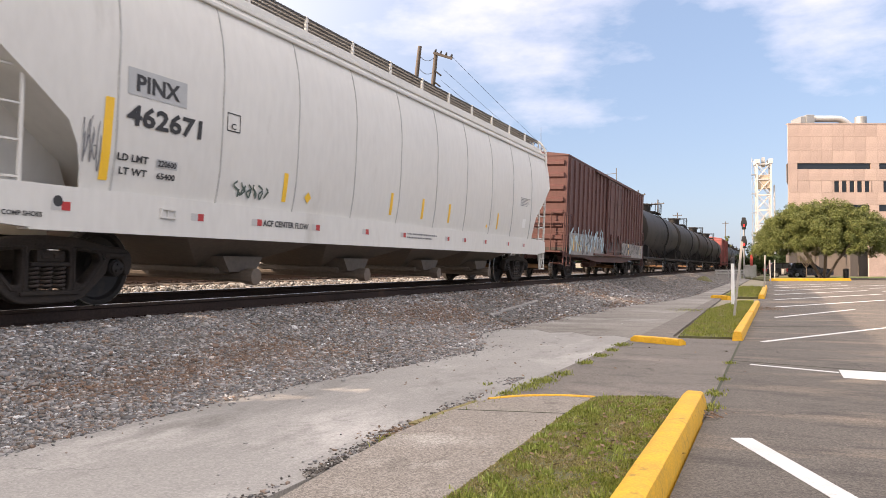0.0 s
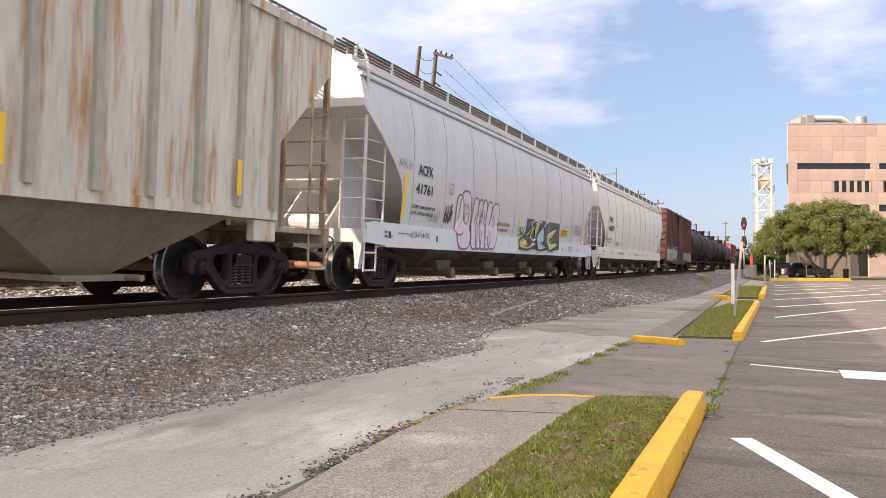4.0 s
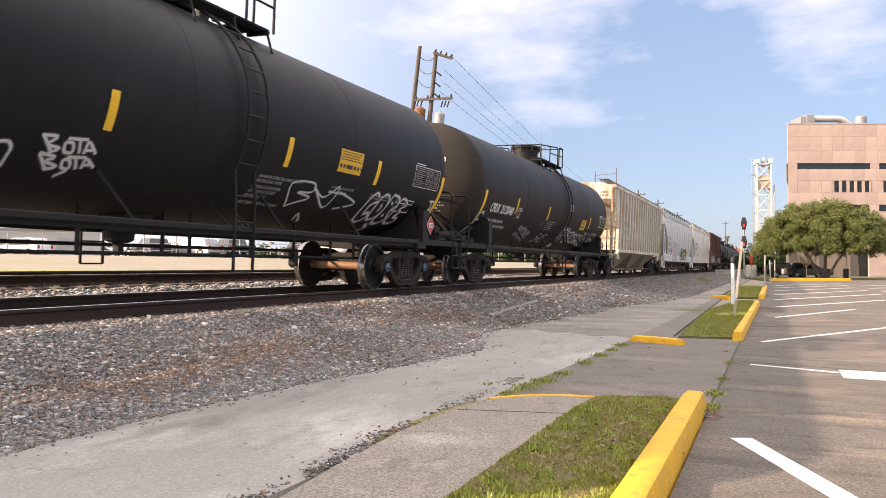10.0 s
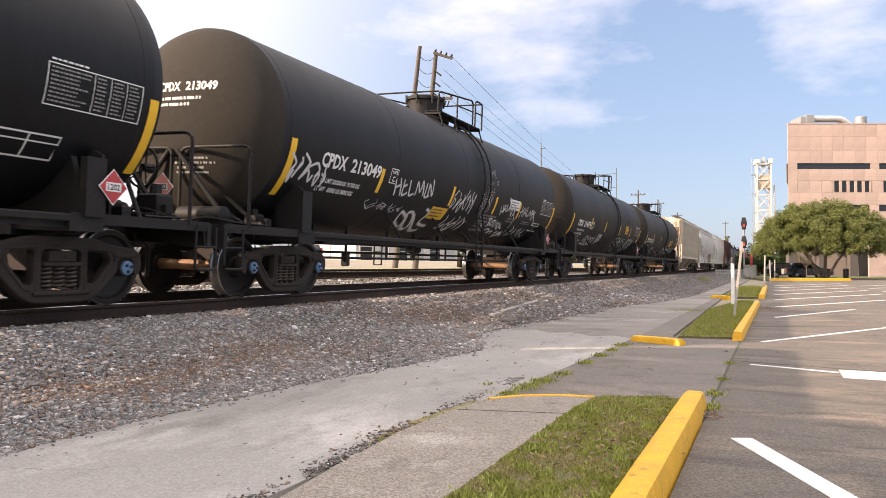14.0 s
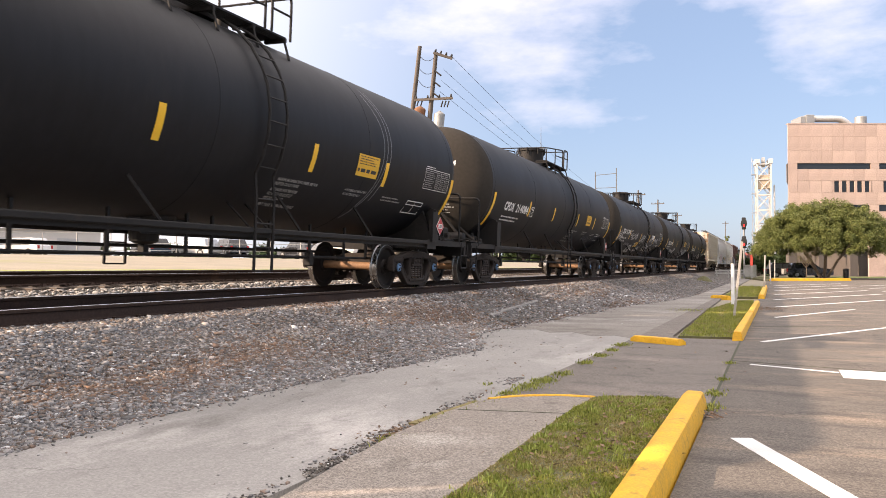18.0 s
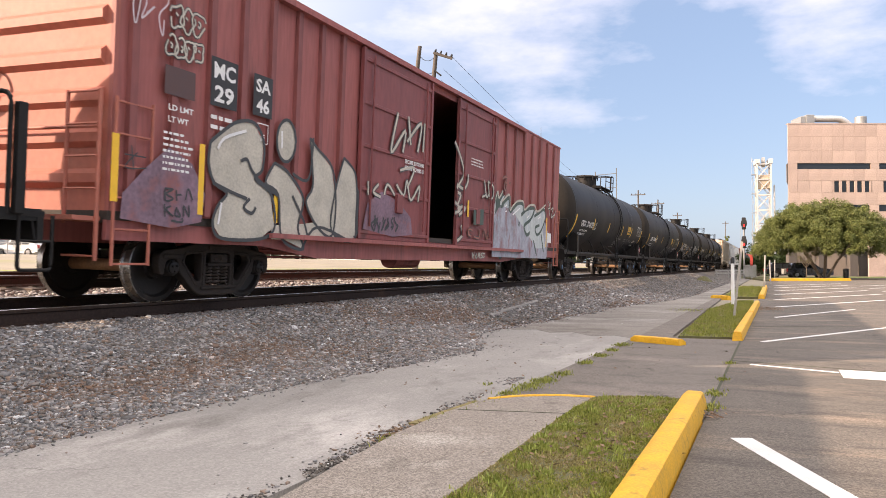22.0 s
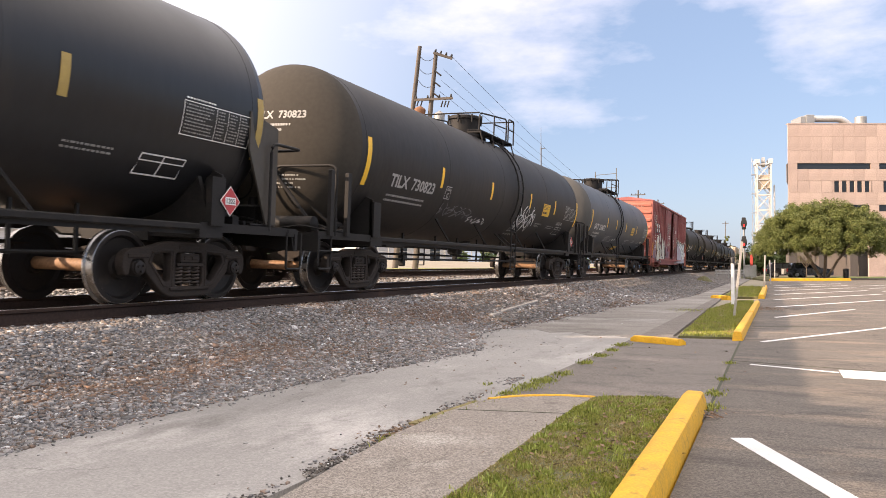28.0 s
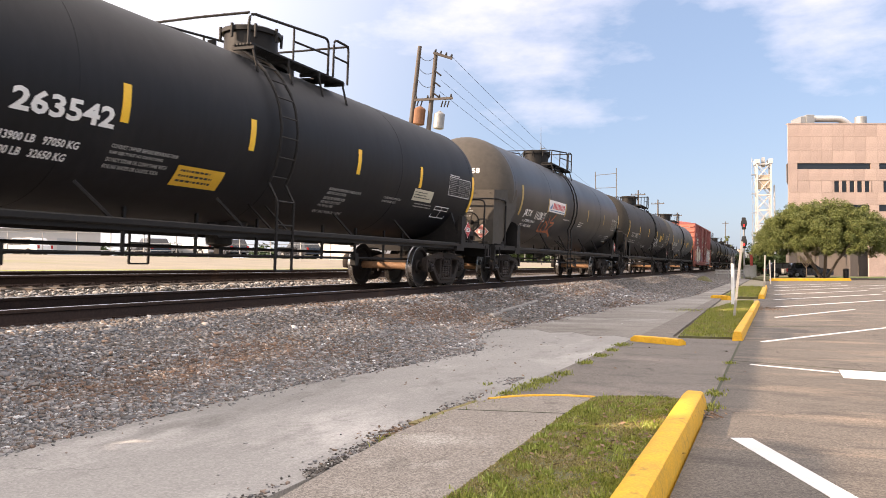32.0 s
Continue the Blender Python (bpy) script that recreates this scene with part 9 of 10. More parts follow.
s.patch(4.3, 5.3, 1.5, 1.76, ORANGE_STICKER, "sticker", "amber emergency sticker"), s.bars(4.4, 5.2, 1.53, 1.73, 3, BLACK_LETTER, "sticker_print", 5, 0.009)
s.scrawl(-5.7, -5.2, 1.43, 1.88, TAG_DARK, 0.02, 5, 101), s.scrawl(-8.05, -7.45, 2.35, 2.6, TAG_GREY, 0.006, 6, 102), s.scrawl(-7.35, -6.4, 1.06, 1.22, TAG_GREEN, 0.007, 10, 103), s.scrawl(-6.6, -5.9, 1.4, 1.7, TAG_GREY, 0.006, 6, 104)
s.text("HAMMERING ON SIDES OF CAR", -2.17, -1.15, 1.56, 1.65, mat_once("red_print", (0.33, 0.10, 0.10)), "warning_lettering"), s.text("WILL CONTAMINATE PRODUCT", -2.17, -1.21, 1.41, 1.50, mat_once("red_print", (0.33, 0.10, 0.10)), "warning_lettering"), s.text("NO. 8", -8.42, -8.18, 1.11, 1.16, BLACK_LETTER), s.text("VENT VALVE", -8.44, -8.1, 1.03, 1.08, BLACK_LETTER)
s.bars(-7.85, -7.3, 1.1, 1.16, 1, TAG_GREY, seed=106), s.bars(6.2, 7.4, 1.6, 2.0, 6, TAG_GREY, seed=107), s.spray([[(5.3, 2.25), (5.42, 2.1), (5.5, 1.88), (5.7, 1.95), (5.95, 1.86), (6.0, 1.7), (5.75, 1.62), (5.55, 1.74), (5.7, 1.9), (5.9, 2.02), (5.62, 2.12), (5.42, 2.08)], [(5.62, 1.78), (5.8, 1.75), (5.86, 1.6)], [(4.6, 1.9), (4.75, 1.82), (4.9, 1.9), (5.05, 1.82), (5.2, 1.9)]], 0.007, TAG_GREY, "thin grey marker drawing", False), s.bars(5.4, 6.1, 1.0, 1.2, 3, TAG_GREY, seed=109)
stripe_on(s, 7.5, 1.43, 2.3)
for y in (-8.2, -6.0, 4.6, 6.8):
    s.patch(y - 0.04, y + 0.04, 1.02, 1.14, TAG_DARK, "sill_hole", n=2)

# the ribbed hopper
car, s = utcx
s.text("UT", -5.90, -5.58, 2.40, 2.63, BLACK_LETTER, "reporting_mark"), s.text("13", -5.86, -5.58, 2.03, 2.26, BLACK_LETTER, "car_number")
s.text("CX", -5.15, -4.83, 2.40, 2.63, BLACK_LETTER, "reporting_mark"), s.text("13", -5.10, -4.83, 2.03, 2.26, BLACK_LETTER, "car_number")
s.bars(-5.35, -4.6, 1.60, 1.80, 2, TAG_GREY, seed=111)
for y in (-6.05, -3.7, -1.17, 2.45, 5.9):
    stripe_on(s, y, 1.44, 1.92, w=0.09)
s.frame_box(-6.6, -6.3, 1.62, 1.77, 0.012, TAG_GREY)
part("jacking_hole", Mesh().lathe([(1.503, 0.11), (1.508, 0.10)], "x", 16, (0, -6.55, 1.0)), BLACK_LETTER, car)
part("number_board", Mesh().box(1.53, 1.545, -8.12, -7.74, 1.47, 1.62), REFLECT, car, "yellow board on the end sill")
hb = -6.7 - 1.47
part("end_lettering", Mesh().add([(0.86 + 0.36 * a, hb - 0.006, 3.80 + 0.09 * b) for a, b in once(("text", "UTCX"), lambda: glyphs("UTCX"))[0]], once(("text", "UTCX"), lambda: glyphs("UTCX"))[1]), BLACK_LETTER, car)
part("end_lettering", Mesh().add([(0.86 + 0.36 * a, hb - 0.006, 3.66 + 0.09 * b) for a, b in once(("text", "1313"), lambda: glyphs("1313"))[0]], once(("text", "1313"), lambda: glyphs("1313"))[1]), BLACK_LETTER, car)

# the long red boxcar
car, s = mcsa
for a, b, z0, z1, up, dn in ((-7.92, -7.40, 2.54, 3.16, "MC", "29"), (-7.06, -6.63, 2.57, 3.14, "SA", "46")):
    s.patch(a, b, z0, z1, BLACK_LETTER, "number_patch", "black patch under the lettering", n=1)
    s.text(up, a + 0.05, b - 0.05, (z0 + z1) / 2 + 0.04, z1 - 0.06, WHITE_LETTER, "reporting_mark"), s.text(dn, a + 0.07, b - 0.07, z0 + 0.05, (z0 + z1) / 2 - 0.04, WHITE_LETTER, "car_number")
s.patch(-8.71, -8.2, 2.52, 2.86, mat_once("dark_brown_patch", (0.09, 0.045, 0.04)), "number_patch", n=1)
s.text("LD LMT", -8.64, -8.22, 2.34, 2.41, WHITE_LETTER), s.text("LT WT", -8.64, -8.3, 2.2, 2.27, WHITE_LETTER), s.bars(-8.7, -8.2, 1.6, 2.1, 7, WHITE_LETTER, seed=121), s.bars(-7.9, -7.4, 2.2, 2.45, 2, WHITE_LETTER, seed=122)
s.frame_box(-6.95, -6.7, 2.2, 2.48, 0.014, WHITE_LETTER), s.text("E", -6.87, -6.78, 2.24, 2.33, WHITE_LETTER)
s.fill([(-9.3, 1.02), (-9.28, 1.30), (-8.95, 1.62), (-8.6, 1.9), (-8.2, 1.75), (-7.95, 1.4), (-8.0, 1.05), (-8.5, 0.95)], TAG_VIOLET, "dull violet sprayed ground", 0.004)
for y, z0, z1 in ((-8.03, 1.14, 2.02), (-6.46, 1.12, 1.57), (3.45, 1.1, 1.52), (6.07, 1.1, 1.52), (7.83, 1.1, 2.02), (-9.4, 1.2, 1.94), (1.0, 1.65, 2.04)):
    stripe_on(s, y, z0, z1, w=0.1)
s.text("SECURE BOTH HASPS", -2.4, -1.42, 2.48, 2.56, WHITE_LETTER), s.text("BEFORE MOVING CAR", -2.4, -1.42, 2.36, 2.44, WHITE_LETTER)
s.bars(1.1, 2.0, 2.85, 3.06, 3, WHITE_LETTER, seed=129)
s.fill([(-3.95, 1.15), (-3.8, 1.62), (-3.3, 1.85), (-2.6, 1.72), (-2.05, 1.45), (-1.95, 1.12), (-2.8, 1.05)], TAG_VIOLET, "dull violet sprayed ground", 0.004), s.scrawl(-3.7, -2.6, 1.1, 1.45, TAG_DARK, 0.02, 6, 132)
s.scrawl(-9.3, -8.7, 3.1, 3.9, TAG_PINK, 0.010, 3, 133), s.bubble(-8.65, -8.1, 3.30, 3.60, 3, 0.012, 136, TAG_CREAM, "small cream tag"), s.bubble(-8.7, -8.1, 2.98, 3.24, 4, 0.012, 137, TAG_CREAM, "small cream tag"), s.patch(7.95, 8.4, 1.25, 1.55, WHITE_LETTER, "label_card", n=1)
part("end_lettering", Mesh().add([(-0.2 + 1.2 * a, -9.44, 4.05 + 0.13 * b) for a, b in once(("text", "MCSA 2946"), lambda: glyphs("MCSA 2946"))[0]], once(("text", "MCSA 2946"), lambda: glyphs("MCSA 2946"))[1]), WHITE_LETTER, car)

# the brown boxcar
FADED = mat("faded_panel", (0.25, 0.235, 0.225), 0.7, 0, 0.3, 2, 20, 0, (0.12, 0.06, 0.05), 0.5, 1.5)
car, s = brown_box
s.patch(-8.2, -2.2, 0.92, 1.7, FADED, "graffiti_fill", "faded grey painted-over lower side", 0.004, 2), s.patch(2.0, 8.2, 0.92, 1.6, FADED, "graffiti_fill", "faded grey painted-over lower side", 0.004, 2)
s.scrawl(-8.1, -2.2, 0.95, 2.0, TAG_BLUE, 0.05, 11, 141), s.scrawl(-7.0, 7.8, 0.95, 1.9, TAG_DARK, 0.03, 22, 142), s.scrawl(-8.0, -5.5, 0.95, 1.5, REFLECT_DIM, 0.03, 4, 143)
for y in (-7.5, -4.0, 3.8, 7.4):
    stripe_on(s, y, 1.1, 1.6, w=0.1)
# ---------------------------------------------------------------- sprayed lettering, drawn stroke by stroke
mcsa[1].fill([(2.74, 0.74), (2.78, 1.75), (3.4, 2.15), (4.6, 2.1), (6.0, 2.1), (7.5, 2.0), (8.1, 1.5), (7.95, 0.74)], mat("spray_mixed", (0.34, 0.35, 0.40), 0.75, 0, 0.3, 2, 20, 0, (0.25, 0.09, 0.085), 0.62, 1.8, (1, 1.5, 0.6)), "thin grey-blue ground sprayed over red", 0.004)
mcsa[1].fill([(2.87, 2.07), (3.09, 2.4), (3.18, 2.24), (3.48, 2.46), (3.46, 2.15), (3.59, 2.22), (4.02, 2.38), (4.1, 1.98), (4.35, 2.11), (4.75, 2.27), (5.26, 2.27), (5.4, 2.06), (5.82, 2.21), (6.37, 2.25), (6.72, 2.09), (7.54, 2.33), (7.68, 1.99), (7.39, 1.62), (7.73, 1.08), (6.05, 1), (4.82, 0.94), (3.46, 0.92), (2.87, 0.97)], TAG_PALE, "pale blue-white painted ground of large letters", 0.008)
mcsa[1].fill([(2.87, 0.94), (2.93, 1.33), (3.09, 1.6), (2.87, 1.99), (3.12, 2.3), (3.31, 2.24), (3.64, 2.39), (3.75, 1.05), (2.87, 1.01)], TAG_PALE, "pale blue-white painted ground of large letters", 0.0075)
mcsa[1].spray([[(2.9, 2.16), (3.09, 2.37), (3.05, 2.03), (3.21, 2.21), (3.5, 2.44)], [(3.06, 2.07), (3, 1.8), (2.89, 1.46), (2.87, 0.99)], [(3.23, 2.21), (3.2, 1.69), (3.49, 1.34), (3.66, 1.1)], [(3.49, 2.07), (3.59, 2.22), (4.02, 2.37), (4.09, 2.15), (4.06, 1.56), (4.03, 1.13)], [(3.41, 2.1), (3.47, 1.65), (3.7, 1.11)]], 0.085, TAG_GREEN, "dark green outline of large letters", False, 0.012)
mcsa[1].spray([[(4.12, 1.94), (4.36, 2.06), (4.81, 2.25), (5.26, 2.26), (5.37, 2.06), (5.14, 1.95)], [(4.35, 1.64), (4.59, 1.69), (4.67, 1.1), (4.5, 1.09), (4.35, 1.64)], [(4.98, 1.74), (4.92, 1.31), (5.31, 1.38)], [(5.21, 1.97), (5.68, 2.14), (6.37, 2.22), (6.3, 2.04), (6, 1.84), (5.7, 1.75), (5.44, 1.63), (5.72, 1.41), (6.02, 1.49)], [(5.38, 1.2), (5.75, 0.93), (5.99, 0.86), (5.59, 1.17)]], 0.05, TAG_GREEN, "dark green outline of large letters", False, 0.012)
mcsa[1].spray([[(6.43, 1.99), (6.98, 2.13), (7.47, 2.25), (7.62, 1.99), (7.2, 1.59), (6.76, 1.45), (6.57, 1.65), (7.01, 1.75)], [(6.43, 1.27), (6.8, 0.82)], [(7.21, 1.49), (7.55, 0.94)], [(2.87, 0.91), (3.2, 0.86), (3.47, 0.73), (3.94, 0.89), (4.83, 0.73)], [(4.69, 1.2), (4.3, 1.02), (4.11, 1.65)]], 0.042, TAG_GREEN, "dark green outline of large letters", False, 0.012)
mcsa[1].spray([[(2.87, 2.11), (3.08, 2.43), (3.19, 2.27), (3.5, 2.49)], [(3.46, 2.2), (3.58, 2.26), (4.04, 2.42), (4.13, 2.03), (4.35, 2.15), (4.77, 2.31), (5.29, 2.33), (5.43, 2.12), (5.9, 2.27), (6.41, 2.31), (6.75, 2.15), (7.59, 2.41)]], 0.03, TAG_CREAM, "cream outer line of large letters", False, 0.016)
mcsa[1].spray([[(3.66, 2.07), (3.85, 2.14)], [(3.66, 1.91), (3.84, 1.98)], [(3.65, 1.75), (3.85, 1.8)], [(3.71, 1.6), (3.88, 1.66)], [(5.91, 1.98), (5.7, 1.9)], [(5, 2.13), (4.76, 2.05), (4.36, 1.9)], [(6.81, 1.94), (7.08, 2.01)]], 0.02, SIGN_WHITE, "white highlights of large letters", False, 0.016)
mcsa[1].spray([[(7.94, 2.55), (8.11, 2.37), (7.9, 2.31)], [(8.16, 2.53), (8.1, 2.1)], [(8.28, 2.31), (8.51, 2.37), (8.32, 2.07), (8.7, 2.18)], [(8.81, 2.32), (8.65, 2.08)]], 0.02, TAG_CREAM, "small cream tag", True, 0.012)
mcsa[1].spray([[(3.44, 2.79), (3.62, 2.86), (3.82, 2.86)], [(3.68, 2.74), (3.59, 2.6), (3.71, 2.51), (3.78, 2.69), (3.68, 2.74)], [(4, 2.78), (4.11, 2.71)]], 0.02, TAG_FADED, "faded orange tag", True, 0.012)
mcsa[1].spray([[(0.27, 2.33), (0.67, 2.27), (0.9, 2.44), (0.92, 2.63)], [(0.32, 2.16), (0.5, 2.11), (0.34, 1.9)], [(0.34, 1.79), (0.65, 1.86), (0.79, 1.81), (0.43, 1.66)], [(0.58, 1.43), (0.68, 1.22), (0.38, 1.07)]], 0.034, TAG_CREAM, "white sprayed tag on the door", True, 0.012)
mcsa[1].spray([[(2.01, 2.61), (2.19, 2.22), (2.35, 2.29)], [(2.27, 2.62), (2.39, 2.23)], [(2.27, 2.6), (2.67, 2.5), (2.65, 2.23), (2.42, 2.21)], [(1.89, 2.19), (2.13, 2.25)]], 0.024, TAG_CREAM, "white sprayed tag on the door", True, 0.012)
mcsa[1].spray([[(1.34, 0.84), (1.4, 0.69)], [(1.48, 0.85), (1.46, 0.68)], [(1.35, 0.76), (1.48, 0.77)], [(1.62, 0.81), (1.57, 0.71), (1.68, 0.71), (1.62, 0.81)], [(1.74, 0.71), (1.79, 0.82), (1.88, 0.78), (1.79, 0.75), (1.9, 0.7)], [(2.05, 0.83), (1.94, 0.78), (2.06, 0.74), (1.94, 0.7)], [(2.21, 0.75), (2.09, 0.72), (2.1, 0.81), (2.21, 0.81)]], 0.014, TAG_CREAM, "cream sprayed word on the sill", True, 0.012)
mcsa[1].spray([[(1.32, 1.35), (1.11, 1.37), (1.06, 1.25), (1.27, 1.21)], [(1.43, 1.2), (1.77, 1.19), (1.81, 1.39)], [(2.11, 1.42), (2.06, 1.21)], [(2.18, 1.38), (2.32, 1.18), (2.44, 1.32), (2.51, 1.19)]], 0.02, TAG_FADED, "faded tag on the door", True, 0.012)
mcsa[1].fill([(1.25, 1.83), (1.93, 1.89), (1.94, 1.51), (1.26, 1.48)], TAG_GREEN, "dark sprayed plate", 0.05)
mcsa[1].fill([(-7.9, 2.07), (-7.7, 2.22), (-7.39, 2.41), (-7.02, 2.45), (-6.8, 2.21), (-6.82, 1.84), (-6.97, 1.7), (-6.59, 1.51), (-6.48, 1.06), (-6.8, 0.88), (-7.62, 0.86), (-7.8, 1.04), (-7.72, 1.27), (-7.55, 1.45), (-7.8, 1.56), (-7.92, 1.8)], TAG_CREAM, "large cream painted letters", 0.008)
mcsa[1].fill([(-6.03, 2.36), (-6.05, 2.22), (-6.12, 2.1), (-6.22, 2.03), (-6.34, 2.03), (-6.43, 2.1), (-6.49, 2.22), (-6.5, 2.36), (-6.46, 2.49), (-6.37, 2.59), (-6.26, 2.63), (-6.15, 2.59), (-6.07, 2.5)], TAG_CREAM, "large cream painted letters", 0.0092)
mcsa[1].fill([(-6.54, 1.97), (-6.18, 1.86), (-5.78, 1.52), (-5.9, 1.08), (-5.73, 0.76), (-6.29, 0.9), (-6.42, 1.52), (-6.73, 1.67)], TAG_CREAM, "large cream painted letters", 0.0104)
mcsa[1].fill([(-5.65, 2.46), (-5.44, 2.33), (-4.99, 2.08), (-4.84, 1.54), (-4.93, 0.99), (-5.36, 1.11), (-5.7, 1.47), (-5.53, 1.76)], TAG_CREAM, "large cream painted letters", 0.0116)
mcsa[1].fill([(-4.63, 2.29), (-4.27, 2.1), (-4.17, 1.78), (-4.17, 1.35), (-4.24, 0.92), (-4.94, 1.07), (-4.87, 1.71)], TAG_CREAM, "large cream painted letters", 0.0128)
mcsa[1].fill([(-6.56, 1.08), (-5.76, 1.14), (-4.17, 1.35), (-4.17, 1.02), (-5.74, 0.9), (-6.55, 0.88)], TAG_CREAM, "large cream painted letters", 0.014)
mcsa[1].spray([[(-7.9, 2.07), (-7.7, 2.22), (-7.39, 2.41), (-7.02, 2.45), (-6.8, 2.21), (-6.82, 1.84), (-6.97, 1.7), (-6.59, 1.51), (-6.48, 1.06), (-6.8, 0.88), (-7.62, 0.86), (-7.8, 1.04), (-7.72, 1.27), (-7.55, 1.45), (-7.8, 1.56), (-7.92, 1.8), (-7.9, 2.07)], [(-6.03, 2.36), (-6.05, 2.22), (-6.12, 2.1), (-6.22, 2.03), (-6.34, 2.03), (-6.43, 2.1), (-6.49, 2.22), (-6.5, 2.36), (-6.46, 2.49), (-6.37, 2.59), (-6.26, 2.63), (-6.15, 2.59), (-6.07, 2.5), (-6.03, 2.36)], [(-6.54, 1.97), (-6.18, 1.86), (-5.78, 1.52), (-5.9, 1.08), (-5.73, 0.76), (-6.29, 0.9), (-6.42, 1.52), (-6.73, 1.67), (-6.54, 1.97)]], 0.024, TAG_DARK, "black outline of large letters", False, 0.018)
mcsa[1].spray([[(-5.65, 2.46), (-5.44, 2.33), (-4.99, 2.08), (-4.84, 1.54), (-4.93, 0.99), (-5.36, 1.11), (-5.7, 1.47), (-5.53, 1.76), (-5.65, 2.46)], [(-4.63, 2.29), (-4.27, 2.1), (-4.17, 1.78), (-4.17, 1.35), (-4.24, 0.92), (-4.94, 1.07), (-4.87, 1.71), (-4.63, 2.29)], [(-7.29, 1.9), (-7.16, 1.94), (-7.05, 1.81), (-6.85, 1.67), (-6.42, 1.51)], [(-7.07, 1.42), (-7.19, 1.29), (-7.02, 1.22), (-6.93, 1.31)], [(-7.83, 1.56), (-7.45, 1.47), (-7.13, 1.41)], [(-6.07, 1.54), (-5.76, 1.2), (-5.63, 0.96)], [(-5.78, 0.76), (-5.36, 1.11), (-4.36, 0.92)], [(-5.56, 2.48), (-5.66, 1.83), (-6.09, 1.87)]], 0.024, TAG_DARK, "black outline of large letters", False, 0.018)
mcsa[1].spray([[(-7.76, 2), (-7.63, 2.16), (-7.2, 2.32)], [(-7.65, 1.32), (-7.7, 1.04)], [(-6.39, 2.45), (-6.38, 2.2)]], 0.02, SIGN_WHITE, "white highlights of large letters", False, 0.02)
mcsa[1].spray([[(-2.76, 3.38), (-2.99, 2.61), (-2.44, 3.09), (-2.51, 2.67)], [(-2.31, 3.39), (-2.18, 2.86)], [(-2.34, 2.9), (-1.73, 3.35), (-1.85, 2.76)], [(-1.56, 3.38), (-1.6, 2.8)]], 0.03, TAG_CREAM, "white sprayed tag on the door", True, 0.012)
mcsa[1].spray([[(-3.82, 1.99), (-3.8, 1.75)], [(-3.43, 1.97), (-3.62, 1.82), (-3.34, 1.75)], [(-3.21, 1.8), (-3.08, 2), (-2.78, 1.83)], [(-2.73, 2.04), (-2.41, 1.86), (-2.28, 2.15), (-2.09, 1.79), (-1.71, 2.1), (-1.76, 1.78)], [(-2.6, 2.32), (-1.98, 2.43), (-2.27, 2.01)]], 0.024, TAG_CREAM, "white sprayed tag on the door", True, 0.012)
mcsa[1].spray([[(-8.65, 1.41), (-8.63, 1.27), (-8.51, 1.3), (-8.63, 1.35), (-8.52, 1.41), (-8.65, 1.41)], [(-8.46, 1.41), (-8.45, 1.28)], [(-8.46, 1.35), (-8.37, 1.36)], [(-8.3, 1.3), (-8.26, 1.44), (-8.18, 1.31)], [(-8.65, 1.23), (-8.63, 1.08)], [(-8.54, 1.21), (-8.62, 1.17), (-8.5, 1.09)], [(-8.45, 1.2), (-8.47, 1.11), (-8.38, 1.1), (-8.45, 1.2)], [(-8.32, 1.1), (-8.33, 1.23), (-8.23, 1.1), (-8.24, 1.24)], [(-8.53, 1.04), (-8.35, 1.03), (-8.35, 1.08)]], 0.012, TAG_DARK, "black sprayed tag", False, 0.012)
mcsa[1].spray([[(-9.27, 1.73), (-8.96, 1.73)], [(-9.18, 1.84), (-9.14, 1.57)], [(-9.09, 1.77), (-9.26, 1.59), (-8.95, 1.61)]], 0.008, TAG_DARK, "thin black tag", False, 0.012)
mcsa[1].spray([[(0.05, 3.26), (0.39, 2.99), (0.64, 2.61), (0.25, 2.25)], [(0.18, 1.93), (0.51, 1.79), (0.2, 1.69)]], 0.03, TAG_CREAM, "white sprayed tag on the door", True, 0.012)
t1[1].spray([[(1.57, 1.63), (1.67, 1.72), (1.85, 1.68), (1.77, 1.6), (1.57, 1.63)], [(1.24, 1.49), (1.17, 1.64), (1.26, 1.73), (1.44, 1.78)], [(1.56, 1.81), (1.78, 1.83), (1.86, 1.77)], [(1.24, 1.49), (1.4, 1.53), (1.4, 1.64)], [(1.53, 1.6), (1.74, 1.48), (1.83, 1.38), (1.74, 1.34)], [(1.51, 1.4), (1.57, 1.47)], [(1.52, 1.2), (1.46, 1.29), (1.79, 1.21), (1.98, 1.22), (2, 1.33)], [(1.57, 1.19), (1.82, 1.17), (2.01, 1.2)]], 0.02, TAG_WHITE, "white sprayed cartoon scrawl", True, 0.012)
t1[1].spray([[(2.18, 1.44), (2, 1.54), (1.93, 1.72), (2.08, 1.78), (2.25, 1.73), (2.23, 1.65), (2.57, 1.57), (2.65, 1.43), (2.48, 1.37), (2.22, 1.41)], [(2.35, 1.71), (2.52, 1.76), (2.73, 1.68), (2.8, 1.53), (2.75, 1.46)], [(2.67, 1.75), (2.98, 1.77), (3, 1.69), (2.93, 1.67), (3.06, 1.44), (2.89, 1.42), (2.85, 1.56)], [(3.05, 1.66), (3.45, 1.71), (3.49, 1.64), (3.33, 1.61), (3.51, 1.56), (3.48, 1.49), (3.61, 1.47), (3.57, 1.4), (3.3, 1.41), (3.12, 1.43)], [(2.15, 1.67), (2.23, 1.68)], [(2.3, 1.54), (2.38, 1.55)]], 0.02, TAG_WHITE, "white outlined bubble letters", True, 0.012)
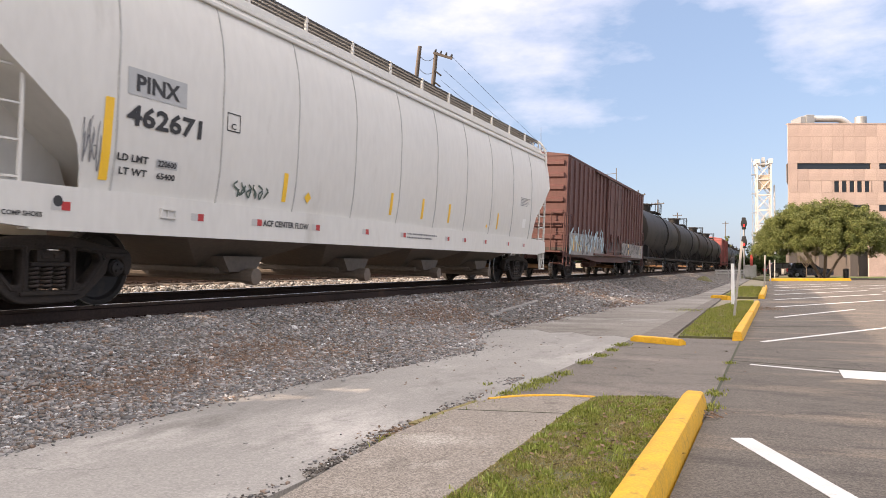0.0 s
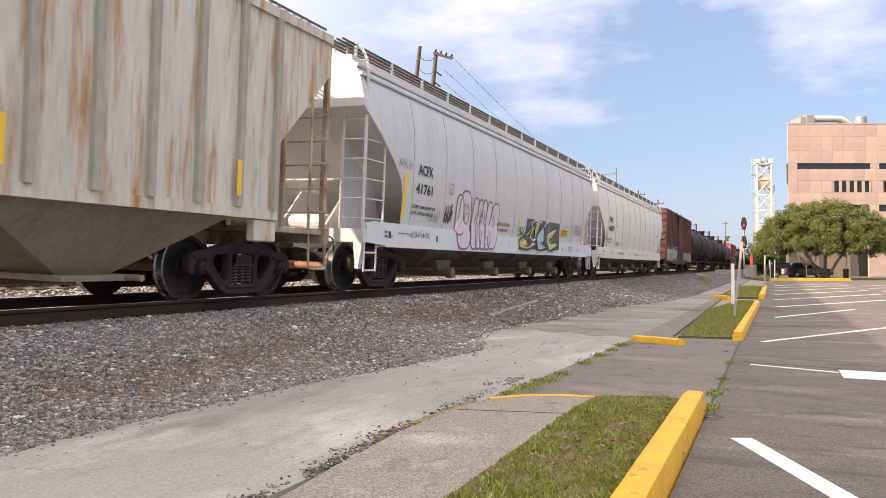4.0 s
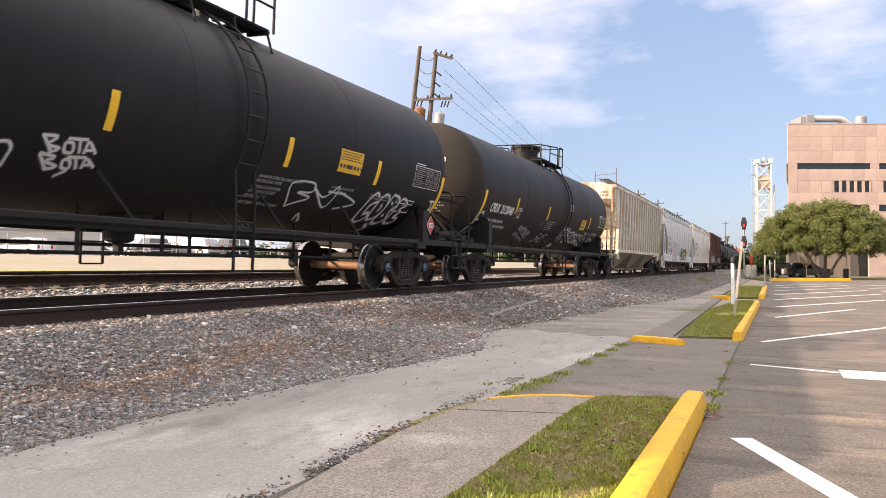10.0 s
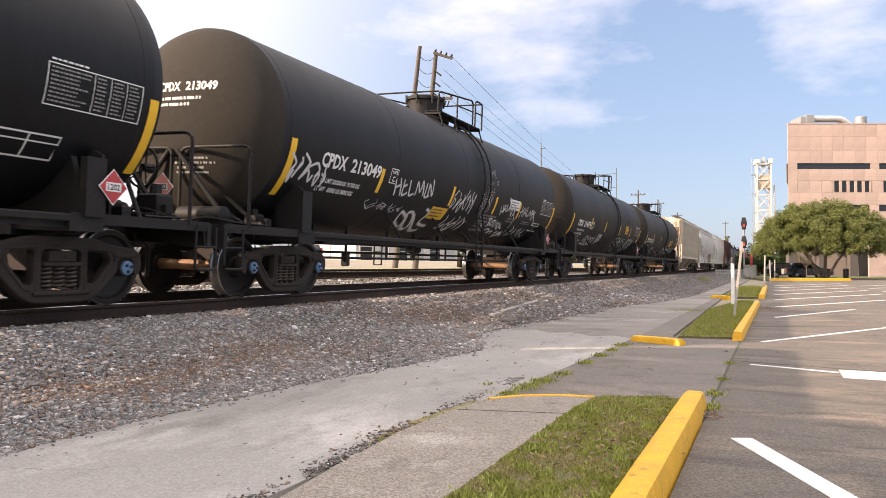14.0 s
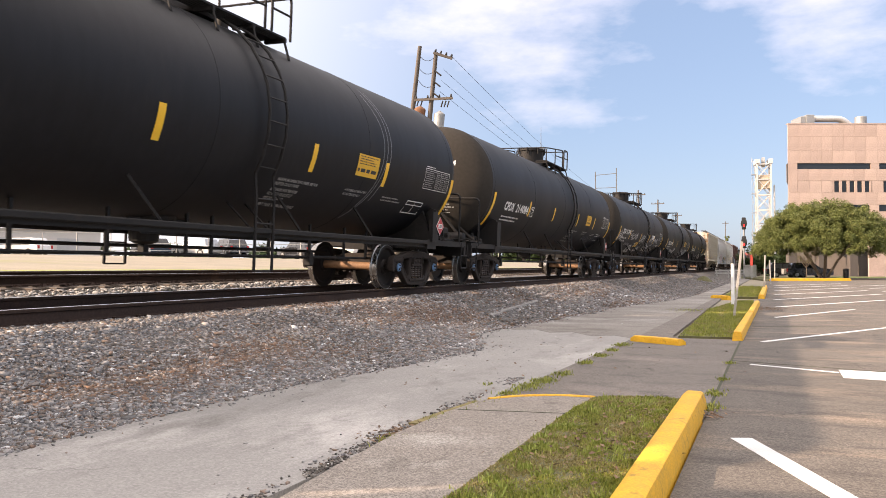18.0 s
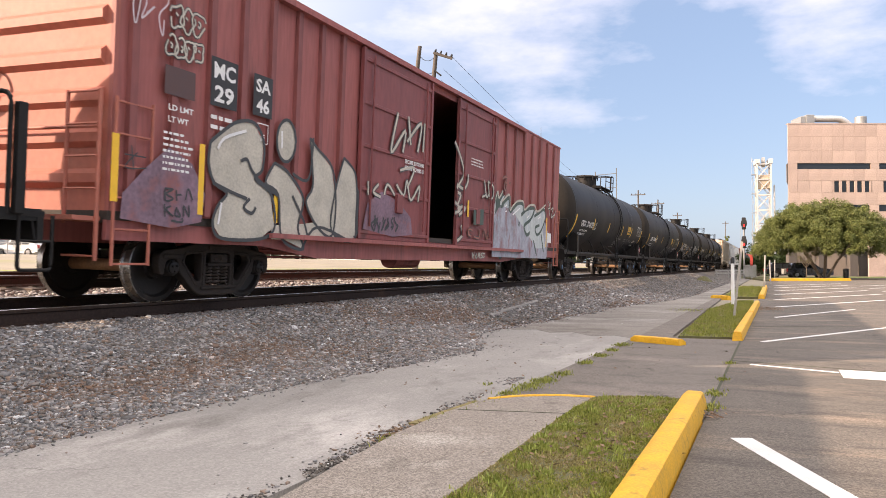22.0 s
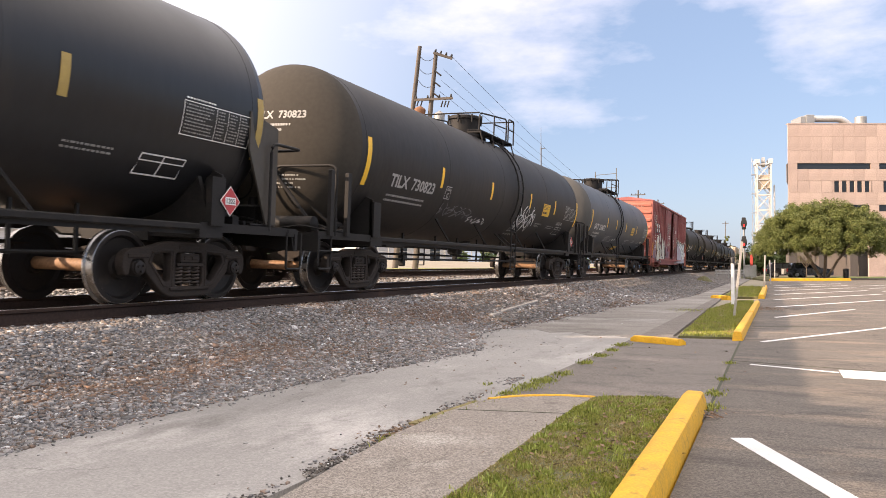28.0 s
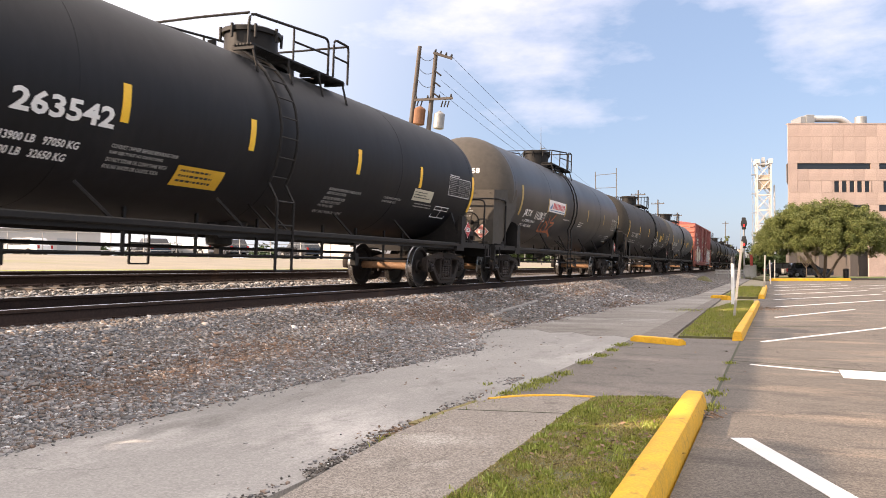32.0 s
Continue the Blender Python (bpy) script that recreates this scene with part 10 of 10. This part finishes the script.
t1[1].spray([[(3.56, 1.63), (3.75, 1.7), (3.82, 1.59), (3.76, 1.51), (3.99, 1.46), (4.03, 1.38), (3.71, 1.41)], [(3.8, 1.66), (3.97, 1.71), (4.12, 1.62), (4.15, 1.51), (4.38, 1.42), (4.25, 1.39), (4, 1.5)], [(4.22, 1.59), (4.33, 1.69), (4.52, 1.64), (4.54, 1.53), (4.73, 1.49), (4.77, 1.36), (4.49, 1.38), (4.22, 1.59)], [(4.52, 1.69), (4.58, 1.81), (4.74, 1.75), (4.85, 1.57), (5.04, 1.63), (5.28, 1.49), (5.32, 1.32), (4.97, 1.35), (4.81, 1.49)]], 0.02, TAG_WHITE, "white outlined bubble letters", True, 0.012)
t1[1].spray([[(5.58, 1.61), (5.69, 1.66), (5.72, 1.56), (5.91, 1.5), (5.68, 1.5)], [(6.04, 1.49), (5.88, 1.66), (6.08, 1.55), (6.02, 1.67), (6.24, 1.5)], [(6.23, 1.69), (6.17, 1.62), (6.39, 1.55), (6.31, 1.51)], [(6.47, 1.6), (6.53, 1.65), (6.69, 1.6), (6.64, 1.53), (6.47, 1.6)]], 0.014, TAG_WHITE, "small white tag", True, 0.012)
t2[1].spray([[(5.12, 1.78), (4.98, 1.86), (4.82, 1.74), (4.78, 1.5), (4.88, 1.34), (5.08, 1.32), (5.2, 1.42), (5.1, 1.5), (5.0, 1.46), (4.96, 1.6), (5.06, 1.68), (5.18, 1.7)],
             [(5.32, 1.86), (5.2, 1.76), (5.2, 1.52), (5.32, 1.38), (5.5, 1.42), (5.58, 1.6), (5.52, 1.8), (5.38, 1.86), (5.32, 1.84)], [(5.36, 1.68), (5.42, 1.6), (5.38, 1.54)],
             [(5.62, 1.86), (5.58, 1.6), (5.60, 1.36), (5.82, 1.32), (5.96, 1.42), (5.86, 1.58), (5.98, 1.7), (5.9, 1.84), (5.62, 1.88)], [(5.7, 1.74), (5.78, 1.7)], [(5.7, 1.5), (5.78, 1.46)],
             [(6.3, 1.8), (6.1, 1.84), (6.0, 1.74), (6.02, 1.5), (6.08, 1.36), (6.34, 1.36), (6.4, 1.46), (6.2, 1.48), (6.3, 1.58), (6.2, 1.64), (6.36, 1.72), (6.3, 1.8)], [(5.5, 1.3), (5.72, 1.22), (5.6, 1.16)]], 0.022, TAG_WHITE, "large white hazy bubble letters", True, 0.012)
t2[1].spray([[(7.28, 1.88), (7.51, 1.89)], [(7.39, 1.89), (7.49, 1.72)], [(7.52, 1.54), (7.44, 1.73), (7.71, 1.56)]], 0.02, TAG_WHITE, "small white tag", True, 0.012)
t2[1].spray([[(-2.17, 1.82), (-2.01, 1.68)], [(-2.19, 1.82), (-2.01, 1.83), (-2.08, 1.74), (-1.93, 1.72), (-2.03, 1.66)], [(-1.89, 1.79), (-1.86, 1.7), (-1.76, 1.7), (-1.8, 1.79), (-1.89, 1.79)], [(-1.88, 1.83), (-1.63, 1.85)], [(-1.73, 1.84), (-1.67, 1.7)], [(-1.61, 1.7), (-1.61, 1.83), (-1.46, 1.72)], [(-1.61, 1.74), (-1.5, 1.76)], [(-2.11, 1.64), (-1.94, 1.5)], [(-2.12, 1.65), (-1.92, 1.63), (-2, 1.58), (-1.84, 1.54), (-1.95, 1.5)], [(-1.81, 1.62), (-1.77, 1.54), (-1.68, 1.54), (-1.73, 1.62), (-1.81, 1.62)]], 0.016, TAG_WHITE, "white sprayed tag", True, 0.012)
t2[1].spray([[(-1.78, 1.65), (-1.55, 1.67)], [(-1.67, 1.65), (-1.59, 1.54)], [(-1.53, 1.55), (-1.54, 1.66), (-1.38, 1.58)], [(-1.54, 1.59), (-1.43, 1.61)], [(-1.79, 1.44), (-1.68, 1.52)]], 0.016, TAG_WHITE, "white sprayed tag", True, 0.012)
t2[1].spray([[(2.5, 1.43), (2.27, 1.77), (2.84, 1.83), (2.91, 1.69), (2.54, 1.66), (2.94, 1.6), (2.63, 1.49), (2.5, 1.43)], [(2.89, 1.78), (3.32, 1.64), (3.61, 1.85), (3.61, 1.56), (3.45, 1.5), (2.89, 1.78)], [(3.7, 1.76), (4.39, 1.62), (3.85, 1.48)], [(3.16, 1.24), (3.06, 1.35), (3.35, 1.23)], [(3.37, 1.74), (3.93, 1.74)]], 0.014, TAG_WHITE, "white outlined bubble letters", True, 0.012)
t3[1].spray([[(2.5, 2.09), (2.63, 1.87)], [(2.57, 1.95), (2.73, 1.99)], [(2.64, 2.14), (2.78, 1.94)], [(2.79, 1.94), (2.78, 2.15), (2.96, 1.99)], [(2.78, 2.02), (2.9, 2.05)], [(2.93, 2.18), (3.04, 2), (3.13, 2.07)], [(3.06, 2.37), (3.06, 2.27), (3.11, 2.32), (3.06, 2.37)], [(3.2, 2.01), (3.24, 2.2), (3.5, 1.89), (3.47, 2.15)], [(3.52, 2.16), (3.9, 1.83)], [(3.73, 2.14), (3.64, 1.86)], [(3.97, 1.81), (3.98, 1.58), (4.06, 1.44)]], 0.016, TAG_WHITE, "white sprayed tag", True, 0.012)
t3[1].spray([[(4.32, 2.22), (4.28, 1.89)], [(4.19, 2.04), (4.42, 2.11)], [(4.46, 2.19), (4.46, 1.94)], [(4.58, 1.93), (4.59, 2.19), (4.79, 1.98)], [(4.58, 2.03), (4.71, 2.07)], [(4.77, 2.24), (4.86, 1.97), (5.04, 2.03)], [(5.05, 1.95), (5.09, 2.14), (5.25, 1.99), (5.29, 2.19), (5.42, 1.88)], [(5.39, 2.07), (5.42, 2.18), (5.55, 2.07), (5.39, 2.07)], [(5.44, 2.11), (5.93, 1.77)], [(5.65, 2.16), (5.48, 1.89)]], 0.016, TAG_WHITE, "white sprayed tag", True, 0.012)
t3[1].spray([[(2.12, 1.74), (2.29, 1.55)], [(2.03, 1.74), (2.29, 1.75), (2.19, 1.66), (2.38, 1.61), (2.23, 1.54)], [(2.4, 1.7), (2.4, 1.61), (2.52, 1.59), (2.5, 1.67), (2.4, 1.7)], [(2.45, 1.72), (2.65, 1.72)], [(2.57, 1.71), (2.65, 1.58)], [(2.68, 1.72), (2.76, 1.58), (2.65, 1.57)], [(2.87, 1.55), (2.86, 1.69), (3.06, 1.52)], [(3.04, 1.69), (2.95, 1.6), (3.15, 1.52)], [(3.1, 1.7), (3.18, 1.49)], [(3.25, 1.63), (3.14, 1.59), (3.45, 1.54)], [(2.36, 1.43), (2.54, 1.49), (2.76, 1.46), (2.73, 1.4), (3.02, 1.45), (3.07, 1.36)]], 0.018, TAG_WHITE, "white sprayed tag", True, 0.012)
t3[1].spray([[(3.31, 1.41), (3.43, 1.45), (3.43, 1.36), (3.6, 1.34), (3.45, 1.31)], [(3.67, 1.33), (3.58, 1.44), (3.73, 1.36), (3.68, 1.46), (3.85, 1.35)], [(3.86, 1.47), (3.8, 1.42), (3.97, 1.38), (3.89, 1.34)], [(1.81, 1.52), (1.93, 1.55), (1.95, 1.44), (2.08, 1.42)], [(2.08, 1.46), (2.24, 1.45)]], 0.02, TAG_WHITE, "white sprayed tag", True, 0.012)
t3[1].spray([[(1.41, 2.84), (1.53, 2.9), (1.48, 2.77)], [(1.58, 2.95), (1.61, 2.85), (1.66, 2.96), (1.67, 2.83)], [(1.77, 3.01), (1.72, 2.77), (1.81, 2.81)], [(1.44, 2.65), (1.43, 2.51)], [(1.52, 2.66), (1.56, 2.58)], [(1.64, 2.67), (1.69, 2.5), (1.63, 2.45)], [(1.83, 2.69), (1.96, 2.66), (1.85, 2.6), (1.93, 2.72)], [(1.43, 2.37), (1.54, 2.41), (1.48, 2.31)], [(1.62, 2.38), (1.74, 2.39), (1.69, 2.25)]], 0.006, GREY_LETTER, "thin chalk scribbles", False, 0.012)
t3[1].spray([[(-3.79, 2.16), (-3.66, 1.87)], [(-3.73, 2.01), (-3.56, 2.08)], [(-3.61, 2.21), (-3.42, 1.88)], [(-3.43, 2.2), (-3.36, 1.91), (-3.17, 1.96)], [(-3.41, 2.06), (-3.28, 2.11)], [(-3.17, 2.21), (-3.06, 1.93), (-2.87, 1.97)], [(-2.79, 1.94), (-2.82, 2.21), (-2.62, 2.02), (-2.59, 2.25), (-2.42, 1.96)], [(-2.38, 2.23), (-2.33, 1.95), (-2.13, 1.99)], [(-2.19, 1.94), (-2.24, 2.22), (-2, 1.99), (-2.1, 2.33)]], 0.02, TAG_WHITE, "white sprayed tag", True, 0.012)
t3[1].spray([[(-2.89, 1.61), (-2.79, 1.41), (-2.37, 1.3), (-2.52, 1.5), (-2.89, 1.61)], [(-2.59, 1.6), (-2.23, 1.31), (-1.95, 1.3), (-2.34, 1.6), (-2.59, 1.6)], [(-2.25, 1.58), (-1.7, 1.28), (-1.32, 1.28)], [(-1.88, 1.72), (-1.67, 1.66), (-1.72, 1.43), (-1.21, 1.38)]], 0.026, TAG_WHITE, "white outlined bubble letters", True, 0.012)
jrtx[1].spray([[(-4.3, 2), (-4.42, 1.82), (-4.25, 1.63), (-3.87, 1.61)], [(-4, 1.95), (-3.98, 1.69), (-3.63, 1.61), (-3.64, 1.82), (-4, 1.95)], [(-3.7, 2.11), (-3.46, 1.65), (-3.15, 1.71)], [(-3.05, 2.21), (-3.44, 1.95), (-2.96, 1.92), (-3.29, 1.71), (-2.47, 1.5)], [(-3.75, 1.62), (-3.02, 1.62)]], 0.026, TAG_ORANGE, "orange sprayed tag", True, 0.012)
acfx[1].fill([(0.39, 1.89), (4.03, 1.91), (4.13, 1.04), (-0.27, 0.98), (0.36, 1.49)], DARK_GROUND, "dark sprayed ground of the mural", 0.012)
acfx[1].fill([(-0.31, 1.25), (0.21, 1.36), (0.75, 1.62), (1.2, 1.71), (0.91, 1.36), (1.29, 1.15), (0.44, 1), (-0.24, 1.04)], TAG_YELLOW, "yellow angular mural letters", 0.03)
acfx[1].fill([(1.2, 1.79), (1.68, 1.87), (1.43, 1.39), (1.18, 1.23)], TAG_YELLOW, "yellow angular mural letters", 0.0312)
acfx[1].fill([(2.67, 1.57), (3.73, 1.75), (3.21, 1.38), (3.92, 1.21), (2.87, 1.01), (2.53, 1.29)], TAG_YELLOW, "yellow angular mural letters", 0.0324)
acfx[1].fill([(-0.09, 1.19), (0.54, 1.32), (0.33, 1.09)], TAG_YELLOW, "yellow angular mural letters", 0.0336)
acfx[1].fill([(1.53, 1.47), (2.05, 1.7), (2.33, 1.45), (2.08, 1.2), (2.62, 1.1), (1.67, 1), (1.45, 1.23)], TAG_BLUE, "pale blue angular mural letters", 0.03)
acfx[1].spray([[(-0.31, 1.25), (0.21, 1.38), (0.81, 1.64), (1.23, 1.73), (0.93, 1.36), (1.32, 1.14), (0.45, 0.99), (-0.28, 1.02)], [(0.87, 1.57), (0.54, 1.32), (0.78, 1.15), (0.33, 1.09)], [(1.53, 1.47), (2.07, 1.72), (2.36, 1.46), (2.08, 1.2), (2.67, 1.08), (1.64, 0.99), (1.44, 1.23), (1.53, 1.47)], [(2.67, 1.57), (3.77, 1.77), (3.25, 1.38), (3.96, 1.19), (2.84, 0.99), (2.5, 1.29)], [(1.92, 1.5), (1.86, 1.25), (2.08, 1.2)]], 0.03, TAG_DARK, "black outline of the mural letters", False, 0.042)
acfx[1].spray([[(0.81, 1.62), (0.88, 1.8), (1.22, 1.87), (1.84, 1.83)], [(2.05, 1.7), (2.49, 1.9), (2.75, 1.57)], [(0.76, 1.41), (0.95, 1.27), (1.25, 1.33)], [(2.75, 1.49), (3.25, 1.62), (2.85, 1.22)], [(1.65, 1.32), (1.92, 1.42)], [(-0.18, 1.13), (0.22, 1.22)]], 0.014, SIGN_WHITE, "white highlights of the mural letters", False, 0.048)
acfx[1].spray([[(-0.32, 1.46), (-0.19, 1.61), (-0.12, 1.44)], [(-0.1, 1.65), (-0.1, 1.44), (0.01, 1.49)], [(0.05, 1.63), (-0, 1.43), (0.16, 1.52), (0.19, 1.65)], [(-0.37, 1.36), (0.2, 1.44)]], 0.014, TAG_DARK, "black sprayed tag", False, 0.012)


# ---------------------------------------------------------------- what moves
def motions():
    for car, y in TRAIN:
        walk(car, [(t, pose(TRACK_X, y + SPEED * t, RAIL_Z, 0, CANT, 0)) for t in (0.0, 8.0, 16.0, 24.0, 32.0)])
    turn = math.degrees(SPEED / 0.457)
    for i, w in enumerate(wheels):
        at = w.matrix_basis.translation.copy()
        walk(w, [(k / 10, pose(at.x, at.y, at.z, (i * 37 - turn * k / 10) % 360)) for k in range(321)])


motions()
